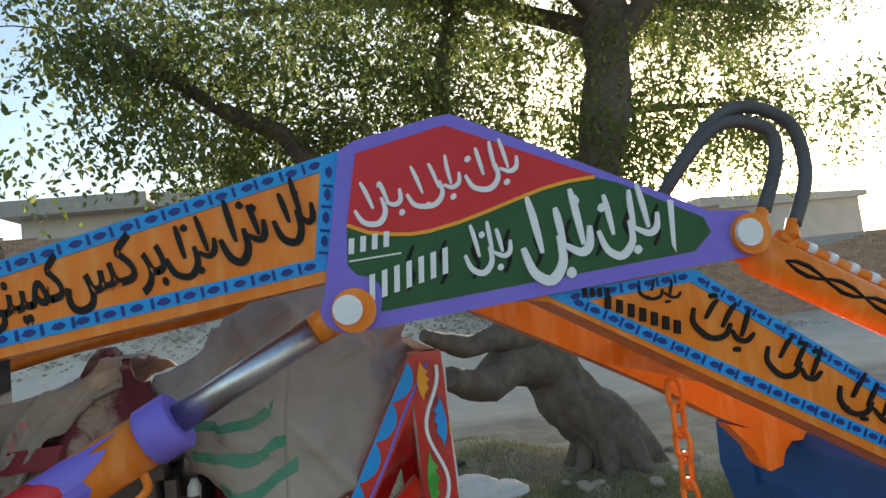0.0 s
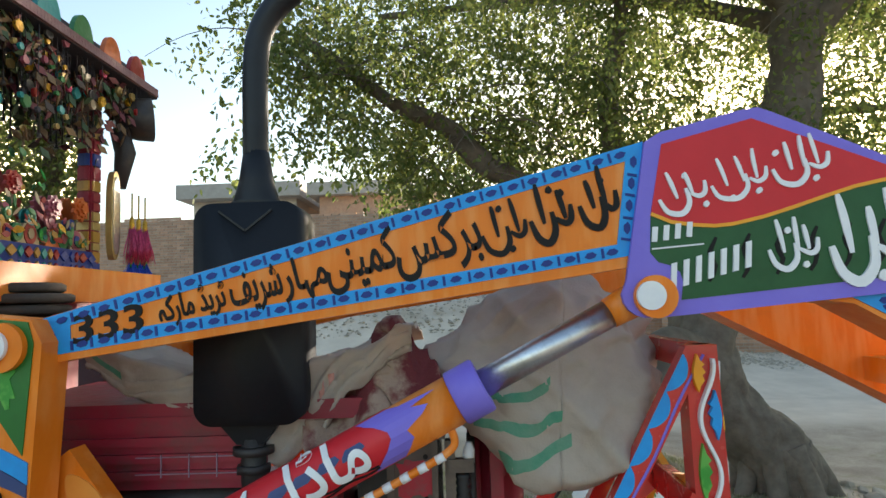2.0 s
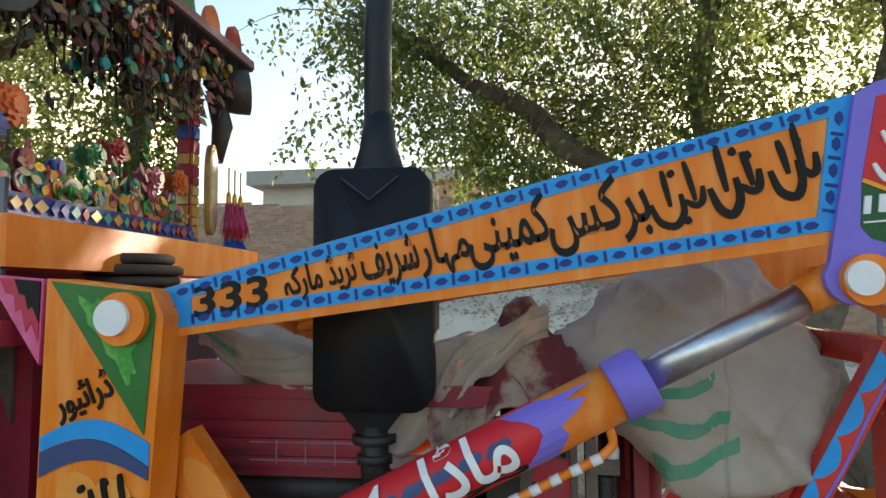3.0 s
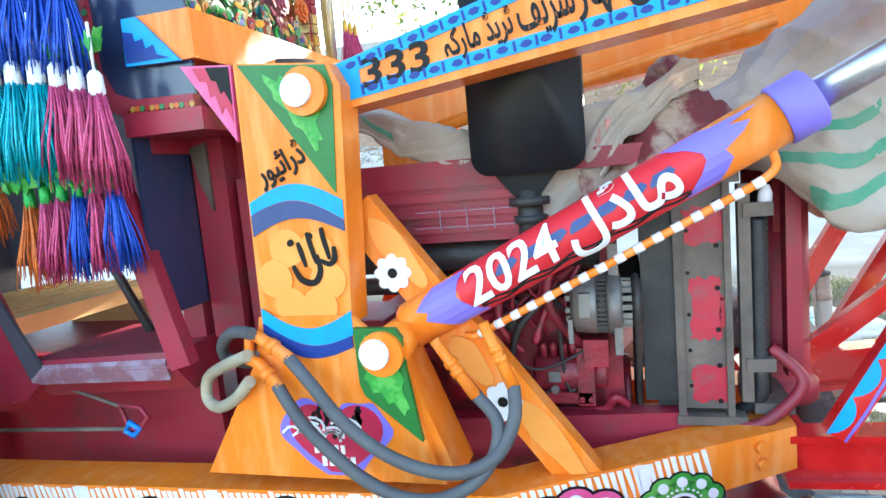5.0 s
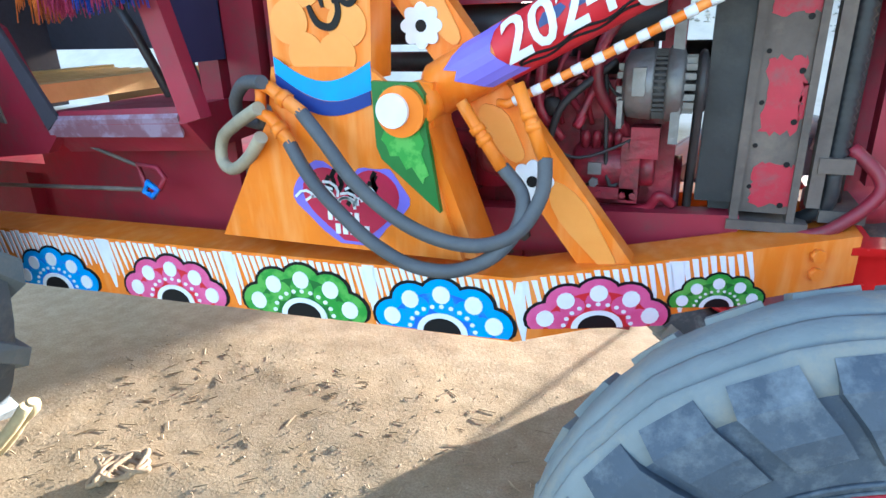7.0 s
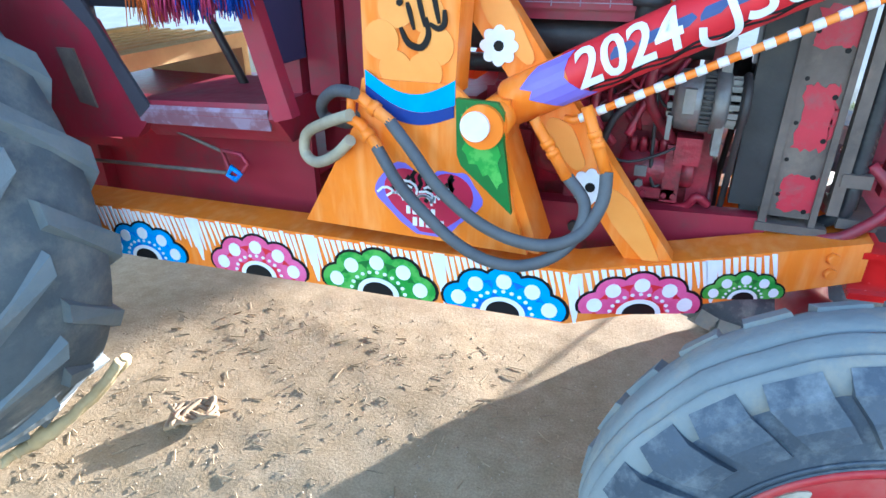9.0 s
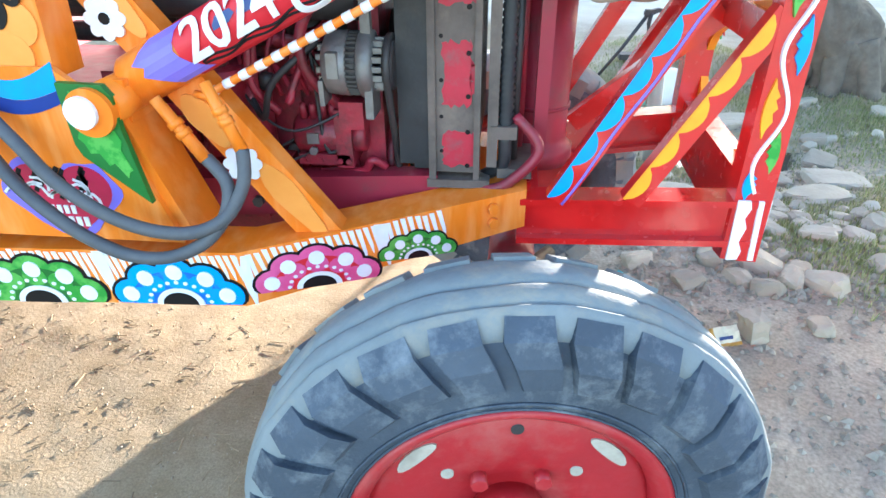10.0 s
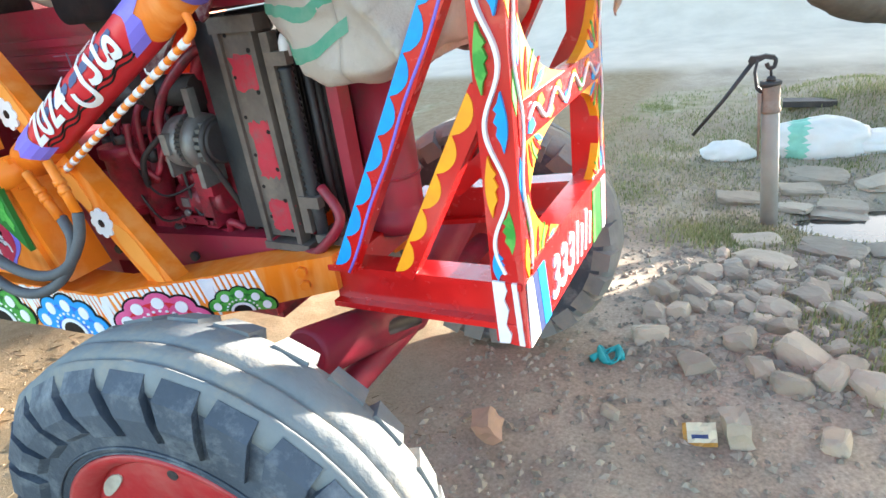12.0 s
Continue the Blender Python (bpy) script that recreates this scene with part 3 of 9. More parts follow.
lettering("333", 0.075, BLACK_PAINT, "painted_number", boom, "black painted number 333", pose(-0.910, 0.0105, 1.464, 90, 0, 0) @ pose(0, 0, 0, 0, 0, 9), shear=0.1, fill=(0.125, 0.050))

# elbow plate
ELBOW = [(-0.034, 1.505), (0.010, 1.738), (0.036, 1.753), (0.171, 1.785), (0.201, 1.789), (0.224, 1.780), (0.654, 1.584)]
NOSE = (0.716, 1.537)
ELBOW += [(NOSE[0] + 0.043 * math.cos(a), NOSE[1] + 0.043 * math.sin(a)) for a in [math.radians(k) for k in range(100, -81, -18)]]
ELBOW += [(0.622, 1.488), (0.028, 1.444)] + [(0.0 + 0.043 * math.cos(a), 1.483 + 0.040 * math.sin(a)) for a in [math.radians(k) for k in range(-80, -200, -20)]]
s = shape(LAVENDER)
s.plate(ELBOW, 0.0, 0.011)
s.bevel(0.002, 1)
elbow = s.make("elbow_plate", loader, "lavender-edged plate with red and green painted fields")
WAVE = [(0.012, 1.615), (0.045, 1.600), (0.08, 1.594), (0.115, 1.591), (0.145, 1.593), (0.195, 1.603), (0.245, 1.617), (0.30, 1.634), (0.348, 1.648), (0.395, 1.657), (0.445, 1.661)]
s = shape(FIELD_RED)
s.plate([(0.037, 1.732), (0.189, 1.770), (0.448, 1.664)] + WAVE[-2::-1], -0.0015, 0.002)
s.make("red_field", elbow, "signal red painted field")
s = shape(FIELD_GREEN)
s.plate([(0.007, 1.551)] + WAVE + [(0.489, 1.647), (0.641, 1.573), (0.652, 1.545), (0.615, 1.514), (0.053, 1.471), (0.058, 1.50), (0.054, 1.517), (0.040, 1.528), (0.020, 1.534)], -0.001, 0.002)
s.make("green_field", elbow, "bottle green painted field")
s = shape(YELLOW)
even_strip(s, WAVE, 0.006, -0.003, 0.001)
s.make("wave_line", elbow, "thin orange painted wave")
for cx, cz, w, h, a, n in ((0.065, 1.652, 0.085, 0.080, 0.28, 2), (0.160, 1.672, 0.10, 0.075, 0.24, 3), (0.262, 1.694, 0.10, 0.080, 0.2, 3), (0.240, 1.556, 0.085, 0.085, 0.12, 3), (0.362, 1.562, 0.13, 0.15, 0.1, 3), (0.495, 1.577, 0.12, 0.12, 0.1, 3)):
    word_bars(elbow, WHITE, cx, cz, w, h, a, -0.0035, 0.0, rng, n)
paint_bar(elbow, WHITE, [(0.575, 1.610), (0.586, 1.607), (0.578, 1.515), (0.572, 1.530)], -0.0035, 0.0)
for i in range(4):
    x, z = 0.010 + i * 0.019, 1.568 + i * 0.002
    paint_bar(elbow, WHITE, [(x, z), (x + 0.009, z), (x + 0.012, z + 0.025), (x + 0.003, z + 0.025)], -0.0035, 0.0)
for i in range(7):
    x, z = 0.036 + i * 0.0205, 1.488 + i * 0.0052
    paint_bar(elbow, WHITE, [(x, z), (x + 0.009, z + 0.002), (x + 0.013, z + 0.045), (x + 0.004, z + 0.043)], -0.0035, 0.0)
paint_bar(elbow, WHITE, [(0.010, 1.555), (0.010, 1.5575), (0.095, 1.563), (0.095, 1.5605)], -0.0035, 0.0)
for i in range(9):
    x = 0.10 + i * 0.055
    s = shape(BLACK_PAINT)
    s.plate(ribbon2([(x, 1.50 + 0.004 * i), (x + 0.008, 1.512 + 0.004 * i), (x + 0.012, 1.525 + 0.004 * i), (x + 0.006, 1.538 + 0.004 * i), (x + 0.004, 1.548 + 0.004 * i), (x + 0.010, 1.560 + 0.004 * i), (x + 0.016, 1.572 + 0.004 * i)], 0.008), -0.0022, 0.0)
    s.make("brush_mark", elbow, "near-black wavy brush mark")
pin(loader, 0.0, 1.480, 0.0, "elbow_pin")
pin(loader, NOSE[0], NOSE[1], 0.0, "nose_pin", 0.025)

# near stick
STICK = [(0.335, 1.467), (0.617, 1.483), (1.35, 0.955), (1.33, 0.897)]
s = shape(ORANGE)
s.plate([(0.25, 1.47), (0.335, 1.49), (0.617, 1.481), (1.36, 0.955), (1.34, 0.885), (1.28, 0.90), (0.34, 1.455)], 0.014, 0.13)
s.bevel(0.004, 2)
stick = s.make("stick_arm", loader, "orange tapering arm with a blue painted border")
SIN = inset(STICK, [0.022, 0.024, 0.03, 0.022])
s = shape(BLUE)
ring(s, STICK, SIN, 0.0115, 0.0155)
s.make("painted_border", stick, "sky blue painted border")
s = shape(NAVY)
border_ticks(s, STICK, SIN, 0.010, 0.012, 0.034, random.Random(8))
s.make("border_pattern", stick, "dark blue seed pattern")["kind"] = "stuff"
for i in range(4):
    x, z = 0.400 + i * 0.014, 1.455 - i * 0.001
    paint_bar(stick, BLACK_PAINT, [(x, z), (x + 0.008, z), (x + 0.009, z + 0.016), (x + 0.001, z + 0.016)], 0.010, 0.014)
for i in range(7):
    x, z = 0.438 + i * 0.0205, 1.432 - i * 0.0095
    paint_bar(stick, BLACK_PAINT, [(x, z), (x + 0.011, z - 0.003), (x + 0.014, z + 0.020), (x + 0.004, z + 0.023)], 0.010, 0.014)
for cx, cz, w, h, a, n in ((0.545, 1.455, 0.085, 0.045, -0.3, 2), (0.66, 1.385, 0.13, 0.085, -0.55, 3), (0.79, 1.30, 0.12, 0.085, -0.6, 3), (0.93, 1.205, 0.14, 0.08, -0.62, 3)):
    word_bars(stick, BLACK_PAINT, cx, cz, w, h, a, 0.010, 0.014, rng, n)

# bucket tilt cylinder on the stick
def along(p0, p1, t):
    return Vector(p0).lerp(Vector(p1), t)


T0, T1 = Vector((0.716, 0.05, 1.530)), Vector((1.40, 0.05, 1.15))
s = shape(ORANGE)
s.tube([T0, along(T0, T1, 0.07), along(T0, T1, 0.08), along(T0, T1, 0.95)], [0.03, 0.03, 0.042, 0.042], 24)
tiltc = s.make("tilt_cylinder", loader, "orange hydraulic cylinder with a black wave pattern")
s = shape(BLACK_PAINT)
td = (T1 - T0).normalized()
for k in range(2):
    pts = []
    for i in range(26):
        a = along(T0, T1, 0.12 + 0.8 * i / 25)
        ang = radians(-12 + (14 if k == 0 else -14) * math.sin(i * 0.9))
        pts.append(a + Vector((0, -math.cos(ang) * 0.043, math.sin(ang) * 0.043 + 0.004)))
    s.tube(pts, [0.002 + 0.0028 * abs(math.sin(i * 0.9)) for i in range(26)], 6)
s.make("wave_pattern", tiltc, "black painted wave")["kind"] = "stuff"
s = shape(ORANGE)
up = Vector((-td.z, 0, td.x)) * -1
up = Vector((0.486, 0, 0.874))
s.tube([along(T0, T1, 0.12) + up * 0.052, along(T0, T1, 0.95) + up * 0.052], 0.011, 12)
s.tube([along(T0, T1, 0.07) + up * 0.02, along(T0, T1, 0.07) + up * 0.05], 0.012, 12)
s.tube([along(T0, T1, 0.155) + up * 0.03, along(T0, T1, 0.155) + up * 0.055 + Vector((0.005, 0, 0))], 0.012, 12)
for p in (along(T0, T1, 0.07) + up * 0.045, along(T0, T1, 0.155) + up * 0.052):
    s.tube([p, p + Vector((0.014, 0, 0.040))], [0.013, 0.012], 12)
    s.tube([p + Vector((0.003, 0, 0.006)), p + Vector((0.008, 0, 0.018))], 0.0165, 6)
s.pieces("hose_fitting", tiltc, "orange painted pipe fitting")
s = shape(WHITE)
for i in range(12):
    a = along(T0, T1, 0.2 + 0.062 * i) + up * 0.054
    s.tube([a, a + td * 0.018], 0.0125, 10)
s.pieces("white_dash", tiltc)
s = shape(RUBBER_HOSE)
for (a, b, c, d, e) in (((0.802, 0.05, 1.578), (0.850, 0.055, 1.680), (0.838, 0.06, 1.742), (0.735, 0.08, 1.748), (0.600, 0.14, 1.58)),
                        ((0.862, 0.05, 1.545), (0.910, 0.055, 1.650), (0.885, 0.06, 1.757), (0.755, 0.08, 1.776), (0.610, 0.16, 1.58))):
    s.tube(spline([a, b, c, d, e], 8), 0.013, 10)
s.pieces("hydraulic_hose", loader, "looping black hydraulic hose")

# near post
s = shape(ORANGE)
s.plate([(-1.180, 1.498), (-1.005, 1.478), (-0.985, 1.44), (-1.010, 1.03), (-1.188, 1.03)], -0.05, 0.022)
s.bevel(0.004, 2)
post = s.make("post", loader, "orange upright loader post with painted motifs")
s = shape(ORANGE)
s.plate([(-1.188, 1.05), (-1.010, 1.05), (-0.94, 0.99), (-0.925, 0.93), (-0.862, 0.745), (-1.340, 0.745), (-1.205, 0.97)], -0.058, -0.046)
s.plate([(-0.985, 1.00), (-0.935, 1.00), (-0.84, 0.745), (-0.885, 0.745)], -0.046, 0.06)
s.bevel(0.002, 1)
gusset = s.make("base_gusset", loader, "flared orange base plate with a painted heart")
F = -0.0515
s = shape(DARK_GREEN)
s.plate([(-1.172, 1.494), (-1.008, 1.475), (-0.998, 1.44), (-1.012, 1.262)], F - 0.001, F + 0.002)
s.use(LEAF_GREEN)
tri = [Vector((-1.150, 1.482)), Vector((-1.022, 1.462)), Vector((-1.020, 1.30))]
pts = []
for i in range(3):
    a, b = tri[i], tri[(i + 1) % 3]
    for k in range(7):
        p = a.lerp(b, k / 7)
        c = sum(tri, Vector((0, 0))) / 3
        pts.append(tuple(p.lerp(c, 0.10 if k % 2 else 0.32)))
s.plate(pts, F - 0.002, F)
s.make("green_triangle", post, "green feathered painted triangle")


def bowed_band(m, x0, x1, top, bottom, y0):
    """A band across the post: heights at its two ends and middle, above and below."""
    s = shape(m)
    edge = [[(x0 + (x1 - x0) * i / 14, e[0] * (1 - i / 14) + e[2] * i / 14 + (e[1] - (e[0] + e[2]) / 2) * math.sin(math.pi * i / 14)) for i in range(15)] for e in (bottom, top)]
    s.plate(edge[0] + edge[1][::-1], y0, y0 + 0.003)
    s.make("painted_band", post, "bowed blue painted band")


bowed_band(BLUE, -1.181, -1.003, (1.256, 1.284, 1.250), (1.234, 1.255, 1.216), F - 0.001)
bowed_band(SLATE, -1.181, -1.004, (1.233, 1.254, 1.215), (1.196, 1.224, 1.196), F - 0.0014)
bowed_band(BLUE, -1.180, -1.006, (1.066, 1.028, 1.058), (1.040, 0.998, 1.015), F - 0.0085)
bowed_band(NAVY, -1.180, -1.008, (1.039, 0.997, 1.014), (1.010, 0.974, 0.993), F - 0.0089)
for i, (cx, cz, r) in enumerate(((-1.118, 1.172, 0.034), (-1.062, 1.165, 0.033), (-1.148, 1.118, 0.034), (-1.045, 1.112, 0.034), (-1.122, 1.070, 0.032), (-1.066, 1.066, 0.034))):
    s = shape(ORANGE_LIGHT)
    s.disc((cx, cz), r, F - 0.0008 - 0.0003 * i, F + 0.002, 22)
    s.make("petal", post, "pale orange painted petal")
word_bars(post, BLACK_PAINT, -1.068, 1.155, 0.090, 0.095, 0.25, F - 0.0035, F, random.Random(12), 3)
lettering("\uFEAD\uFEEE\uFBFF\uFE8B\uFE8D\uFEAD\uFB88", 0.058, BLACK_PAINT, "painted_word", post, "black painted Urdu word for driver", pose(-1.112, F - 0.0005, 1.318, 90, 0, 0) @ pose(0, 0, 0, 0, 0, 22), fill=(0.098, 0.058))
# heart
G = -0.0585


def heart(c, r, n=40):
    out = []
    for k in range(n):
        t = k * math.tau / n
        out.append((c[0] + r * 0.060 * 16 * math.sin(t) ** 3, c[1] + r * 0.056 * (13 * math.cos(t) - 5 * math.cos(2 * t) - 2 * math.cos(3 * t) - math.cos(4 * t))))
    return out


HC = (-1.062, 0.820)
s = shape(LAVENDER)
s.plate([(HC[0] + (x - HC[0]) * (1 + 0.06 * math.sin(i * 0.9)), max(0.754, HC[1] + (z - HC[1]) * (1 + 0.07 * math.cos(i * 1.1)))) for i, (x, z) in enumerate(heart(HC, 0.111, 60))], G - 0.001, G + 0.002)
s.use(CRIMSON)
s.plate([(hx, max(0.760, hz)) for hx, hz in heart((HC[0] + 0.002, HC[1] + 0.004), 0.095, 60)], G - 0.002, G + 0.001)
s.use(BLACK_PAINT)
rng2 = random.Random(6)
for i in range(11):
    x, z = -1.060 + rng2.uniform(-0.075, 0.07), 0.826 + rng2.uniform(-0.012, 0.030)
    flat_strip(s, [(x, z), (x + 0.008, z + 0.014), (x + 0.004, z + 0.026), (x + 0.010, z + 0.036)], 0.008, G - 0.003, G)
s.use(WHITE)
for i in range(13):
    x, z = -1.060 + rng2.uniform(-0.078, 0.068), 0.830 + rng2.uniform(-0.015, 0.030)
    a, k = rng2.uniform(0.5, 2.2), rng2.choice((-1, 1))
    flat_strip(s, [(x + 0.009 * i2 * math.cos(a + k * 0.35 * i2), z + 0.009 * i2 * math.sin(a + k * 0.35 * i2)) for i2 in range(5)], 0.0045, G - 0.004, G)
for i in range(5):
    s.box((-1.105 + i * 0.013, G - 0.004, 0.796), (-1.097 + i * 0.013, G, 0.812))
for i in range(5):
    s.box((-1.092 + i * 0.014, G - 0.004, 0.772), (-1.083 + i * 0.014, G, 0.790))
s.pieces("heart_mark", gusset, "painted mark of the red and lavender heart")
# green cylinder bracket
s = shape(DARK_GREEN)
s.plate([(-1.000, 1.030), (-0.925, 1.028), (-0.913, 1.01), (-0.912, 0.96), (-0.893, 0.828), (-0.945, 0.872), (-0.990, 0.910), (-0.998, 0.93)], -0.072, -0.060)
s.bevel(0.002, 1)
s.use(LEAF_GREEN)
tri = [Vector((-0.993, 1.022)), Vector((-0.922, 1.015)), Vector((-0.905, 0.86)), Vector((-0.989, 0.925))]
pts = []
for i in range(4):
    a, b = tri[i], tri[(i + 1) % 4]
    for k in range(6):
        p = a.lerp(b, k / 6)
        pts.append(tuple(p.lerp(sum(tri, Vector((0, 0))) / 4, 0.04 if k % 2 else 0.25)))
s.plate(pts, -0.0735, -0.071)
s.make("cylinder_bracket", loader, "green feathered bracket plate at the cylinder foot")
pin(loader, -0.960, 0.988, -0.070, "foot_pin", 0.026)
s = shape(ORANGE)
s.tube([(-0.943, -0.065, 0.990), (-0.943, 0.06, 0.990)], 0.036, 24)
s.box((-0.950, -0.03, 0.955), (-0.915, 0.05, 1.024))
s.bevel(0.003, 1)
s.make("foot_clevis", loader)
pin(loader, -1.057, 1.437, -0.053, "top_pin", 0.027)
# wing plates and cross beam at the post head
s = shape(PINK)
s.plate([(-1.288, 1.507), (-1.186, 1.497), (-1.190, 1.365)], -0.050, -0.040)
s.use(CRIMSON)
s.plate([(-1.262, 1.500), (-1.190, 1.494), (-1.192, 1.40), (-1.205, 1.43), (-1.213, 1.415), (-1.222, 1.45), (-1.232, 1.447), (-1.236, 1.473), (-1.25, 1.476)], -0.0515, -0.049)
s.use(BLACK_PAINT)
s.plate([(-1.235, 1.498), (-1.190, 1.494), (-1.191, 1.43), (-1.203, 1.455), (-1.210, 1.45), (-1.216, 1.472), (-1.226, 1.475)], -0.0525, -0.049)
s.make("pink_wing", loader, "pink and black feathered wing plate")
s = shape(ORANGE)
s.box((-1.38, -0.035, 1.515), (-1.26, 0.90, 1.60))
s.bevel(0.005, 2)
beam = s.make("cross_beam", loader, "orange box beam across the two posts")
s = shape(BLUE)
s.plate([(-1.395, 1.597), (-1.365, 1.597), (-1.285, 1.512), (-1.398, 1.515)], -0.044, -0.036)
s.use(NAVY)
s.plate([(-1.395, 1.575), (-1.375, 1.57), (-1.372, 1.555), (-1.355, 1.558), (-1.352, 1.54), (-1.335, 1.545), (-1.33, 1.528), (-1.305, 1.520), (-1.395, 1.52)], -0.0455, -0.043)
s.make("blue_end_cap", beam, "sky blue feathered end cap")

# brace with two flowers
s = shape(ORANGE)
B0, B1 = Vector((-1.03, 0.0745, 1.225)), Vector((-0.637, 0.0745, 0.700))
s.bar(B0, B1, 0.076, 0.045, (0, -1, 0))
s.bevel(0.004, 2)
brace = s.make("diagonal_brace", loader, "orange diagonal brace with two white flowers")
bd = (B1 - B0).normalized()
s = shape(ORANGE_LIGHT)
bn = Vector((0.8, 0, 0.6))
for t0, t1, o in ((0.05, 0.30, 0.012), (0.45, 0.62, -0.014), (0.70, 0.98, 0.006)):
    a, b = B0.lerp(B1, t0), B0.lerp(B1, t1)
    c = Vector((a.x, a.z)).lerp(Vector((b.x, b.z)), 0.5)
    d2 = Vector((bd.x, bd.z))
    n2 = Vector((-d2.y, d2.x))
    pts = []
    L = (b - a).length / 2
    for k in range(20):
        q = k * math.tau / 20
        pts.append(tuple(c + d2 * (L * math.cos(q)) + n2 * (o + (0.024 + 0.004 * math.cos(q * 3)) * math.sin(q))))
    s.plate(pts, 0.0485 - 0.001 + 0.0005, 0.052)
s.pieces("pale_patch", brace, "pale orange brush patch")
for c in ((-0.964, 1.103), (-0.778, 0.859)):
    s = shape(WHITE)
    petal_flower(s, c, 0.036, 0.0455, 0.05)
    s.make("painted_flower", brace, "white eight-petalled flower with a dark middle")

# lift cylinder
C0, C1 = Vector((-0.975, 0.045, 0.985)), Vector((0.0, 0.045, 1.480))
cd = (C1 - C0).normalized()
cn = Vector((-cd.z, 0, cd.x))


def cpt(t, ang=0.0, r=0.0):
    """A point on the lift cylinder: t metres from its foot, ang degrees up from the side facing the walker."""
    return C0 + cd * t + (Vector((0, -1, 0)) * math.cos(radians(ang)) + cn * math.sin(radians(ang))) * r


RB = 0.043
s = shape(ORANGE)
s.tube([cpt(0.035), cpt(0.045), cpt(0.735)], [RB - 0.006, RB, RB], 36)
barrel = s.make("lift_cylinder", loader, "orange and red hydraulic lift cylinder")
s = shape(FIELD_RED)
s.tube([cpt(0.165), cpt(0.615)], RB + 0.0008, 36, caps=False)
s.make("red_sleeve", barrel, "red painted length of the barrel")
s = shape(LAVENDER)
s.tube([cpt(0.730), cpt(0.733), cpt(0.781), cpt(0.784)], [RB + 0.002, RB + 0.005, RB + 0.005, RB + 0.002], 36)
s.make("gland_collar", barrel, "lavender gland collar")


def barrel_patch(s, rows, r):
    """A painted patch: rows of (angle, t from, t to)."""
    prev = None
    for a, t0, t1 in rows:
        cur = [s.bm.verts.new(cpt(t0 + (t1 - t0) * k / 6, a, r)) for k in range(7)]
        if prev:
            for k in range(6):
                s.face((prev[k], prev[k + 1], cur[k + 1], cur[k]))
        prev = cur


s = shape(LAVENDER)
barrel_patch(s, [(-60, 0.56, 0.615), (-40, 0.575, 0.63), (-20, 0.595, 0.645), (0, 0.61, 0.64), (15, 0.61, 0.675), (28, 0.60, 0.69), (40, 0.59, 0.66), (52, 0.575, 0.71), (60, 0.57, 0.64), (72, 0.56, 0.62)], RB + 0.0022)
barrel_patch(s, [(-60, 0.135, 0.20), (-45, 0.125, 0.19), (-25, 0.11, 0.175), (-5, 0.09, 0.165), (10, 0.10, 0.16), (25, 0.08, 0.165), (45, 0.10, 0.175), (65, 0.12, 0.19)], RB + 0.0022)
s.pieces("flame_mark", barrel, "ragged lavender paint at the sleeve's end")
s = shape(BLACK_PAINT)
for a0, ph in ((-38, 0.0), (-48, 1.2)):
    pts = [cpt(0.19 + 0.38 * i / 40, a0 + 5 * math.sin(i * 0.75 + ph), RB + 0.001) for i in range(41)]
    s.tube(pts, 0.0022, 5)
s.use(SLATE)
for i in range(7):
    t = 0.24 + i * 0.047
    barrel_patch(s, [(4, t, t + 0.03), (14, t + 0.002, t + 0.045), (26, t + 0.012, t + 0.04)], RB + 0.0024)
s.pieces("shadow_stroke", barrel, "dark painted stroke behind the letters")


def bend_on(t_mid):
    def f(v):
        return cpt(t_mid + v.x, degrees_of(v.y), RB + 0.0042 + v.z)
    return f


def degrees_of(y):
    return math.degrees(y / RB) + 8


lettering("2024", 0.088, WHITE, "painted_year", barrel, "white painted year 2024", Matrix.Identity(4), bend_on(0.265), 0.0008, 0.15)
lettering("\uFEDD\uFB88\uFE8E\uFEE3", 0.10, WHITE, "painted_word", barrel, "white painted Urdu word for model", Matrix.Identity(4), bend_on(0.47), 0.0008)
s = shape(CHROME)
s.tube([cpt(0.77), cpt(1.035)], 0.0245, 28)
s.make("piston_rod", barrel, "polished chrome piston rod")
s = shape(ORANGE)
s.tube([cpt(1.03), cpt(1.085)], [0.026, 0.03], 20)
s.make("rod_eye", barrel, "worn orange rod eye")
# dashed feed pipe
s = shape(ORANGE)
pipe = spline([cpt(0.70, -80, RB - 0.005), cpt(0.692, -86, RB + 0.022), cpt(0.66, -84, RB + 0.030)], 6) + [cpt(0.66 - 0.52 * k / 20, -84, RB + 0.030) for k in range(1, 21)] + [cpt(0.125, -86, RB + 0.02)]
s.tube(pipe, 0.0070, 10)
feed = s.make("feed_pipe", barrel, "orange pipe with white painted dashes")
s = shape(WHITE)
for i in range(16):
    t = 0.15 + i * 0.0335
    s.tube([cpt(t, -84, RB + 0.030), cpt(t + 0.016, -84, RB + 0.030)], 0.0080, 10)
s.pieces("white_dash", feed)
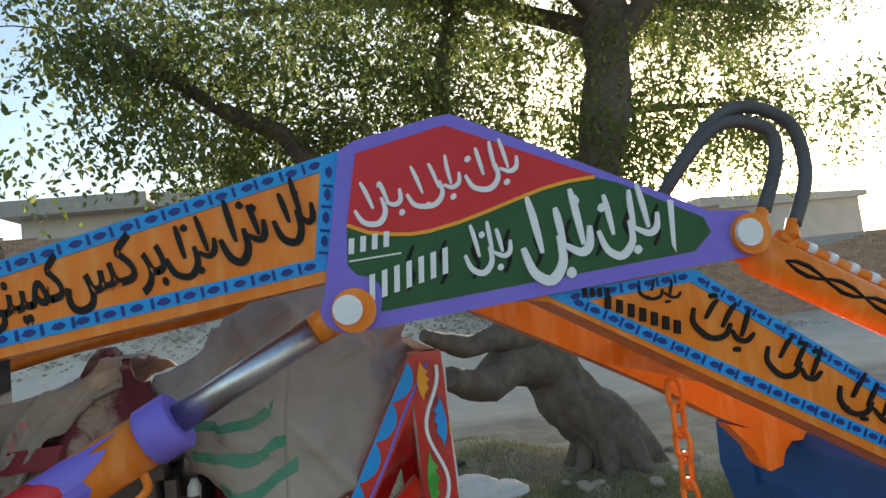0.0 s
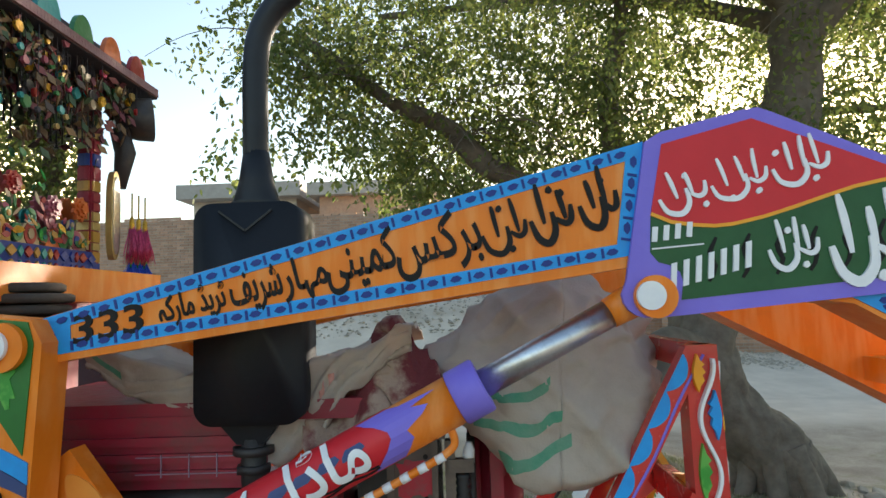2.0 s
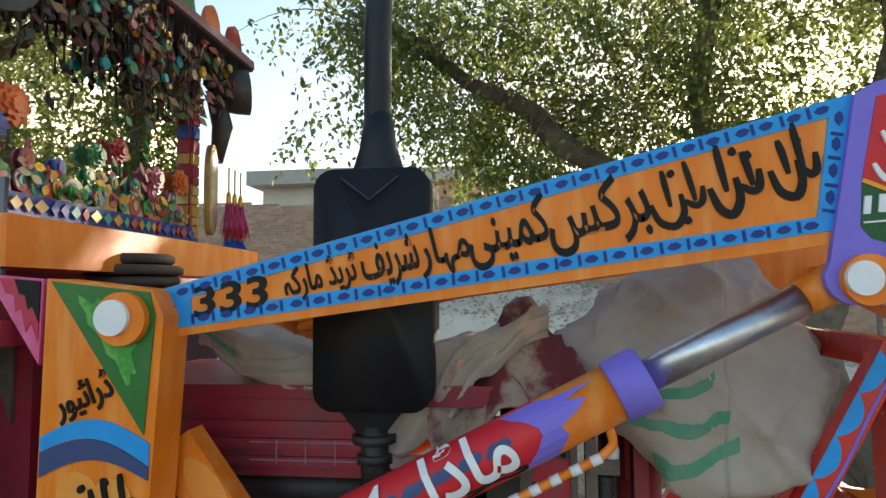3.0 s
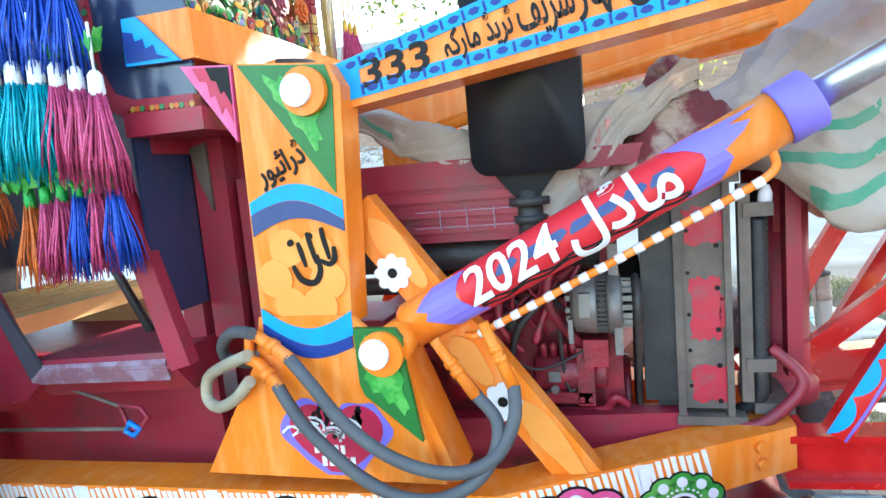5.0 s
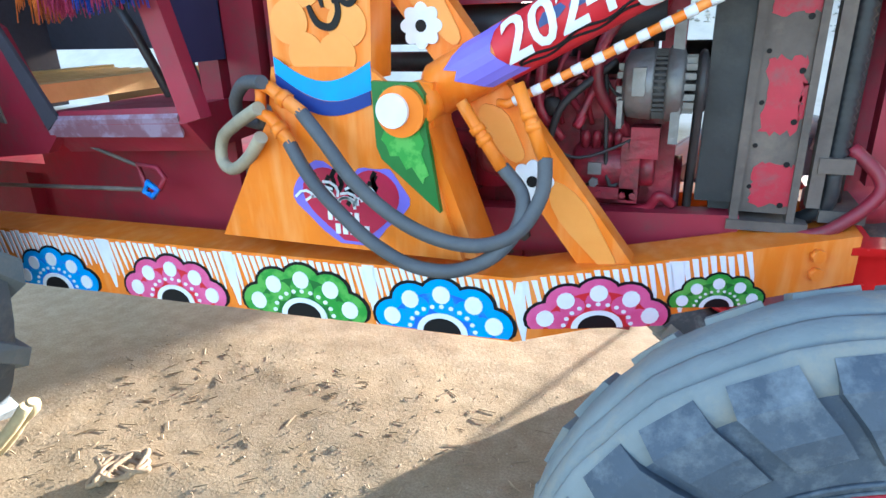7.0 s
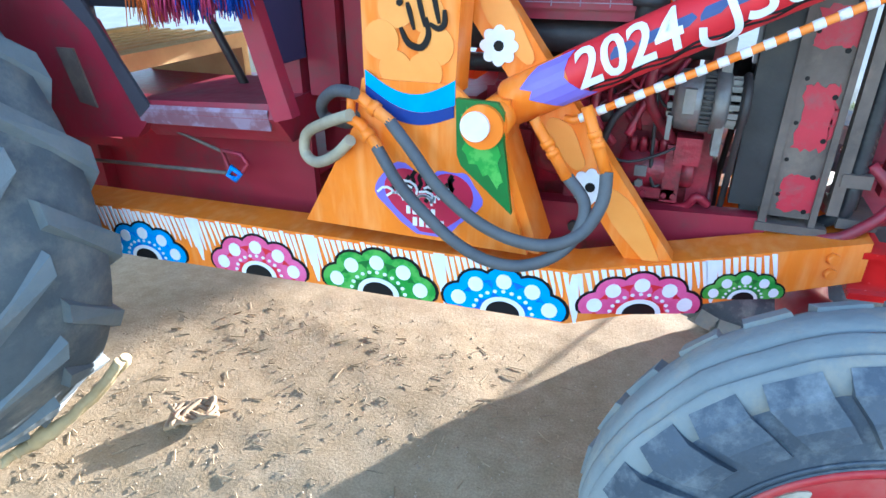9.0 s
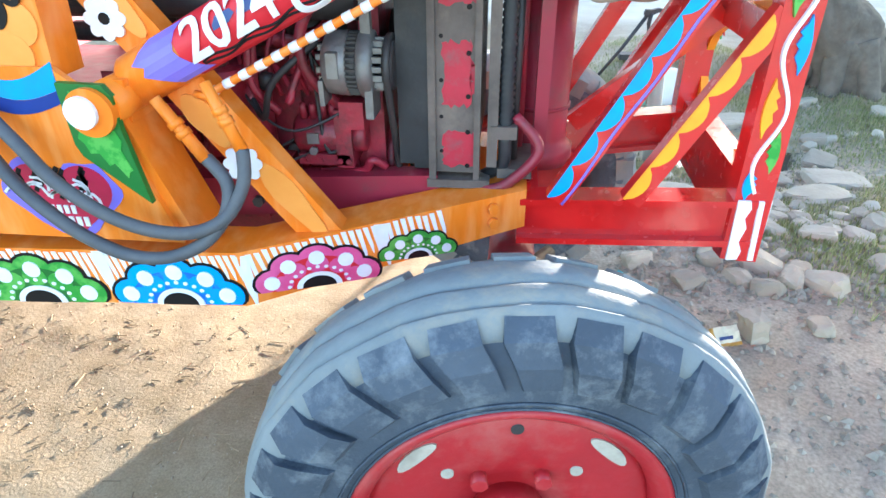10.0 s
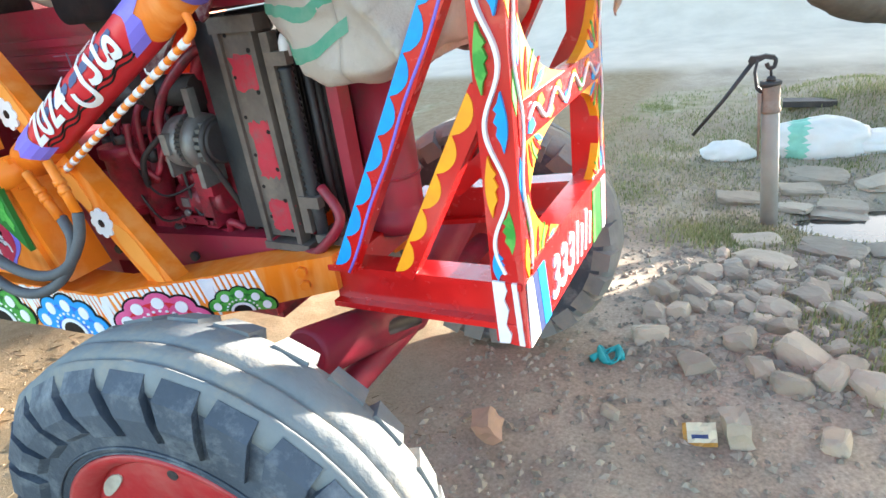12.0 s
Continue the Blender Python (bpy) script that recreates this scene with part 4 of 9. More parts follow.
# fittings and hoses at the foot
s = shape(ORANGE)
for a, b in (((-0.880, -0.008, 0.992), (-0.812, -0.014, 0.893)), ((-0.792, -0.005, 1.020), (-0.747, -0.012, 0.910))):
    a, b = Vector(a), Vector(b)
    s.tube([a, b], [0.010, 0.0115], 10)
    for q in (0.36, 0.52):
        m = a.lerp(b, q)
        s.tube([m, m + (b - a).normalized() * 0.012], 0.0135, 6)
for a, b in (((-1.190, -0.056, 1.014), (-1.128, -0.066, 0.977)), ((-1.197, -0.056, 0.966), (-1.155, -0.068, 0.925))):
    a, b = Vector(a), Vector(b)
    s.tube([a - Vector((0.032, 0, -0.012)), a, b], [0.010, 0.0115, 0.0115], 10)
    for q in (0.30,):
        m = a.lerp(b, q)
        s.tube([m, m + (b - a).normalized() * 0.016], 0.0150, 6)
s.tube([(-1.214, -0.052, 1.018), (-1.218, -0.052, 0.980)], 0.009, 8)
s.pieces("hose_fitting", loader, "orange painted hose fitting")
for pts in ([(-1.133, -0.065, 0.980), (-1.082, -0.082, 0.934), (-1.030, -0.096, 0.880), (-0.963, -0.098, 0.828), (-0.894, -0.092, 0.796), (-0.826, -0.078, 0.787), (-0.774, -0.056, 0.808), (-0.746, -0.030, 0.860), (-0.746, -0.012, 0.912)],
            [(-1.160, -0.067, 0.929), (-1.110, -0.088, 0.873), (-1.050, -0.104, 0.825), (-0.997, -0.106, 0.783), (-0.934, -0.104, 0.752), (-0.870, -0.094, 0.746), (-0.814, -0.074, 0.766), (-0.780, -0.050, 0.806), (-0.776, -0.028, 0.855), (-0.812, -0.012, 0.894)],
            [(-1.195, -0.072, 1.026), (-1.255, -0.040, 1.020), (-1.310, 0.000, 0.985), (-1.318, 0.020, 0.952), (-1.262, 0.010, 0.945), (-1.212, -0.050, 0.978)]):
    s = shape(RUBBER_HOSE)
    s.tube(spline(pts, 8), 0.0115, 12)
    s.make("hydraulic_hose", loader, "dusty black hydraulic hose")
HOSE_DUST = mat("clay_caked_hose", (0.50, 0.42, 0.29), (0.26, 0.22, 0.16), 9, 0.85, bump=0.3, bscale=120)
s = shape(HOSE_DUST)
s.tube(spline([(-1.212, -0.066, 0.984), (-1.300, -0.020, 0.948), (-1.360, 0.010, 0.914), (-1.370, 0.012, 0.872), (-1.330, -0.010, 0.862), (-1.268, -0.040, 0.892), (-1.215, -0.066, 0.936)], 8), 0.0115, 12)
s.make("hydraulic_hose", loader, "hydraulic hose caked in pale clay")
# the post and all on it stand a little back
for ob in [post, gusset] + list(post.children) + list(gusset.children) + [o for o in loader.children if o.name.split(".")[0] in ("cylinder_bracket", "foot_pin", "foot_pin_collar", "foot_clevis", "top_pin", "top_pin_collar", "pink_wing")]:
    ob.data.transform(SETBACK)


# lower rail
def rail_y(x):
    return -0.018 + (x + 0.79) * (0.063 if x < -0.79 else 0.382)


def rail_z(x):
    """Lower and upper edge of the rail's face."""
    if x < -0.79:
        return 0.597 + (x + 0.79) * 0.004, 0.712 - (x + 0.79) * 0.006
    t = (x + 0.79) / 0.505
    return 0.594 + 0.090 * t, 0.712 + 0.054 * t


s = shape(ORANGE)
xs = [-2.3, -1.9, -1.5, -1.1, -0.79, -0.6, -0.42, -0.27]
prev = None
for x in xs:
    lo, hi = rail_z(x)
    y = rail_y(x)
    sec = [(x, y, lo), (x, y, hi), (x, y + 0.10, hi), (x, y + 0.10, lo)]
    cur = [s.bm.verts.new(v) for v in sec]
    if prev:
        for k in range(4):
            s.face((prev[k], prev[(k + 1) % 4], cur[(k + 1) % 4], cur[k]))
    else:
        s.face(cur)
    prev = cur
s.face(prev[::-1])
s.bevel(0.004, 2)
rail = s.make("lower_rail", loader, "orange loader rail with painted half-flowers and white combs")


def rp(x, z, d):
    """A point on the rail's painted face, d in front of it."""
    k = 0.063 if x < -0.79 else 0.382
    nv = Vector((k, -1, 0)).normalized()
    return Vector((x, rail_y(x), z)) + nv * d


def rail_patch(s, pts, d):
    s.prism([rp(x, z, d) for x, z in pts], [rp(x, z, -0.001) for x, z in pts])


s = shape(WHITE)
rngc = random.Random(5)
x = -1.93
while x < -0.435:
    lo, hi = rail_z(x)
    big = min(abs(x - j) for j in (-1.64, -1.338, -1.052, -0.788, -0.545)) < 0.0068
    w = 0.0115 if big else 0.0046
    L = rngc.uniform(0.105, 0.118) if big else rngc.uniform(0.050, 0.078)
    top = hi - rngc.uniform(0.002, 0.008)
    slant = 0.010
    if top - L < lo:
        L = top - lo - 0.004
    rail_patch(s, [(x - w, top), (x + w, top), (x + w * 0.7 + slant, top - L * 0.7), (x + w * 0.2 + slant * 1.3, top - L), (x - w * 0.2 + slant * 1.3, top - L), (x - w * 0.7 + slant, top - L * 0.7)], 0.0012)
    x += 0.0135 + rngc.uniform(-0.001, 0.001)
s.pieces("comb_stroke", rail)


def half_flower(cx, R, outer, inner, name="painted_half_flower", lab=""):
    lo, hi = rail_z(cx)
    z0 = lo + 0.002
    s = shape(BLACK_PAINT)
    n = 5

    def wide(pts, d):
        rail_patch(s, [(cx + (px - cx) * 1.14, pz) for px, pz in pts], d)

    zs = R * 0.86

    def lobes(scale, d, m):
        s.use(m)
        for i in range(n):
            a = math.pi * (i + 0.5) / n
            r = R * 0.30 * scale
            c = (cx - R * 0.72 * math.cos(a), z0 + zs * 0.70 * math.sin(a))
            pts = []
            for k in range(18):
                q = k * math.tau / 18
                p = (c[0] + r * math.cos(q), max(c[1] + r * math.sin(q), z0))
                pts.append(p)
            wide(pts, d + 0.0001 * i)

    def dome(r, d, m, zr=0.9):
        s.use(m)
        wide([(cx - r * math.cos(math.pi * k / 18), z0 + r * zr * math.sin(math.pi * k / 18)) for k in range(19)], d)

    lobes(1.14, 0.0020, BLACK_PAINT)
    dome(R * 0.80, 0.0022, BLACK_PAINT)
    lobes(0.98, 0.0030, outer)
    dome(R * 0.74, 0.0038, inner)
    s.use(outer)
    for i in range(n):
        a = math.pi * (i + 0.5) / n
        c = (cx - R * 0.60 * math.cos(a), z0 + zs * 0.58 * math.sin(a))
        wide([(c[0] + R * 0.18 * math.cos(k * math.tau / 12), max(z0, c[1] + R * 0.18 * math.sin(k * math.tau / 12))) for k in range(12)], 0.0042 + 0.0001 * i)
    s.use(WHITE)
    for i in range(n):
        a = math.pi * (i + 0.5) / n
        c = (cx - R * 0.76 * math.cos(a), z0 + zs * 0.74 * math.sin(a))
        wide([(c[0] + R * 0.125 * math.cos(k * math.tau / 12), max(z0 + 0.001, c[1] + R * 0.15 * math.sin(k * math.tau / 12))) for k in range(12)], 0.0052)
    for i in range(11):
        a = math.pi * (i + 0.5) / 11
        c = (cx - R * 0.47 * math.cos(a), z0 + R * 0.44 * math.sin(a))
        r = R * 0.035
        wide([(c[0] + r * math.cos(k * math.tau / 8), max(z0, c[1] + r * math.sin(k * math.tau / 8))) for k in range(8)], 0.0052)
    dome(R * 0.36, 0.0056, WHITE)
    dome(R * 0.27, 0.0062, BLACK_PAINT)
    s.make(name, rail, lab)


half_flower(-1.780, 0.100, BLUE, AZURE, lab="blue half-flower with white dots")
half_flower(-1.475, 0.108, PINK, FIELD_RED, lab="pink and crimson half-flower with white dots")
half_flower(-1.185, 0.115, LEAF_GREEN, DARK_GREEN, lab="green half-flower with white dots")
half_flower(-0.915, 0.112, BLUE, AZURE, lab="blue half-flower with white dots")
half_flower(-0.660, 0.099, PINK, FIELD_RED, lab="pink and crimson half-flower with white dots")
half_flower(-0.477, 0.065, LEAF_GREEN, DARK_GREEN, lab="small green half-flower with white dots")
s = shape(ORANGE)
for bx, bz in ((-0.335, 0.738), (-0.333, 0.706)):
    c = rp(bx, bz, 0.0)
    nv = Vector((0.382, -1, 0)).normalized()
    s.tube([c, c + nv * 0.012], 0.0115, 6)
s.pieces("rail_bolt", rail, "orange painted bolt head")

# far side of the loader
s = shape(ORANGE)
fy = lambda y: 0.70 - y
s.plate([(-1.06, 1.470), (-1.036, 1.474), (0.010, 1.741), (0.05, 1.70), (-0.010, 1.530), (-1.03, 1.398), (-1.06, 1.40)], fy(0.10), fy(0.012))
s.bevel(0.004, 2)
s.make("far_boom", loader, "plain orange boom arm on the far side")
s = shape(ORANGE)
s.plate(ELBOW, fy(0.011), fy(0.0))
s.make("far_elbow_plate", loader, "orange back of the far elbow plate")
s = shape(ORANGE)
s.plate([(0.236, 1.52), (0.335, 1.53), (0.62, 1.46), (0.75, 1.38), (1.30, 1.03), (1.28, 0.97), (1.18, 0.975), (0.996, 1.062), (0.846, 1.157), (0.658, 1.262), (0.325, 1.44), (0.25, 1.47)], 0.58, 0.70)
s.bevel(0.004, 2)
s.make("far_stick_arm", loader, "plain orange arm on the far side")
s = shape(ORANGE)
s.plate([(-1.180, 1.498), (-1.005, 1.478), (-0.985, 1.44), (-0.90, 0.74), (-1.30, 0.74), (-1.188, 1.03)], fy(0.055), fy(-0.05))
s.make("far_post", loader, "orange post on the far side")
s = shape(ORANGE)
s.box((-2.3, fy(0.08), 0.60), (-0.75, fy(-0.02), 0.71))
s.bar((-0.78, fy(0.03), 0.655), (-0.27, fy(0.22), 0.70), 0.1, 0.10)
s.make("far_rail", loader, "orange rail on the far side")
s = shape(ORANGE)
s.tube([(-0.95, fy(0.0), 0.98), (-0.31, fy(0.0), 1.33)], 0.044, 20)
s.use(CHROME)
s.tube([(-0.31, fy(0.0), 1.33), (0.0, fy(0.0), 1.48)], 0.024, 16)
s.make("far_lift_cylinder", loader, "orange lift cylinder on the far side")
s = shape(ORANGE)
s.box((0.70, 0.10, 1.25), (0.76, 0.59, 1.31))
s.bevel(0.004, 1)
s.make("cross_tube", loader, "orange cross tube between the arms")
s = shape(ORANGE)
s.tube([(-1.0, 0.60, 1.40), (-0.2, 0.60, 1.56)], 0.012, 8)
s.tube([(-1.0, 0.56, 1.385), (-0.2, 0.56, 1.545)], 0.012, 8)
s.pieces("hydraulic_pipe", loader, "orange hydraulic pipe along the far boom")

# bucket
s = shape(BUCKET_BLUE)
prof = [(1.215, 0.955), (1.24, 0.99), (1.30, 1.00), (1.62, 0.98), (1.90, 0.90), (1.86, 0.84), (1.66, 0.46), (1.50, 0.42), (1.36, 0.50), (1.255, 0.66), (1.21, 0.82)]
mid = (1.52, 0.74)
inn = [(mid[0] + (x - mid[0]) * 0.965, mid[1] + (z - mid[1]) * 0.95) for x, z in prof]
n = len(prof)
for i in range(n):
    if i in (4, 5):
        continue
    j = (i + 1) % n
    s.prism([(prof[i][0], -0.42, prof[i][1]), (prof[j][0], -0.42, prof[j][1]), (inn[j][0], -0.42, inn[j][1]), (inn[i][0], -0.42, inn[i][1])],
            [(prof[i][0], 0.96, prof[i][1]), (prof[j][0], 0.96, prof[j][1]), (inn[j][0], 0.96, inn[j][1]), (inn[i][0], 0.96, inn[i][1])])
bmesh.ops.remove_doubles(s.bm, verts=s.bm.verts[:], dist=0.0005)
s.plate(prof, -0.434, -0.42)
s.plate(prof, 0.96, 0.974)
for f in s.bm.faces:
    f.smooth = False
bucket = s.make("bucket", loader, "blue steel loader bucket")
s = shape(BUCKET_BLUE)
for y in (0.25, 0.78):
    s.plate([(1.195, 0.80), (1.205, 0.93), (1.215, 0.93), (1.215, 0.80)], y, y + 0.01)
s.pieces("stiffener", bucket, "blue welded stiffener rib")
s = shape(ORANGE)
s.plate([(1.00, 1.05), (1.20, 0.985), (1.165, 0.955), (1.15, 0.915), (1.11, 0.905), (1.085, 0.93), (1.07, 0.97)], 0.575, 0.635)
s.bevel(0.006, 2)
s.make("bucket_lug", loader, "orange bucket hinge lug")

# chain
def link_loop(c, d, side, L=0.052, W=0.022):
    pts = []
    for k in range(18):
        a = k * math.tau / 18
        pts.append(c + d * (L * 0.62 * math.sin(a) + 0.012 * (1 if math.sin(a) > 0 else -1)) + side * (W * math.cos(a)))
    return pts


chain = thing("chain", "orange painted steel chain hanging from the loader arm", "chain", (0.823, 0.511, 1.20))
for i in range(8):
    s = shape(ORANGE)
    d = Vector((0.02, 0, -1)).normalized()
    c = Vector((0.823, 0.511, 1.165)) + d * 0.066 * i
    s.tube(link_loop(c, d, Vector((0.9, 0.44, 0)) if i % 2 else Vector((0.44, -0.9, 0)), 0.05, 0.021), 0.0075, 7, closed=True)
    under(chain, s.make("chain_link"))


# ---- tractor ----
tractor = thing("tractor", "old red farm tractor with stripped engine bay and decorated cab", "tractor")


def tyre_profile(R, w, rim):
    h = w / 2
    return [(rim, -h * 0.62), (rim + 0.02, -h * 0.82), (rim + (R - rim) * 0.45, -h * 1.0), (R - 0.055, -h * 0.97), (R - 0.02, -h * 0.84), (R - 0.006, -h * 0.5), (R, 0.0),
            (R - 0.006, h * 0.5), (R - 0.02, h * 0.84), (R - 0.055, h * 0.97), (rim + (R - rim) * 0.45, h), (rim + 0.02, h * 0.82), (rim, h * 0.62)]


def front_wheel(x, yc, z, steer, out):
    """A front wheel; out is -1 where its outer face looks towards the walker."""
    R, rim = 0.420, 0.246
    M = pose(x, yc, z, 0, 0, steer) @ pose(0, 0, 0, 0, 0, 0 if out < 0 else 180)
    s = shape(TYRE)
    s.lathe([(rim, -0.07), (rim + 0.012, -0.086), (rim + 0.035, -0.092), (R - 0.085, -0.088), (R - 0.05, -0.080), (R - 0.035, -0.070), (R - 0.03, 0.0), (R - 0.04, 0.080), (R - 0.07, 0.094), (rim + 0.06, 0.094), (rim + 0.02, 0.083), (rim, 0.06)], 72, M)
    wheel = s.make("front_wheel", tractor, "dusty lugged front tyre on a red rim")
    s = shape(TYRE)
    for rr, yy in ((rim + 0.014, -0.088), (rim + 0.028, -0.0925)):
        s.lathe([(rr - 0.003, yy + 0.002), (rr, yy - 0.003), (rr + 0.003, yy + 0.002)], 72, M)
    s.pieces("sidewall_rib", wheel)
    s = shape(TREAD)
    s.lathe([(R - 0.060, -0.078), (R - 0.040, -0.080), (R - 0.024, -0.074), (R - 0.012, -0.066), (R - 0.006, -0.060), (R - 0.006, -0.058), (R - 0.013, -0.056), (R - 0.013, -0.052), (R - 0.004, -0.050), (R - 0.001, -0.022),
             (R - 0.001, -0.018), (R - 0.007, -0.017), (R - 0.007, -0.013), (R - 0.001, -0.011), (R - 0.002, 0.02), (R - 0.010, 0.05), (R - 0.020, 0.072), (R - 0.04, 0.085), (R - 0.06, 0.088)], 96, M)
    for v in s.bm.verts:
        p = v.co
        v.co = p + (p - Vector((x, yc, z))) * (0.010 * noise.noise(p * 9.0) + 0.006 * noise.noise(p * 28.0))
    s.make("tread_band", wheel, "pale dust-caked tread with worn grooves")
    rl = random.Random(int(x * 100 + yc * 10))
    n = 26
    for side in (-1, 1):
        for k in range(n):
            a0 = (k + rl.uniform(-0.07, 0.07)) * math.tau / n
            rot = M @ Matrix.Rotation(-a0, 4, "Y")
            hw = rl.uniform(0.033, 0.038)
            s = shape(TYRE if side < 0 else TREAD)
            if side < 0:
                # a worn block wrapped over the shoulder and down the sidewall
                low = R - 0.112 + rl.uniform(-0.008, 0.008)
                cut = rl.uniform(0.0, 0.010)
                prof = [(-hw * 0.95, -0.070, R - 0.016), (hw * 0.95, -0.070, R - 0.016), (hw, -0.094, R - 0.040), (hw * 0.92 + 0.012, -0.107 + cut * 0.4, R - 0.075), (hw * 0.80 + 0.020, -0.102, low), (-hw * 0.70 + 0.020, -0.102, low), (-hw * 0.85 + 0.012, -0.107 + cut * 0.4, R - 0.075), (-hw, -0.094, R - 0.040)]
                back = [(px * 0.98, py + 0.018, pz - 0.016) for px, py, pz in prof]
                vs = [s.bm.verts.new(rot @ Vector(v)) for v in prof]
                bs = [s.bm.verts.new(rot @ Vector(v)) for v in back]
                for q in ((0, 1, 2, 7), (7, 2, 3, 6), (6, 3, 4, 5)):
                    s.face([vs[i] for i in q])
                    s.face([bs[i] for i in q][::-1])
                for i in range(8):
                    s.face((vs[i], bs[i], bs[(i + 1) % 8], vs[(i + 1) % 8]))
            else:
                s.prism([rot @ Vector(v) for v in ((-hw, 0.050, R - 0.03), (hw, 0.050, R - 0.03), (hw, 0.098, R - 0.085), (-hw, 0.098, R - 0.085))],
                        [rot @ Vector(v) for v in ((-hw * 0.9, 0.056, R - 0.006), (hw * 0.9, 0.056, R - 0.006), (hw * 0.85, 0.106, R - 0.030), (-hw * 0.85, 0.106, R - 0.030))])
            s.bevel(0.004, 2)
            s.make("tyre_lug", wheel)
    s = shape(RIM_RED)
    s.lathe([(rim + 0.012, -0.090), (rim + 0.010, -0.078), (rim - 0.006, -0.068), (rim - 0.016, -0.02), (rim - 0.024, 0.06), (rim - 0.036, 0.06), (rim - 0.030, -0.02), (rim - 0.018, -0.075), (rim + 0.002, -0.093)], 56, M)
    s.make("rim", wheel, "red painted steel rim")
    M = M @ Matrix.Translation((0, 0.026, 0))
    s = shape(RIM_RED)
    s.lathe([(0.001, -0.070), (0.080, -0.070), (0.092, -0.078), (0.165, -0.088), (0.216, -0.090), (0.228, -0.078), (0.230, -0.05), (0.215, -0.05), (0.16, -0.06), (0.001, -0.045)], 56, M)
    disc = s.make("wheel_disc", wheel, "red pressed wheel disc")
    # slots are filled plates coloured like the lit ground seen through them
    for k in range(4):
        s = shape(SLOT_LIT_GROUND)
        a = math.tau * (k + 0.5) / 4
        pts = []
        for i in range(14):
            q = i * math.tau / 14
            rr, tt = 0.205 + 0.012 * math.sin(q), a + 0.20 * math.cos(q)
            pts.append((rr * math.sin(tt), rr * math.cos(tt)))
        s.prism([M @ Vector((px, -0.0925, pz)) for px, pz in pts], [M @ Vector((px, -0.07, pz)) for px, pz in pts])
        s.make("disc_slot", disc, "slot painted as the lit ground behind it")
    for k in range(4):
        s = shape(DARK_IRON)
        a = math.tau * k / 4 + 0.02
        c = Vector((0.196 * math.sin(a), 0, 0.196 * math.cos(a)))
        s.tube([M @ (c + Vector((0, -0.0915, 0))), M @ (c + Vector((0, -0.07, 0)))], 0.010, 14)
        s.make("disc_hole", disc, "dark round hole")
        s = shape(SLOT_LIT_GROUND)
        a += 0.78
        c = Vector((0.140 * math.sin(a), 0, 0.140 * math.cos(a)))
        s.tube([M @ (c + Vector((0, -0.088, 0))), M @ (c + Vector((0, -0.07, 0)))], 0.010, 14)
        s.make("disc_hole", disc, "small hole painted as the lit ground behind it")
    s = shape(RIM_RED)
    s.tube([M @ Vector((0, -0.06, 0)), M @ Vector((0, -0.125, 0)), M @ Vector((0, -0.135, 0))], [0.058, 0.055, 0.035], 24)
    hub = s.make("hub", wheel, "red hub")
    for k in range(6):
        s = shape(RIM_RED)
        a = math.tau * (k + 0.5) / 6
        c = Vector((0.098 * math.sin(a), 0, 0.098 * math.cos(a)))
        s.tube([M @ (c + Vector((0, -0.07, 0))), M @ (c + Vector((0, -0.100, 0)))], 0.014, 6)
        s.make("wheel_nut", hub)
    return wheel


front_wheel(-0.290, -0.228, 0.416, 8, -1)
front_wheel(-0.290, 1.07, 0.416, 8, 1)

# rear wheel
RM = pose(-2.445, -0.325, 0.72)
s = shape(REAR_TYRE)
s.lathe(tyre_profile(0.675, 0.36, 0.40), 72, RM)
rear = s.make("rear_wheel", tractor, "tall dusty rear tyre with chevron lugs")
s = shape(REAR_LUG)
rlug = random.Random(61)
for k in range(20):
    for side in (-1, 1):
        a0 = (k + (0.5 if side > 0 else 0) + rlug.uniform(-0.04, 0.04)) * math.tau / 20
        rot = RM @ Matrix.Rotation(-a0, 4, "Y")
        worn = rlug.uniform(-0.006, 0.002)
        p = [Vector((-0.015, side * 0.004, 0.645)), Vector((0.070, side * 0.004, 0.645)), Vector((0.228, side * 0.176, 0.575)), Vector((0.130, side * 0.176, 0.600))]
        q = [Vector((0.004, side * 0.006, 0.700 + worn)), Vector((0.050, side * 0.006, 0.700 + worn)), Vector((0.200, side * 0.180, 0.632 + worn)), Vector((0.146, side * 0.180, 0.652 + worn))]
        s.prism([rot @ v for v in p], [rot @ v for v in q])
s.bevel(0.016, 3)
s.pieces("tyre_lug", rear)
s = shape(RIM_RED)
s.lathe([(0.405, -0.11), (0.41, -0.1), (0.38, -0.06), (0.37, 0.1), (0.02, 0.02), (0.02, 0.0), (0.30, -0.02), (0.36, -0.06)], 40, RM)
s.make("rim", rear, "red rear rim")
# dried clay caked along the tyre's inner edge near the ground
for k in range(2):
    s = shape(CLAY)
    pts, radii = [], []
    for i in range(25):
        u = i / 24
        a, y = radians(58 - (21 + 3 * k) * min(1, u * 1.5) - 5 * u), -0.165 - 0.02 * k - 0.20 * u ** 1.3 - 0.03 * k * math.sin(u * 3.1)
        rr = 0.711 + 0.006 * noise.noise(Vector((i * 0.5, k, 3)))
        pts.append((-2.445 + rr * math.sin(a), y, 0.72 - rr * math.cos(a)))
        radii.append(0.0135 + 0.006 * (k == 0) * noise.noise(Vector((i * 0.4, 7, 1))) + 0.010 * math.exp(-((u - 0.55) / 0.12) ** 2) * k)
    s.tube(pts, radii, 8)
    s.make("caked_clay", rear, "pale dried clay caked on the tyre's foot")
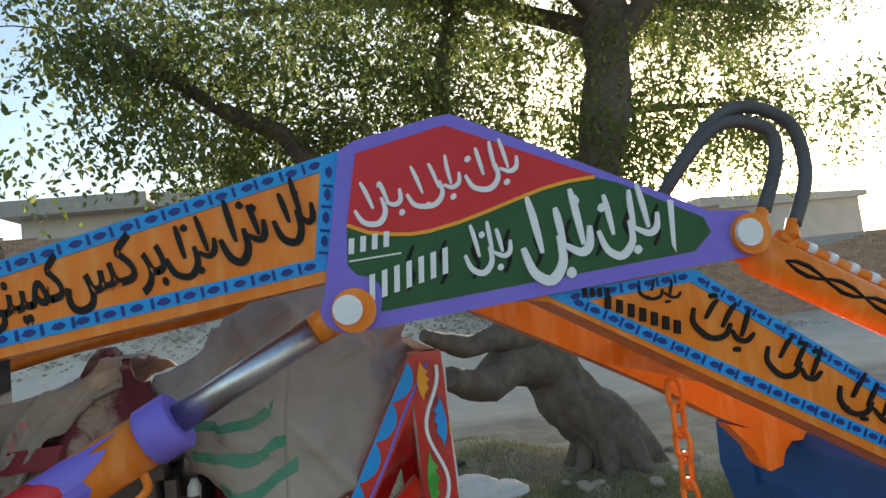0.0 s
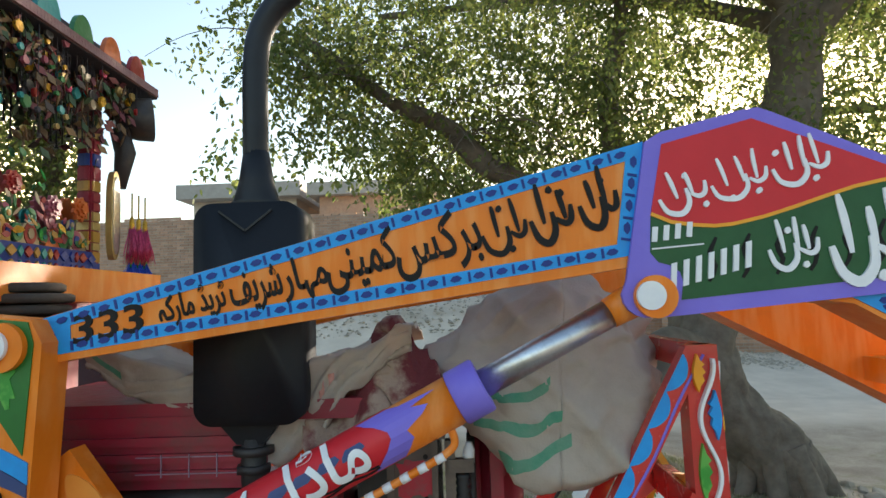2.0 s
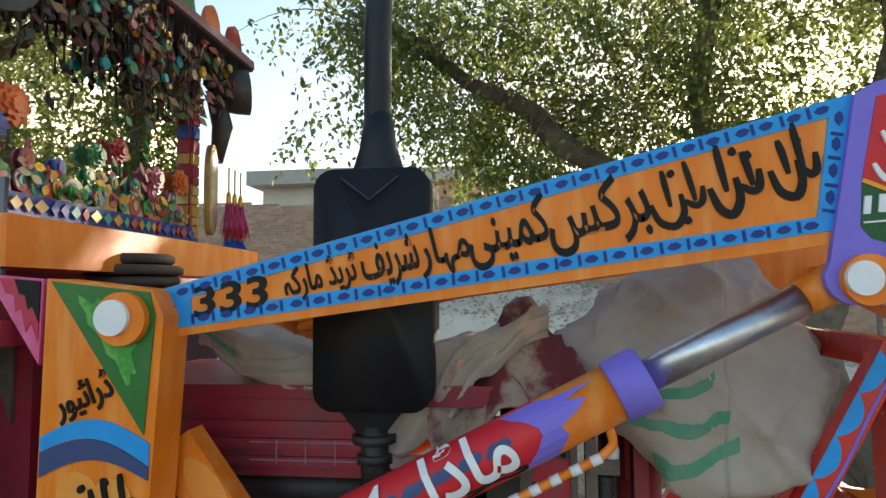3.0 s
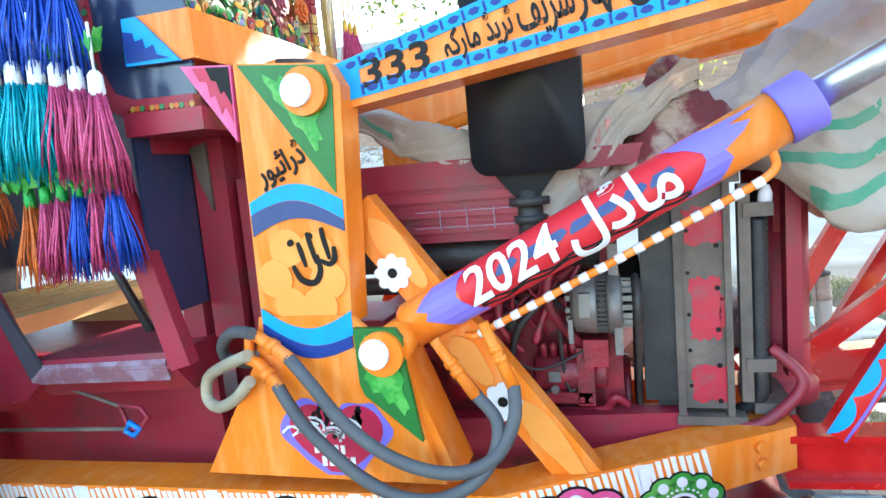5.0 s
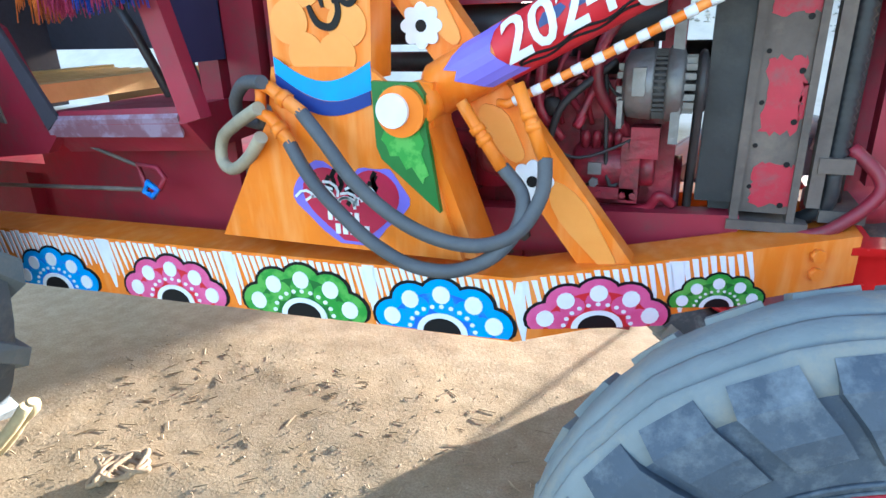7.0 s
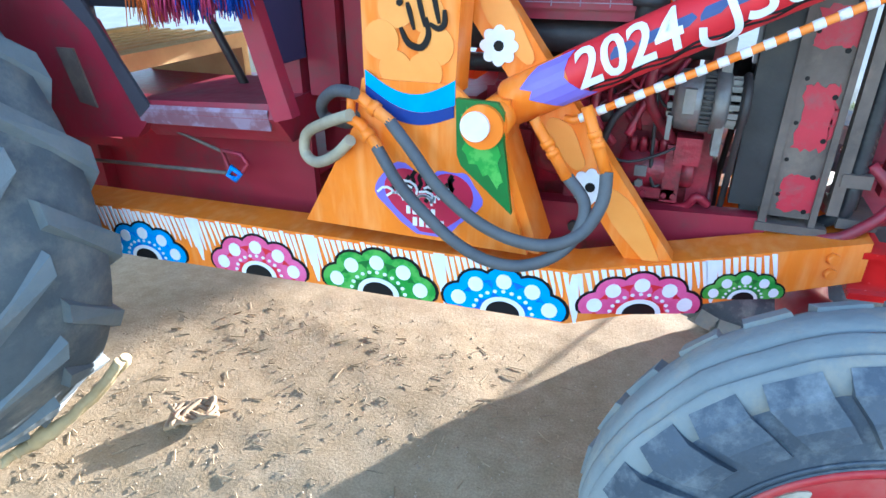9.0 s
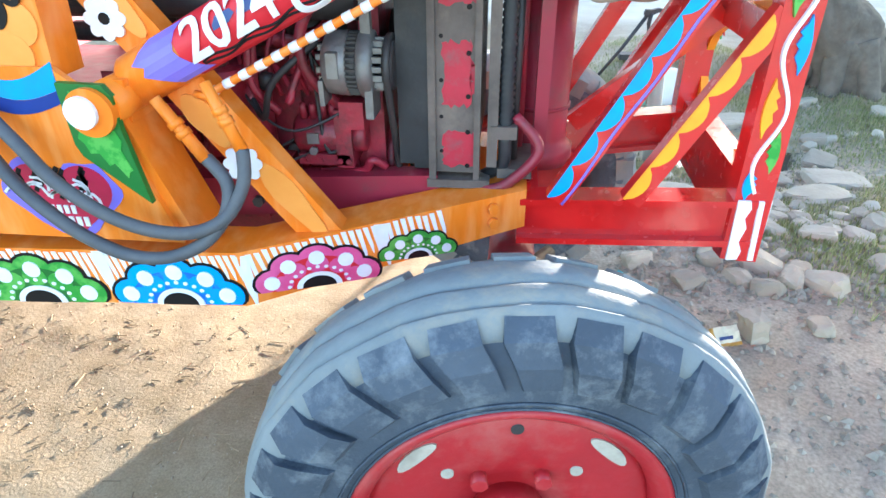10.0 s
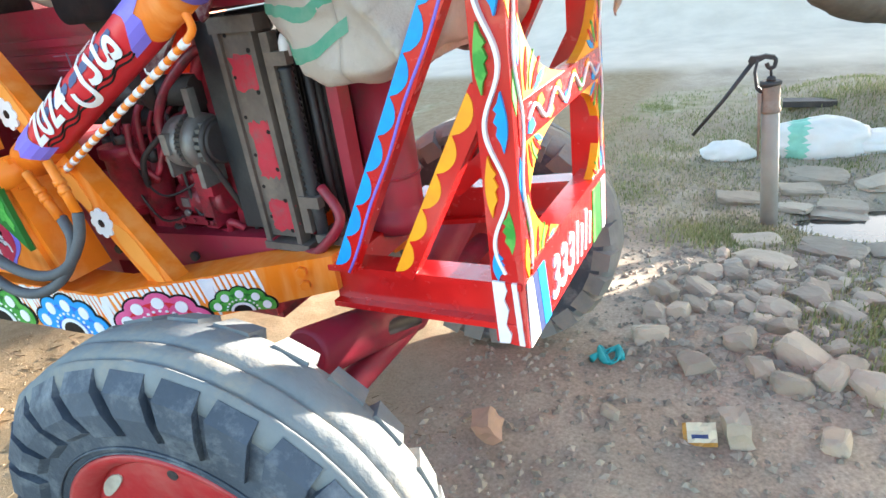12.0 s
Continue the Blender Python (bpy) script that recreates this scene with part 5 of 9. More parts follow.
# axle
s = shape(TRACTOR_RED)
s.tube([(-0.285, -0.10, 0.44), (-0.285, 0.94, 0.44)], 0.034, 20)
s.tube([(-0.288, 0.055, 0.598), (-0.288, 0.066, 0.595), (-0.288, 0.45, 0.465), (-0.288, 0.80, 0.595)], [0.05, 0.058, 0.058, 0.058], 24)
s.pieces("front_axle", tractor, "red tubular front axle")
s = shape(DARK_IRON)
s.tube([(-0.40, 0.02, 0.55), (-0.20, 0.36, 0.52)], 0.018, 10)
s.tube([(-0.33, -0.03, 0.50), (-0.33, -0.03, 0.60)], 0.035, 14)
s.pieces("steering_arm", tractor, "dark steering arm")

# chassis and engine
s = shape(TRACTOR_RED)
s.box((-2.5, 0.24, 0.50), (-1.40, 0.60, 0.77))
s.box((-1.46, 0.24, 0.50), (-1.10, 0.60, 0.93))
s.box((-1.12, 0.22, 0.50), (-1.06, 0.62, 0.97))
s.box((-2.5, 0.20, 0.56), (-2.2, 0.64, 0.765))
s.bevel(0.02, 2)
gear = s.make("gearbox", tractor, "worn red gearbox housing")
s = shape(TRACTOR_RED)
for k in range(5):
    s.tube([(-2.05 + k * 0.2, 0.24, 0.74), (-2.05 + k * 0.2, 0.228, 0.74)], 0.012, 6)
    s.tube([(-2.05 + k * 0.2, 0.24, 0.60), (-2.05 + k * 0.2, 0.228, 0.60)], 0.012, 6)
s.box((-1.75, 0.232, 0.56), (-1.742, 0.24, 0.765))
s.pieces("housing_bolt", gear, "red painted bolt")
s = shape(ENGINE_RED)
s.box((-1.06, 0.30, 0.58), (-0.60, 0.56, 0.98))
s.box((-1.04, 0.32, 0.98), (-0.62, 0.54, 1.09))
s.box((-1.05, 0.34, 0.46), (-0.62, 0.52, 0.60))
for k in range(4):
    s.box((-1.02 + k * 0.11, 0.285, 0.62), (-0.96 + k * 0.11, 0.305, 0.95))
s.bevel(0.012, 2)
s.pieces("engine_casting", tractor, "oily red engine casting")
s = shape(TRACTOR_RED)
s.bar((-1.02, 0.20, 0.72), (-0.45, 0.235, 0.735), 0.05, 0.085)
s.bevel(0.008, 2)
side_rail = s.make("chassis_bar", tractor, "worn red chassis side bar")
s = shape(DARK_IRON)
for k in range(3):
    s.tube([(-0.95 + k * 0.13, 0.172 + k * 0.008, 0.72), (-0.95 + k * 0.13, 0.16 + k * 0.008, 0.72)], 0.012, 6)
s.pieces("bar_bolt", side_rail, "dark bolt")
# injection pump and filters
s = shape(ENGINE_RED)
s.tube([(-0.745, 0.255, 0.845), (-0.735, 0.255, 0.845), (-0.655, 0.255, 0.845), (-0.645, 0.255, 0.845)], [0.030, 0.042, 0.042, 0.034], 20)
s.box((-0.655, 0.215, 0.785), (-0.622, 0.31, 0.905))
s.box((-0.735, 0.215, 0.790), (-0.628, 0.30, 0.812))
s.box((-0.640, 0.205, 0.870), (-0.592, 0.25, 0.925))
s.tube([(-0.622, 0.255, 0.845), (-0.600, 0.255, 0.845), (-0.596, 0.255, 0.845)], [0.036, 0.036, 0.026], 18)
for k in range(4):
    s.tube([(-0.722 + 0.020 * k, 0.24, 0.880), (-0.722 + 0.020 * k, 0.236, 0.905), (-0.722 + 0.020 * k, 0.236, 0.912)], [0.0085, 0.0085, 0.005], 8)
for x, z in ((-0.648, 0.892), (-0.648, 0.800), (-0.630, 0.892), (-0.630, 0.800), (-0.725, 0.801), (-0.690, 0.801)):
    s.tube([(x, 0.216, z), (x, 0.208, z)], 0.006, 6)
s.bevel(0.003, 1)
pump = s.make("injection_pump", tractor, "red injection pump with bolted flanges")
s = shape(ALU)
s.box((-0.712, 0.2105, 0.836), (-0.688, 0.2145, 0.858))
s.tube([(-0.700, 0.214, 0.822), (-0.700, 0.205, 0.822)], 0.009, 6)
s.pieces("pump_tag", pump, "bright metal tag and plug on the pump")
s = shape(ENGINE_RED)
for x in (-0.90, -0.83):
    s.tube([(x, 0.25, 0.80), (x, 0.25, 0.94), (x, 0.25, 0.955)], [0.04, 0.04, 0.025], 16)
s.pieces("fuel_filter", tractor, "red fuel filter bowl")
s = shape(ENGINE_RED)
for k in range(5):
    x = -0.88 + 0.055 * k
    s.tube(spline([(x, 0.26, 0.92), (x - 0.01, 0.235, 1.0), (x + 0.02, 0.25, 1.07), (x + 0.05, 0.30, 1.10)], 5), 0.005, 6)
s.tube(spline([(-0.64, 0.24, 0.90), (-0.70, 0.21, 0.99), (-0.69, 0.22, 1.08), (-0.60, 0.25, 1.17), (-0.52, 0.28, 1.20)], 6), 0.011, 8)
s.tube(spline([(-0.76, 0.21, 0.90), (-0.80, 0.19, 0.96), (-0.80, 0.2, 1.04)], 6), 0.008, 8)
s.pieces("injector_pipe", tractor, "thin red injector pipe")
# alternator, belt and fan
AZ = 0.998
s = shape(ALU)
s.tube([(-0.658, 0.215, AZ), (-0.650, 0.215, AZ), (-0.612, 0.215, AZ), (-0.608, 0.215, AZ)], [0.040, 0.056, 0.060, 0.056], 28)
s.tube([(-0.590, 0.215, AZ), (-0.586, 0.215, AZ), (-0.566, 0.215, AZ), (-0.560, 0.215, AZ)], [0.056, 0.062, 0.060, 0.046], 28)
s.box((-0.664, 0.17, 0.928), (-0.655, 0.235, 0.975))
s.box((-0.578, 0.17, 0.905), (-0.563, 0.235, 0.965))
s.box((-0.584, 0.195, 1.045), (-0.566, 0.215, 1.115))
s.box((-0.640, 0.150, 0.985), (-0.620, 0.175, 1.030))
for k in range(8):
    a = k * math.tau / 8 + 0.2
    c = Vector((-0.662, 0.215 + 0.030 * math.cos(a), AZ + 0.030 * math.sin(a)))
    s.box(c - Vector((0.006, 0.005, 0.005)), c + Vector((0.006, 0.005, 0.005)))
for k in range(16):
    a = k * math.tau / 16
    c = Vector((-0.553, 0.215 + 0.043 * math.cos(a), AZ + 0.043 * math.sin(a)))
    s.box(c - Vector((0.009, 0.005, 0.005)), c + Vector((0.009, 0.005, 0.005)))
alt = s.make("alternator", tractor, "dull aluminium alternator")
s = shape(DARK_IRON)
s.tube([(-0.610, 0.215, AZ), (-0.588, 0.215, AZ)], 0.054, 28)
for k in range(34):
    a = k * math.tau / 34
    c = Vector((-0.599, 0.215 + 0.0555 * math.cos(a), AZ + 0.0555 * math.sin(a)))
    s.box(c - Vector((0.010, 0.0022, 0.0022)), c + Vector((0.010, 0.0022, 0.0022)))
s.make("winding_gap", alt, "dark toothed winding gap")
s = shape(DARK_IRON)
s.tube([(-0.545, 0.215, AZ), (-0.540, 0.215, AZ), (-0.530, 0.215, AZ), (-0.525, 0.215, AZ)], [0.042, 0.048, 0.048, 0.042], 20)
s.make("pulley", alt, "dark belt pulley")
s = shape(DARK_IRON)
belt = [(-0.535, 0.215 + 0.05 * math.cos(a), AZ + 0.05 * math.sin(a)) for a in [math.radians(k) for k in range(30, 211, 20)]] + \
       [(-0.535, 0.36 + 0.09 * math.cos(a), 0.76 + 0.09 * math.sin(a)) for a in [math.radians(k) for k in range(200, 391, 20)]]
s.tube(belt, 0.007, 6, closed=True)
s.make("fan_belt", tractor, "black rubber fan belt")
s = shape(DARK_IRON)
for k in range(6):
    a = k * math.tau / 6 + 0.2
    d, e = Vector((0, math.cos(a), math.sin(a))), Vector((0, -math.sin(a), math.cos(a)))
    c = Vector((-0.50, YC, 1.0))
    s.prism([c + d * 0.03 - e * 0.02, c + d * 0.19 - e * 0.04, c + d * 0.19 + e * 0.04 + Vector((0.02, 0, 0)), c + d * 0.03 + e * 0.02 + Vector((0.01, 0, 0))],
            [c + Vector((0.003, 0, 0)) + d * 0.03 - e * 0.02, c + Vector((0.003, 0, 0)) + d * 0.19 - e * 0.04, c + d * 0.19 + e * 0.04 + Vector((0.023, 0, 0)), c + d * 0.03 + e * 0.02 + Vector((0.013, 0, 0))])
s.tube([(-0.54, YC, 1.0), (-0.49, YC, 1.0)], 0.04, 16)
s.make("cooling_fan", tractor, "dark cooling fan at rest")
# timing case, water pump, wires
s = shape(ENGINE_RED)
s.box((-0.605, 0.27, 0.52), (-0.565, 0.60, 1.16))
s.tube([(-0.565, 0.36, 0.76), (-0.55, 0.36, 0.76)], 0.085, 24)
s.bevel(0.010, 2)
s.pieces("timing_case", tractor, "oily red timing case")
s = shape(DARK_IRON)
s.tube([(-0.565, YC, 1.0), (-0.52, YC, 1.0)], 0.06, 20)
s.make("water_pump", tractor, "dark water pump housing")
rw = random.Random(77)
for k in range(9):
    x0, x1 = rw.uniform(-1.0, -0.72), rw.uniform(-0.75, -0.56)
    z0, z1 = rw.uniform(0.95, 1.10), rw.uniform(0.85, 1.08)
    y = rw.uniform(0.195, 0.25)
    s = shape(DARK_IRON if k % 3 else ENGINE_RED)
    s.tube(spline([(x0, y + 0.05, z0), (x0 + 0.05, y, z0 - rw.uniform(0.0, 0.08)), ((x0 + x1) / 2, y - 0.01, min(z0, z1) - rw.uniform(0.0, 0.10)), (x1, y + 0.03, z1)], 7), rw.choice((0.003, 0.004, 0.007)), 6)
    s.make("engine_wire", tractor)
for k in range(7):
    s = shape(ENGINE_RED if k % 2 else DARK_IRON)
    x, z = -1.0 + 0.06 * k, rw.choice((0.80, 0.90, 0.97))
    s.tube([(x, 0.30, z), (x, 0.265, z), (x, 0.262, z)], [0.016, 0.016, 0.010], 8)
    s.make("engine_plug", tractor)
# upright pipes, unions and castings on the engine's side
s = shape(ENGINE_RED)
s.tube(spline([(-0.805, 0.235, 0.80), (-0.808, 0.225, 0.93), (-0.800, 0.232, 1.05), (-0.77, 0.26, 1.09)], 6), 0.0085, 8)
s.tube(spline([(-0.845, 0.24, 0.76), (-0.850, 0.232, 0.90), (-0.870, 0.24, 1.02)], 6), 0.006, 8)
s.tube(spline([(-0.560, 0.24, 0.78), (-0.585, 0.225, 0.80), (-0.61, 0.235, 0.77), (-0.70, 0.24, 0.765)], 6), 0.009, 8)
s.tube(spline([(-0.536, 0.27, 1.285), (-0.574, 0.27, 1.196), (-0.618, 0.27, 1.116), (-0.680, 0.27, 1.040), (-0.781, 0.27, 1.024)], 6), 0.015, 10)
s.pieces("engine_pipe", tractor, "oily red engine pipe")
s = shape(ENGINE_RED)
s.tube([(-0.875, 0.225, 0.822), (-0.875, 0.225, 0.836), (-0.875, 0.225, 0.860), (-0.875, 0.225, 0.955), (-0.875, 0.225, 0.962), (-0.875, 0.225, 0.985)], [0.020, 0.044, 0.052, 0.052, 0.060, 0.058], 24)
canister = s.make("filter_canister", tractor, "dusty red filter canister")
s = shape(IRON)
s.tube([(-0.875, 0.225, 0.985), (-0.875, 0.225, 1.000), (-0.875, 0.225, 1.004)], [0.016, 0.016, 0.010], 6)
s.make("canister_nut", canister, "grey nut on the canister's lid")
for k in range(6):
    s = shape(DARK_IRON if k % 2 else ENGINE_RED)
    x, z = (-0.805, -0.785, -0.850, -0.93, -0.96, -0.77)[k], (0.90, 0.955, 0.86, 0.94, 0.83, 0.765)[k]
    s.tube([(x, 0.232, z - 0.016), (x, 0.232, z - 0.010), (x, 0.232, z + 0.010), (x, 0.232, z + 0.016)], [0.012, 0.017, 0.017, 0.012], 6)
    s.make("pipe_union", tractor, "greasy pipe union nut")
s = shape(ENGINE_RED)
s.box((-0.855, 0.225, 0.735), (-0.755, 0.30, 0.800))
s.box((-1.035, 0.245, 0.78), (-0.935, 0.30, 0.90))
s.tube([(-0.985, 0.245, 0.84), (-0.985, 0.215, 0.84), (-0.985, 0.210, 0.84)], [0.036, 0.036, 0.024], 18)
s.box((-0.745, 0.26, 0.93), (-0.665, 0.30, 1.00))
s.bevel(0.006, 2)
s.pieces("engine_cover", tractor, "oily red bolted engine cover")
for k in range(14):
    x, z = -1.03 + 0.031 * k, (0.985, 0.640, 1.075, 0.700)[k % 4]
    s = shape(IRON if k % 3 else ENGINE_RED)
    s.tube([(x, 0.300, z), (x, 0.288, z), (x, 0.284, z)], [0.0095, 0.0095, 0.006], 6)
    s.make("engine_bolt", tractor)
# radiator
s = shape(SHROUD_BLACK)
s.box((-0.50, 0.24, 0.78), (-0.455, 0.60, 1.25))
s.box((-0.525, 0.215, 0.80), (-0.462, 0.245, 1.24))
s.bevel(0.006, 1)
s.make("fan_shroud", tractor, "dented black fan shroud")
s = shape(IRON)
s.box((-0.458, 0.215, 0.785), (-0.372, 0.232, 1.225))
s.bevel(0.004, 1)
radiator = s.make("radiator_side", tractor, "steel radiator side plate with flaking red paint")
s = shape(IRON)
s.box((-0.466, 0.207, 0.765), (-0.452, 0.24, 1.24))
s.box((-0.378, 0.207, 0.765), (-0.366, 0.24, 1.24))
s.box((-0.470, 0.203, 1.215), (-0.35, 0.245, 1.245))
s.box((-0.470, 0.203, 0.755), (-0.345, 0.26, 0.772))
s.box((-0.352, 0.21, 0.80), (-0.332, 0.236, 1.21))
for z in (0.86, 1.15):
    s.box((-0.345, 0.205, z), (-0.295, 0.225, z + 0.025))
s.bevel(0.003, 1)
s.pieces("frame_member", radiator, "dusty grey folded steel")
rp2 = random.Random(44)
for x0, x1, z0, z1 in ((-0.445, -0.374, 1.106, 1.172), (-0.438, -0.384, 0.922, 1.040), (-0.384, -0.370, 0.945, 1.000), (-0.438, -0.368, 0.800, 0.868)):
    pts = []
    for (ax, az), (bx, bz) in (((x0, z0), (x1, z0)), ((x1, z0), (x1, z1)), ((x1, z1), (x0, z1)), ((x0, z1), (x0, z0))):
        for i in range(9):
            pts.append((ax + (bx - ax) * i / 9 + rp2.uniform(-0.0045, 0.0045), az + (bz - az) * i / 9 + rp2.uniform(-0.006, 0.006)))
    s = shape(RAD_RED)
    s.plate(pts, 0.2138, 0.2165)
    s.make("paint_patch", radiator, "flaking red paint patch")
s = shape(BLACK_PAINT)
for z in (0.80, 0.87, 0.94, 1.02, 1.10, 1.18):
    s.tube([(-0.390, 0.2145, z), (-0.390, 0.2135, z)], 0.005, 10)
    s.tube([(-0.441, 0.2145, z + 0.03), (-0.441, 0.2135, z + 0.03)], 0.004, 10)
s.pieces("bolt_hole", radiator, "small dark bolt hole")
s = shape(DARK_IRON)
for k in range(30):
    s.box((-0.452, 0.24 + k * 0.012, 0.80), (-0.372, 0.2445 + k * 0.012, 1.20))
s.make("radiator_core", radiator, "dark finned radiator core")["kind"] = "stuff"
s = shape(SHROUD_BLACK)
s.tube([(-0.318, 0.225, 0.86 + 0.0065 * k) for k in range(45)], [0.0165 if k % 2 else 0.012 for k in range(45)], 12)
s.tube(spline([(-0.318, 0.225, 0.86), (-0.32, 0.23, 0.80), (-0.36, 0.26, 0.76)], 5), 0.013, 10)
s.pieces("corrugated_hose", tractor, "black corrugated hose beside the radiator")
s = shape(TRACTOR_RED)
s.tube([(-0.290, 0.345, 0.79), (-0.290, 0.345, 1.24)], 0.010, 10)
s.tube([(-0.290, 0.345, 1.225), (-0.290, 0.345, 1.245)], 0.016, 8)
s.tube(spline([(-0.30, 0.23, 0.90), (-0.25, 0.21, 0.84), (-0.31, 0.20, 0.77), (-0.36, 0.21, 0.75)], 6), 0.011, 8)
s.pieces("oil_cooler_pipe", tractor, "thin red pipe before the radiator")
for k in range(4):
    s = shape(DARK_IRON)
    s.tube([(-0.300, 0.262 + 0.022 * k, 0.80), (-0.300, 0.262 + 0.022 * k, 1.20)], 0.0085, 10)
    s.make("cooler_tube", tractor, "dark upright oil cooler tube")
s = shape(IRON)
s.box((-0.330, 0.215, 0.775), (-0.262, 0.36, 0.795))
s.bevel(0.003, 1)
s.make("cooler_tray", tractor, "dusty grey tray below the cooler tubes")
s = shape(WHITE)
s.tube([(-0.306, 0.222, 1.165), (-0.304, 0.222, 1.190), (-0.303, 0.222, 1.205)], [0.012, 0.012, 0.006], 12)
s.make("hose_cap", tractor, "bright worn hose end")
# nose pillar and hood
s = shape(TRACTOR_RED)
s.tube([(-0.245, 0.42, 0.74), (-0.245, 0.42, 0.775), (-0.245, 0.42, 0.785), (-0.245, 0.42, 0.80), (-0.245, 0.42, 1.26)], [0.078, 0.078, 0.066, 0.062, 0.062], 32)
s.tube([(-0.245, 0.42, 0.865), (-0.245, 0.42, 0.872)], 0.066, 32)
s.box((-0.262, 0.355, 1.10), (-0.225, 0.37, 1.26))
s.pieces("nose_column", tractor, "smooth red cylindrical nose casting with a base flange")
s = shape(TRACTOR_RED)
s.box((-0.262, 0.262, 0.83), (-0.236, 0.300, 1.27))
s.bevel(0.006, 1)
s.make("nose_panel", tractor, "red sheet-steel nose edge")
s = shape(TRACTOR_RED)
s.box((-1.25, 0.20, 1.135), (-0.70, 0.215, 1.262))
s.box((-1.25, 0.195, 1.245), (-0.68, 0.65, 1.275))
for k in range(3):
    s.box((-1.24, 0.19, 1.155 + k * 0.032), (-0.72, 0.204, 1.172 + k * 0.032))
s.bevel(0.006, 2)
s.pieces("hood_panel", tractor, "dented red hood side with pressed ribs")
s = shape(LILAC)
for z in (1.198, 1.166):
    s.box((-0.955, 0.1865, z), (-0.745, 0.190, z + 0.0016))
for k in range(3):
    s.box((-0.905 + 0.055 * k, 0.1865, 1.160), (-0.9034 + 0.055 * k, 0.190, 1.204))
s.pieces("scratched_line", tractor, "scratched bright edge on the hood side")
s = shape(DARK_IRON)
s.tube([(-1.25, 0.26, 1.10), (-0.60, 0.26, 1.10)], 0.035, 14)
s.tube([(-1.2, 0.3, 1.03), (-0.9, 0.3, 1.03)], 0.02, 10)
s.pieces("intake_tube", tractor, "black tube below the hood")
s = shape(TRACTOR_RED)
s.box((-1.30, 0.20, 1.262), (-0.22, 0.64, 1.30))
s.bevel(0.012, 2)
s.make("hood_top", tractor, "worn red hood top")
s = shape(TRACTOR_RED)
s.box((-1.47, 0.10, 0.93), (-1.42, 0.74, 1.50))
s.box((-1.42, 0.16, 0.97), (-1.28, 0.20, 1.40))
s.box((-1.44, 0.0, 1.36), (-1.40, 0.88, 1.44))
s.bevel(0.008, 1)
bulk = s.pieces("bulkhead_panel", tractor, "dull red cab bulkhead")[0]
# ridged air cleaner cap behind the post head
s = shape(mat("rusty_black_cap", (0.085, 0.060, 0.045), (0.030, 0.026, 0.024), 16, 0.8, bump=0.6, bscale=45))
s.tube([(-1.28, 0.32, 1.30), (-1.28, 0.32, 1.486)], 0.055, 20)
for z, r in ((1.486, 0.092), (1.510, 0.098), (1.534, 0.080)):
    s.tube([(-1.28, 0.32, z), (-1.28, 0.32, z + 0.004), (-1.28, 0.32, z + 0.016), (-1.28, 0.32, z + 0.021)], [r - 0.006, r, r, r - 0.008], 28)
s.pieces("air_cleaner_cap", tractor, "rusty black ridged air cleaner cap")
# muffler
def round_rect(x0, x1, z0, z1, r, n=6):
    out = []
    for cx, cz, a0 in ((x1 - r, z1 - r, 0), (x0 + r, z1 - r, 90), (x0 + r, z0 + r, 180), (x1 - r, z0 + r, 270)):
        out += [(cx + r * math.cos(radians(a0 + 90 * k / n)), cz + r * math.sin(radians(a0 + 90 * k / n))) for k in range(n + 1)]
    return out


s = shape(MUFFLER_BLACK)
s.plate(round_rect(-0.822, -0.612, 1.262, 1.688, 0.036), 0.145, 0.255)
s.bevel(0.020, 4, 50)
for f in s.bm.faces:
    f.smooth = True
muf = s.make("muffler", tractor, "black box muffler with soft corners")
s = shape(MUFFLER_BLACK)
rings = [(1.678, 0.072, 0.040), (1.700, 0.047, 0.035), (1.735, 0.036, 0.031), (1.800, 0.026, 0.026)]
loops = [[s.bm.verts.new((-0.716 + w * math.cos(math.tau * k / 20), 0.20 + d * math.sin(math.tau * k / 20), z)) for k in range(20)] for z, w, d in rings]
for lo, hi in zip(loops, loops[1:]):
    for k in range(20):
        s.face((lo[k], lo[(k + 1) % 20], hi[(k + 1) % 20], hi[k])).smooth = True
s.face(loops[0][::-1])
s.face(loops[-1])
s.make("outlet_funnel", muf, "black funnel below the exhaust pipe")
s = shape(MUFFLER_BLACK)
s.prism([(-0.790, 0.17, 1.27), (-0.66, 0.17, 1.27), (-0.66, 0.23, 1.27), (-0.79, 0.23, 1.27)], [(-0.752, 0.18, 1.22), (-0.70, 0.18, 1.22), (-0.70, 0.22, 1.22), (-0.752, 0.22, 1.22)])
s.bevel(0.006, 2)
s.make("inlet_funnel", muf, "black tapering inlet below the muffler")
for a, b in (((-0.772, 0.1435, 1.672), (-0.720, 0.1435, 1.632)), ((-0.668, 0.1435, 1.672), (-0.720, 0.1435, 1.632))):
    s = shape(MUFFLER_BLACK)
    s.bar(a, b, 0.004, 0.003, (0, -1, 0))
    s.make("weld_seam", muf, "raised black weld seam")
s = shape(MUFFLER_BLACK)
s.tube(spline([(-0.717, 0.20, 1.74), (-0.717, 0.20, 1.86), (-0.716, 0.20, 1.98), (-0.706, 0.20, 2.05), (-0.675, 0.20, 2.105), (-0.635, 0.20, 2.14)], 6), 0.0262, 20, caps=False)
s.make("exhaust_pipe", muf, "black exhaust pipe curving forward at the top")
s = shape(DARK_IRON)
s.tube([(-0.725, 0.20, 1.23), (-0.725, 0.20, 1.15), (-0.725, 0.24, 1.08), (-0.74, 0.30, 1.04)], 0.025, 14)
s.tube([(-0.725, 0.20, 1.20), (-0.725, 0.20, 1.215)], 0.04, 14)
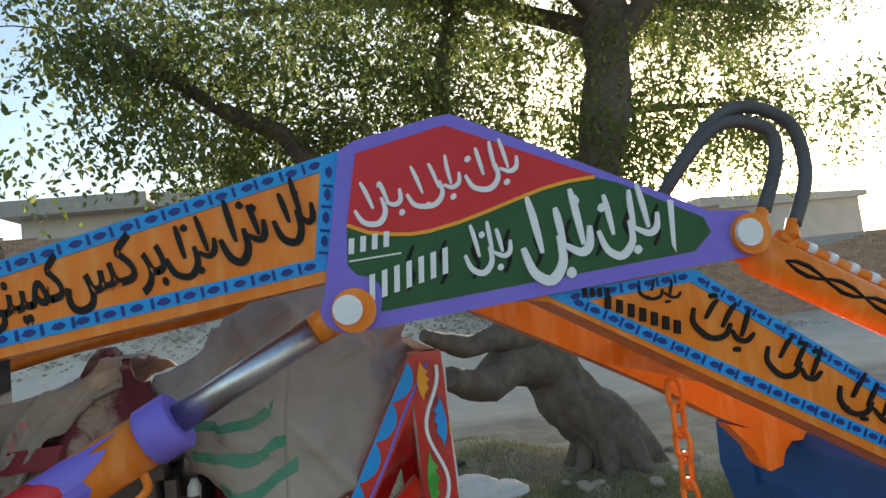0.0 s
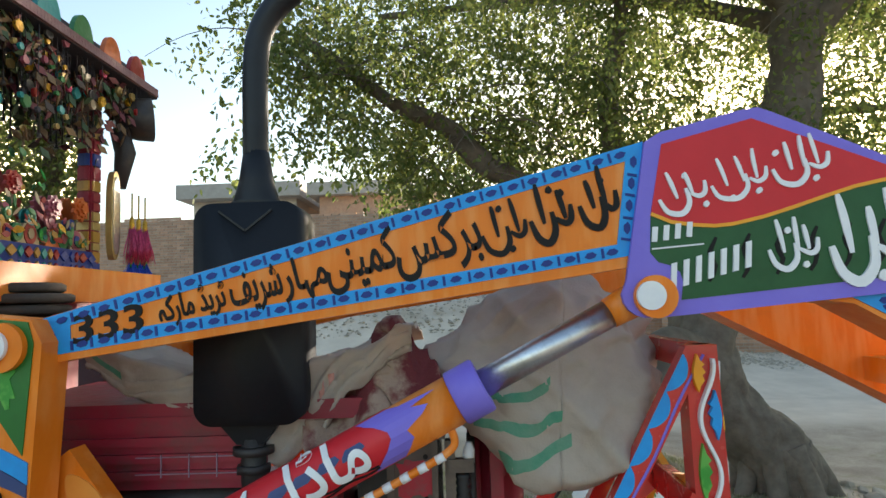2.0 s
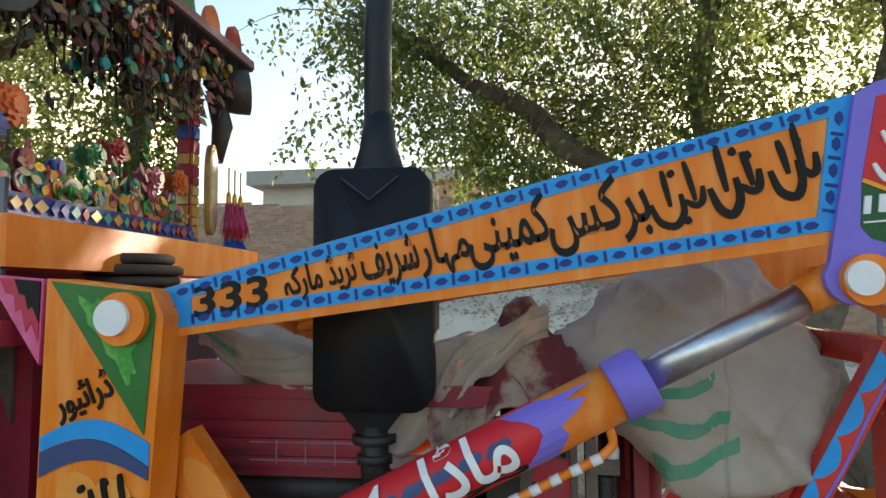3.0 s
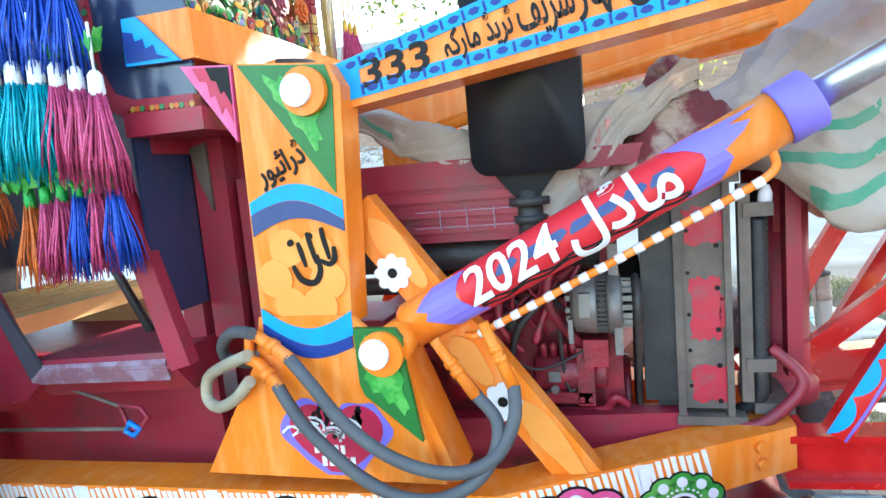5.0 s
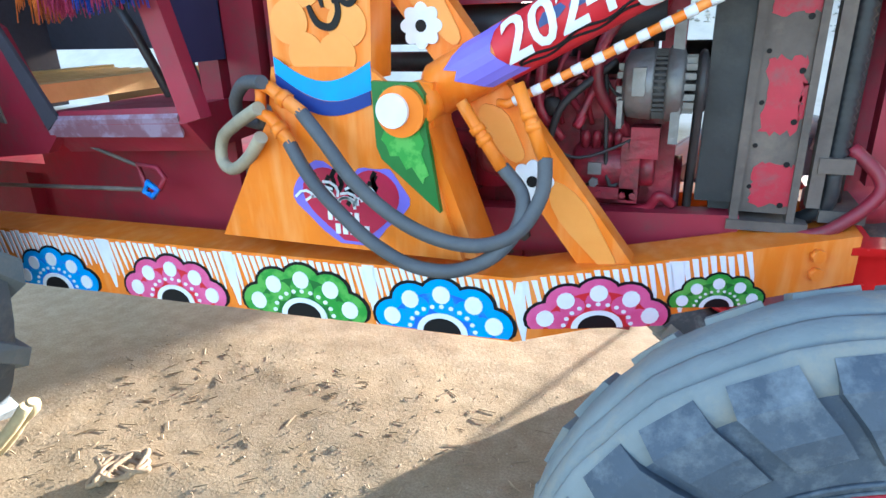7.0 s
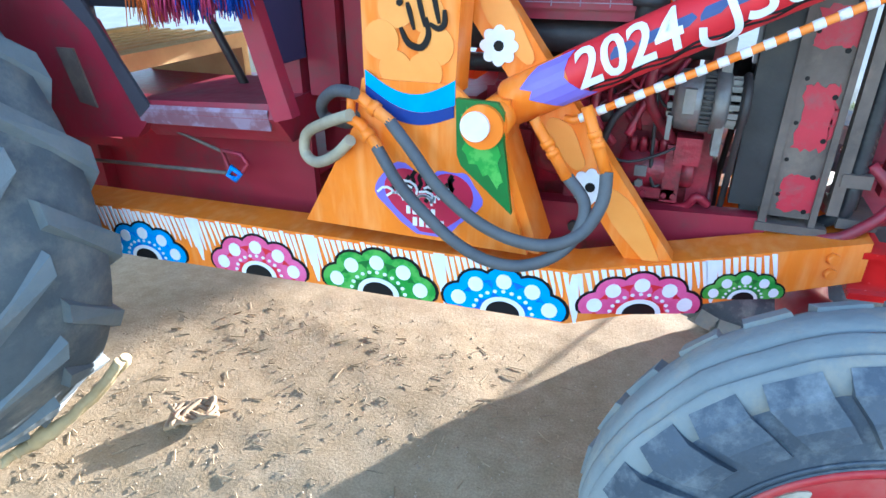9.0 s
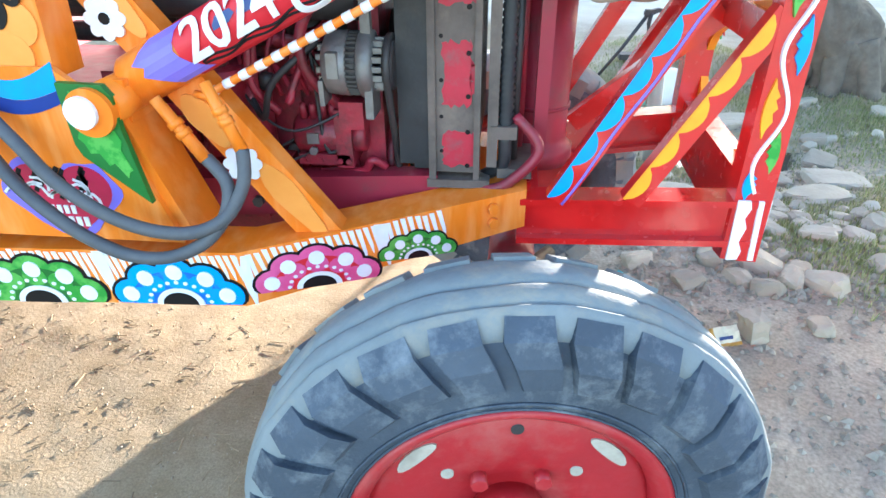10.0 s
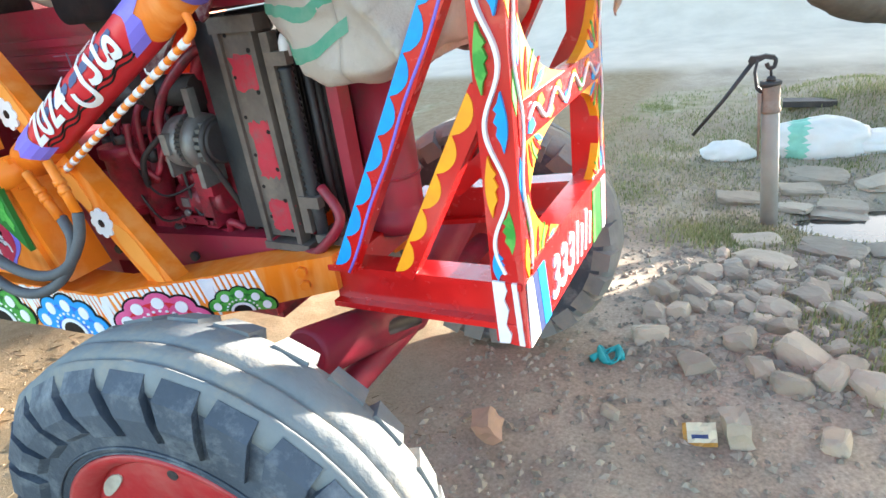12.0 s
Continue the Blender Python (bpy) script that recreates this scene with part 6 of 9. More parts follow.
s.tube([(-0.725, 0.20, 1.165), (-0.725, 0.20, 1.18)], 0.036, 6)
s.tube([(-1.0, 0.31, 1.04), (-0.64, 0.31, 1.04)], 0.035, 12)
s.make("exhaust_elbow", muf, "rusty black exhaust elbow")


# ---- front guard ----
guard = thing("front_guard", "glossy red bull guard painted with flowers and vines", "bull bar", (0.0, 0.4, 0.65))


def gmake(s, name, label="", parent=None):
    o = s.make(name, None, label)
    o.parent = parent or guard
    o.matrix_parent_inverse = Matrix.Translation(-Vector(guard.location)) if not parent else Matrix.Identity(4)
    return o


def gy(x):
    return 0.176 - (x + 0.28) * 0.10


for far in (0, 1):
    f = (lambda y: y) if not far else (lambda y: 2 * YC - y)
    s = shape(GUARD_RED)
    a, b = (-0.285, f(gy(-0.285) + 0.03), 0), (0.165, f(gy(0.165) + 0.03), 0)
    za, zb = (0.648, 0.748), (0.690, 0.786)
    sec = [(-0.03, 0), (0.03, 0), (0.03, 0.013), (0.009, 0.013), (0.009, -0.013), (0.03, -0.013), (0.03, 0), (-0.03, 0), (-0.03, -0.013), (-0.009, -0.013), (-0.009, 0.013), (-0.03, 0.013)]
    foot = (0, 0, 0, 0, 1, 1, 1, 1, 1, 1, 0, 0)
    s.prism([(a[0], a[1] + u, za[f2] + v) for (u, v), f2 in zip(sec, foot)], [(b[0], b[1] + u, zb[f2] + v) for (u, v), f2 in zip(sec, foot)])
    s.bevel(0.002, 1)
    gmake(s, "side_beam", "red channel-section side beam")
    y = f(0.15)
    legs = []
    for nm, p, q, w in (("rear_strut", (-0.215, 0.762), (0.125, 1.375), 0.041), ("middle_strut", (-0.075, 0.765), (0.118, 1.110), 0.039)):
        s = shape(GUARD_RED)
        s.bar((p[0], y + 0.012 * (1 if not far else -1), p[1]), (q[0], y + 0.012 * (1 if not far else -1), q[1]), 0.03, w, (-0.87, 0, 0.49))
        s.bevel(0.003, 1)
        legs.append(gmake(s, nm, "slanting red strut with a scalloped painted edge"))
        if not far:
            P, Q = Vector(p), Vector(q)
            d = (Q - P).normalized()
            nr = Vector((-d.y, d.x))
            L = (Q - P).length
            s = shape(BLUE if nm == "rear_strut" else YELLOW)
            k = 0.0
            while k < L - 0.03:
                e = min(k + 0.076, L)
                base = [P + d * k + nr * (w * 0.48), P + d * e + nr * (w * 0.48)]
                bow = [P + d * (k + (e - k) * (1 - u / 8)) + nr * (w * 0.48 - 0.022 * math.sin(math.pi * (1 - u / 8)) ** 0.7 - 0.003) for u in range(9)]
                s.plate([tuple(base[0]), tuple(base[1])] + [tuple(v) for v in bow], y - 0.0045, y - 0.002)
                k = e
            o = s.pieces("painted_scallop", legs[-1], "scallop of bright paint")[0]
            if nm == "rear_strut":
                s = shape(LAVENDER)
                s.tube([(q2.x, y - 0.0025, q2.y) for q2 in [P + d * (L * u / 20) - nr * (0.013 + 0.002 * math.sin(u)) for u in range(21)]], 0.003, 6)
                o = s.make("painted_line", legs[-1], "thin lavender line")
    s = shape(GUARD_RED)
    s.prism([(0.108, f(0.140), 0.658), (0.172, f(0.132), 0.658), (0.172, f(0.19), 0.658), (0.108, f(0.19), 0.650)], [(0.105, f(0.15), 1.385), (0.165, f(0.15), 1.385), (0.165, f(0.20), 1.385), (0.105, f(0.20), 1.385)])
    s.bevel(0.003, 1)
    post2 = gmake(s, "corner_post", "red corner post with a painted vine")
    if not far:
        s = shape(WHITE)
        pts = [(0.112, 0.786), (0.134, 0.786), (0.138, 0.77), (0.131, 0.75), (0.138, 0.73), (0.131, 0.70), (0.140, 0.68), (0.136, 0.662), (0.116, 0.660)]
        s.plate(pts, 0.132, 0.137)
        s.plate([(0.148, 0.786), (0.157, 0.786), (0.165, 0.662), (0.155, 0.662)], 0.130, 0.136)
        s.pieces("white_tip", post2, "white painted foot of the post")

        def vine_x(z):
            return 0.137 + 0.015 * math.cos(math.tau * (z - 0.95) / 0.20)
        s = shape(WHITE)
        even_strip(s, [(vine_x(0.80 + 0.56 * i / 60), 0.80 + 0.56 * i / 60) for i in range(61)], 0.0058, 0.1350, 0.1475)
        s.make("vine_stem", post2, "white painted vine stem")
        for z0, sgn, m2, L in ((0.815, -1, BLUE, 0.060), (0.878, 1, LEAF_GREEN, 0.080), (0.955, -1, YELLOW, 0.105), (1.060, 1, BLUE, 0.095), (1.155, -1, LEAF_GREEN, 0.105), (1.258, 1, BLUE, 0.090), (1.335, -1, YELLOW, 0.070)):
            s = shape(m2)
            c, W = 0.137 + sgn * 0.0145, 0.021
            back = [(c + sgn * W * 0.40 * math.sin(math.pi * q / 8) * (1.2 - 0.05 * q), z0 - L / 2 + L * q / 8) for q in range(9)]
            teeth = [(c - sgn * W * k, z0 + L * q) for q, k in ((0.34, 0.22), (0.22, 0.60), (0.16, 0.34), (0.02, 0.66), (-0.06, 0.36), (-0.20, 0.52), (-0.34, 0.16))]
            s.plate(back + teeth, 0.1365, 0.1480)
            s.make("painted_leaf", post2, "painted vine leaf")

# cross members on the guard's front
s = shape(GUARD_RED)
s.box((0.140, 0.14, 0.654), (0.172, 0.70, 0.790))
s.bevel(0.004, 1)
front = gmake(s, "front_plate", "red front plate with painted stripes and number")
s = shape(WHITE)
s.prism([(0.1745, 0.140, 0.785), (0.1745, 0.140, 0.655), (0.1745, 0.19, 0.655), (0.1745, 0.165, 0.785)], [(0.171, 0.140, 0.785), (0.171, 0.140, 0.655), (0.171, 0.19, 0.655), (0.171, 0.165, 0.785)])
s.use(SLATE)
s.prism([(0.1745, 0.168, 0.785), (0.1745, 0.193, 0.655), (0.1745, 0.215, 0.655), (0.1745, 0.19, 0.785)], [(0.171, 0.168, 0.785), (0.171, 0.193, 0.655), (0.171, 0.215, 0.655), (0.171, 0.19, 0.785)])
s.use(BLUE)
s.prism([(0.1745, 0.194, 0.785), (0.1745, 0.219, 0.655), (0.1745, 0.255, 0.655), (0.1745, 0.23, 0.785)], [(0.171, 0.194, 0.785), (0.171, 0.219, 0.655), (0.171, 0.255, 0.655), (0.171, 0.23, 0.785)])
s.use(LEAF_GREEN)
s.prism([(0.1745, 0.575, 0.785), (0.1745, 0.575, 0.655), (0.1745, 0.598, 0.655), (0.1745, 0.598, 0.785)], [(0.171, 0.575, 0.785), (0.171, 0.575, 0.655), (0.171, 0.598, 0.655), (0.171, 0.598, 0.785)])
s.use(WHITE)
s.prism([(0.1745, 0.652, 0.785), (0.1745, 0.662, 0.655), (0.1745, 0.688, 0.655), (0.1745, 0.688, 0.785)], [(0.171, 0.652, 0.785), (0.171, 0.662, 0.655), (0.171, 0.688, 0.655), (0.171, 0.688, 0.785)])
s.use(DARK_GREEN)
s.prism([(0.1745, 0.60, 0.785), (0.1745, 0.60, 0.655), (0.1745, 0.65, 0.655), (0.1745, 0.64, 0.785)], [(0.171, 0.60, 0.785), (0.171, 0.60, 0.655), (0.171, 0.65, 0.655), (0.171, 0.64, 0.785)])
s.pieces("painted_stripe", front, "")
lettering("333", 0.10, WHITE, "painted_number", front, "white painted number 333", pose(0.1735, 0.345, 0.718, 90, 0, 90), shear=0.15, fill=(0.150, 0.088))
s = shape(WHITE)
for k in range(4):
    s.prism([(0.1745, 0.435 + k * 0.034, 0.672), (0.1745, 0.445 + k * 0.034, 0.672), (0.1745, 0.455 + k * 0.034, 0.765 - 0.02 * (k % 2)), (0.1745, 0.443 + k * 0.034, 0.765 - 0.02 * (k % 2))],
            [(0.171, 0.435 + k * 0.034, 0.672), (0.171, 0.445 + k * 0.034, 0.672), (0.171, 0.455 + k * 0.034, 0.765 - 0.02 * (k % 2)), (0.171, 0.443 + k * 0.034, 0.765 - 0.02 * (k % 2))])
s.pieces("painted_bar", front, "white brush bar")
for p, q, w, h in (((0.145, 0.17, 1.36), (0.145, 0.67, 1.36), 0.03, 0.05), ((0.150, 0.165, 0.80), (0.150, 0.68, 0.80), 0.05, 0.02), ((0.155, 0.16, 1.05), (0.155, 0.68, 1.05), 0.03, 0.065)):
    s = shape(GUARD_RED)
    s.bar(p, q, w, h)
    s.bevel(0.003, 1)
    bars = gmake(s, "cross_bar", "glossy red cross bar")
def front_x(z):
    """The front face of the guard, which leans back towards its top."""
    return 0.1745 - 0.0095 * (z - 0.65)


def front_patch(pts, m, parent, name, label="", lift=0.0):
    s = shape(m)
    s.prism([(front_x(z) + lift, y, z) for y, z in pts], [(front_x(z) - 0.004, y, z) for y, z in pts])
    return s.make(name, parent, label)


def front_leaf(y, z, L, w, turn, m, parent, lift=0.001):
    c, sn = math.cos(turn), math.sin(turn)
    out = [(0, -0.5), (0.35, -0.2), (0.22, -0.08), (0.42, 0.05), (0.2, 0.16), (0.24, 0.26), (0, 0.5), (-0.3, 0.2), (-0.36, -0.12)]
    front_patch([(y + (u * w * c - v * L * sn), z + (u * w * sn + v * L * c)) for u, v in out], m, parent, "painted_leaf", "painted leaf", lift)


for (yc3, zc, sy, sz, ry3, rz3) in ((0.190, 0.788, 1, 1, 0.250, 0.120), (0.655, 0.788, -1, 1, 0.150, 0.100), (0.190, 1.020, 1, -1, 0.170, 0.090), (0.655, 1.020, -1, -1, 0.150, 0.100), (0.190, 1.081, 1, 1, 0.230, 0.130), (0.655, 1.081, -1, 1, 0.180, 0.120)):
    pts = [(yc3, zc)]
    for q in range(11):
        u, v = 1 - q / 10, q / 10
        sag = 0.17 * math.sin(math.pi * q / 10)
        pts.append((yc3 + sy * ry3 * (u - sag * 0.9), zc + sz * rz3 * (v - sag * 0.9)))
    s = shape(YELLOW)
    s.prism([(front_x(z) - 0.002, y, z) for y, z in pts], [(front_x(z) - 0.020, y, z) for y, z in pts])
    gs = gmake(s, "corner_gusset", "amber painted curved corner gusset")
    for k in range(4):
        q = (k + 0.7) * math.pi / 10
        yy, zz = yc3 + sy * ry3 * 0.36 * math.sin(q), zc + sz * rz3 * 0.36 * math.cos(q)
        front_leaf(yy, zz, rz3 * 0.5, rz3 * 0.16, -q * sy * sz, (GUARD_RED, LEAF_GREEN, GUARD_RED, BLUE)[k], gs, -0.0005)
pts = [(0.20 + 0.45 * i / 44, 1.05 + 0.017 * math.sin(i * 0.57)) for i in range(45)]
s = shape(WHITE)
s.tube([(0.1725, y, z) for y, z in pts], 0.0035, 6)
s.make("painted_vine", bars, "white painted vine on the cross bar")
for k in range(9):
    y = 0.215 + 0.05 * k
    s = shape((BLUE, YELLOW, LEAF_GREEN, YELLOW)[k % 4])
    z = 1.05 + (0.014 if k % 2 else -0.014)
    q = [(y - 0.020, z - 0.008), (y - 0.004, z - 0.013), (y + 0.018, z - 0.003), (y + 0.006, z + 0.012), (y - 0.012, z + 0.009)]
    s.prism([(0.1718, u, v) for u, v in q], [(0.168, u, v) for u, v in q])
    s.make("painted_leaf", bars, "painted leaf")
# leaves and a white stem up the posts' front faces
for y0, n0 in ((0.166, 0), (0.674, 2)):
    s = shape(WHITE)
    s.tube([(front_x(0.80 + 0.0135 * i) + 0.0005, y0 + 0.010 * math.sin(i * 0.42 + n0), 0.80 + 0.0135 * i) for i in range(42)], 0.0028, 6)
    gmake(s, "vine_stem", "white painted vine stem")
    for k in range(8):
        z = 0.825 + 0.07 * k
        s = shape((YELLOW, LEAF_GREEN, BLUE, YELLOW, LEAF_GREEN, BLUE)[(k + n0) % 6])
        yy = y0 + (0.011 if k % 2 else -0.011)
        q = [(yy, z - 0.038), (yy + 0.010, z - 0.008), (yy + 0.006, z + 0.002), (yy + 0.011, z + 0.012), (yy + 0.002, z + 0.036), (yy - 0.009, z + 0.006), (yy - 0.010, z - 0.012)]
        s.prism([(front_x(v) - 0.0008 - 0.0001 * k, u, v) for u, v in q], [(front_x(v) - 0.004, u, v) for u, v in q])
        gmake(s, "painted_leaf", "painted vine leaf")

for p, q, w, h in (((-0.16, 0.55, 0.78), (0.145, 0.55, 1.04), 0.03, 0.045), ((-0.27, 0.22, 0.72), (-0.27, 0.64, 0.72), 0.05, 0.06)):
    s = shape(GUARD_RED)
    s.bar(p, q, w, h)
    s.bevel(0.003, 1)
    gmake(s, "inner_strut", "red inner strut")


# ---- ground ----
def smooth(a, b, v):
    t = min(max((v - a) / (b - a), 0.0), 1.0)
    return t * t * (3 - 2 * t)


def gz(x, y):
    """The height of the ground."""
    z = -0.20 * smooth(1.2, 2.9, y)
    z += 0.035 * math.exp(-((x + 1.35) / 0.8) ** 2 - ((y - 0.55) / 0.6) ** 2)
    z -= 0.13 * math.exp(-((x - 1.15 - 0.5 * (y - 2.9)) / 0.40) ** 2 - ((y - 2.85) / 0.24) ** 2)
    z += 0.12 * math.exp(-((x - 2.2) / 0.9) ** 2 - ((y - 4.1) / 0.7) ** 2)
    z += 2.0 * smooth(9.0, 15.0, y) * smooth(7.0, -1.0, x) + 0.25 * smooth(9, 16, y)
    z += 0.24 * smooth(4.25, 4.65, y) * smooth(6.6, 4.9, y) * math.exp(-((x - 1.15) / 0.65) ** 2)
    near = 1 - smooth(4, 12, math.hypot(x, y))
    z += near * (0.018 * noise.noise(Vector((x * 2.2, y * 2.2, 0.3))) + 0.005 * noise.noise(Vector((x * 9, y * 9, 1.7))) + 0.002 * noise.noise(Vector((x * 24, y * 24, 5.1))))
    far = smooth(6, 14, math.hypot(x, y))
    z += far * 0.12 * noise.noise(Vector((x * 0.5, y * 0.5, 2.0)))
    return z


def axis(lo, hi, step):
    core = list(np.arange(lo, hi + step / 2, step))
    out, d, v = [], step, hi
    while v < 400:
        d *= 1.25
        v += d
        out.append(v)
    neg, d, v = [], step, lo
    while v > -400:
        d *= 1.25
        v -= d
        neg.append(v)
    return neg[::-1] + core + out


gx, gyy = axis(-3.2, 3.2, 0.035), axis(-1.6, 4.6, 0.035)
verts = [(x, y, gz(x, y)) for y in gyy for x in gx]
nx = len(gx)
faces = [(j * nx + i, j * nx + i + 1, (j + 1) * nx + i + 1, (j + 1) * nx + i) for j in range(len(gyy) - 1) for i in range(nx - 1)]
me = bpy.data.meshes.new("ground")
me.from_pydata(verts, [], faces)
me.polygons.foreach_set("use_smooth", [True] * len(me.polygons))
me.materials.append(EARTH)
tagged(new("ground", me), "bare dusty earth, sandy beside the tractor", "ground", kind="structure")

WP = [(0.62, 2.74), (0.70, 2.62), (0.83, 2.53), (1.02, 2.55), (1.22, 2.58), (1.36, 2.66), (1.46, 2.90), (1.66, 3.25), (1.72, 3.42), (1.55, 3.36), (1.38, 3.20), (1.25, 3.10), (1.06, 3.06), (0.95, 2.96), (0.78, 2.90), (0.68, 2.84)]
wp = [(p.x, p.y) for p in spline([(x, y, 0) for x, y in WP + WP[:1]], 4)[:-1]]
s = shape(WATER)
s.prism([(x, y, -0.242) for x, y in wp], [(x, y, -0.40) for x, y in wp])
tagged(s.make("puddle"), "still puddle mirroring the bright sky", "water", kind="structure")

# ---- tree ----
rt = random.Random(21)
BASE = Vector((2.2, 4.15, gz(2.2, 4.15) - 0.12))
tree = thing("tree", "large old shade tree with leaning furrowed trunk and drooping crown", "tree", BASE)


def limb(s, pts, r, seg=12, lumpy=0.12, n=6):
    pts = spline(pts, n)
    m = len(pts)
    rs = [r[0] + (r[1] - r[0]) * (i / (m - 1)) ** 0.8 for i in range(m)]
    start = len(s.bm.verts)
    s.tube(pts, rs, seg)
    s.bm.verts.ensure_lookup_table()
    for v in s.bm.verts[start:]:
        k = noise.noise(v.co * 2.3) * lumpy + noise.noise(v.co * 7.0) * lumpy * 0.35 - 0.05 * (1 - abs(noise.noise(Vector((v.co.x * 9, v.co.y * 9, v.co.z * 1.6))))) ** 5
        c = min(pts, key=lambda p: (p - v.co).length_squared)
        v.co += (v.co - c) * k * 2.2
    return pts


s = shape(BARK)
trunk = limb(s, [BASE, BASE + Vector((-0.08, 0.0, 0.35)), BASE + Vector((-0.40, 0.02, 0.85)), BASE + Vector((-0.52, 0.05, 1.35)), BASE + Vector((-0.24, 0.08, 2.0)), BASE + Vector((0.16, 0.1, 2.55)), BASE + Vector((0.36, 0.1, 3.05)), BASE + Vector((0.54, 0.12, 4.2)), BASE + Vector((0.64, 0.2, 5.3))], (0.33, 0.20), 72, 0.13, 12)
for k in range(8):
    a = k * math.tau / 8 + 0.3
    limb(s, [BASE + Vector((0.18 * math.cos(a) - 0.05, 0.18 * math.sin(a), 0.45)), BASE + Vector((0.34 * math.cos(a), 0.31 * math.sin(a), 0.14)), BASE + Vector((0.50 * math.cos(a), 0.46 * math.sin(a), -0.08))], (0.12, 0.06), 10)
ob = s.make("trunk")
under(tree, ob)
tips = []


def bough(p, ends, r, leafy=True):
    s = shape(BARK)
    pts = limb(s, [p] + [Vector(e) for e in ends], r, 14, 0.12, 5)
    if leafy:
        tips.extend(pts[len(pts) // 3:])
    under(tree, s.make("bough", None, "grey-brown bough"))
    return pts


# a gnarled double limb low on the trunk
bough(BASE + Vector((-0.45, 0.0, 0.98)), [(1.32, 3.85, 0.90), (1.00, 3.45, 0.815), (0.77, 3.20, 0.873), (0.65, 3.05, 0.955)], (0.24, 0.08), False)
bough(BASE + Vector((-0.55, 0.0, 1.25)), [(1.16, 3.60, 1.13), (0.88, 3.40, 1.10), (0.67, 3.25, 1.17), (0.52, 3.15, 1.24)], (0.15, 0.045), False)
b1 = bough(BASE + Vector((-0.50, 0.08, 1.6)), [(1.2, 4.4, 2.1), (0.45, 4.25, 2.40), (-0.10, 4.2, 2.70), (-0.36, 4.2, 3.00), (-0.80, 4.15, 3.20), (-1.02, 4.1, 3.36), (-1.6, 3.9, 3.75)], (0.14, 0.05))
b8 = bough(BASE + Vector((-0.45, 0.08, 1.75)), [(1.25, 4.5, 2.5), (1.08, 4.45, 3.2), (1.25, 4.4, 4.3), (0.9, 4.2, 5.2)], (0.13, 0.06))
b2 = bough(BASE + Vector((0.52, 0.12, 4.1)), [(1.8, 3.9, 4.6), (0.6, 3.4, 4.9), (-1.0, 3.0, 5.1)], (0.13, 0.04))
b3 = bough(BASE + Vector((0.45, 0.12, 3.7)), [(3.3, 3.8, 4.3), (4.0, 3.5, 4.6), (4.8, 3.2, 4.8)], (0.13, 0.04))
b4 = bough(BASE + Vector((0.56, 0.2, 4.5)), [(2.6, 3.4, 5.3), (2.2, 2.4, 5.7), (1.6, 1.6, 5.8)], (0.11, 0.04))
b5 = bough(BASE + Vector((0.5, 0.15, 4.0)), [(1.6, 5.2, 4.6), (0.4, 6.0, 5.0), (-1.2, 6.2, 5.0)], (0.11, 0.04))
b6 = bough(BASE + Vector((0.5, 0.2, 4.2)), [(3.5, 5.2, 4.7), (4.6, 5.8, 4.8), (5.8, 6.0, 4.8)], (0.11, 0.04))
b7 = bough(BASE + Vector((0.2, 0.1, 2.7)), [(2.9, 4.9, 3.1), (3.6, 5.2, 3.3), (4.8, 5.2, 3.3)], (0.08, 0.03))


def leaf_cloud(name, centres, n_each, spread, size, seed, label):
    """Drooping sprigs of small leaves round the given middles, as one mesh."""
    r = np.random.RandomState(seed)
    vs, fs = [], []
    for c, amount, sp in centres:
        sprigs = max(1, int(amount / 6.5))
        for _ in range(sprigs):
            d = r.normal(size=3)
            d /= np.linalg.norm(d)
            p = np.array(c) + d * sp * (r.uniform(0.15, 1.0) ** 0.6) * np.array([1, 1, 0.75])
            sway = r.normal(size=3) * 0.4
            way = np.array([sway[0], sway[1], -0.55 + 0.4 * r.normal()])
            way /= np.linalg.norm(way)
            for k in range(9):
                q = p + way * 0.045 * k + r.normal(size=3) * 0.02
                a = r.normal(size=3) + way * 0.8 + np.array([0, 0, -0.6])
                a /= np.linalg.norm(a)
                b = np.cross(a, r.normal(size=3))
                b /= np.linalg.norm(b)
                L = size * r.uniform(0.7, 1.35)
                W = L * r.uniform(0.22, 0.34)
                i = len(vs)
                vs += [tuple(q), tuple(q + a * L * 0.28 + b * W * 0.9), tuple(q + a * L * 0.62 + b * W * 0.85), tuple(q + a * L), tuple(q + a * L * 0.62 - b * W * 0.85), tuple(q + a * L * 0.28 - b * W * 0.9)]
                fs.append((i, i + 1, i + 2, i + 3, i + 4, i + 5))
    me = bpy.data.meshes.new(name)
    me.from_pydata(vs, [], fs)
    me.materials.append(LEAF)
    ob = new(name, me)
    ob["kind"] = "stuff"
    under(tree, ob)
    return tagged(ob, label)


centres = []
spray = shape(BARK)
for _ in range(430):
    o = rt.choice(tips) + Vector((rt.gauss(0, 0.30), rt.gauss(0, 0.28), rt.gauss(0.05, 0.22)))
    a, L = rt.uniform(0, math.tau), rt.uniform(0.55, 1.15)
    d = Vector((math.cos(a), math.sin(a), rt.uniform(-0.15, 0.45)))
    path = [o + d * (L * q / 7) + Vector((0, 0, -0.62 * L * (q / 7) ** 2)) for q in range(8)]
    if min(p.z for p in path) < 1.9 + 0.25 * max(0, 0.6 - path[-1].x):
        continue
    spray.tube(path, [0.008 - 0.0008 * q for q in range(8)], 4)
    for q in range(1, 8):
        centres.append((tuple(path[q]), rt.randint(13, 24), rt.uniform(0.08, 0.16)))
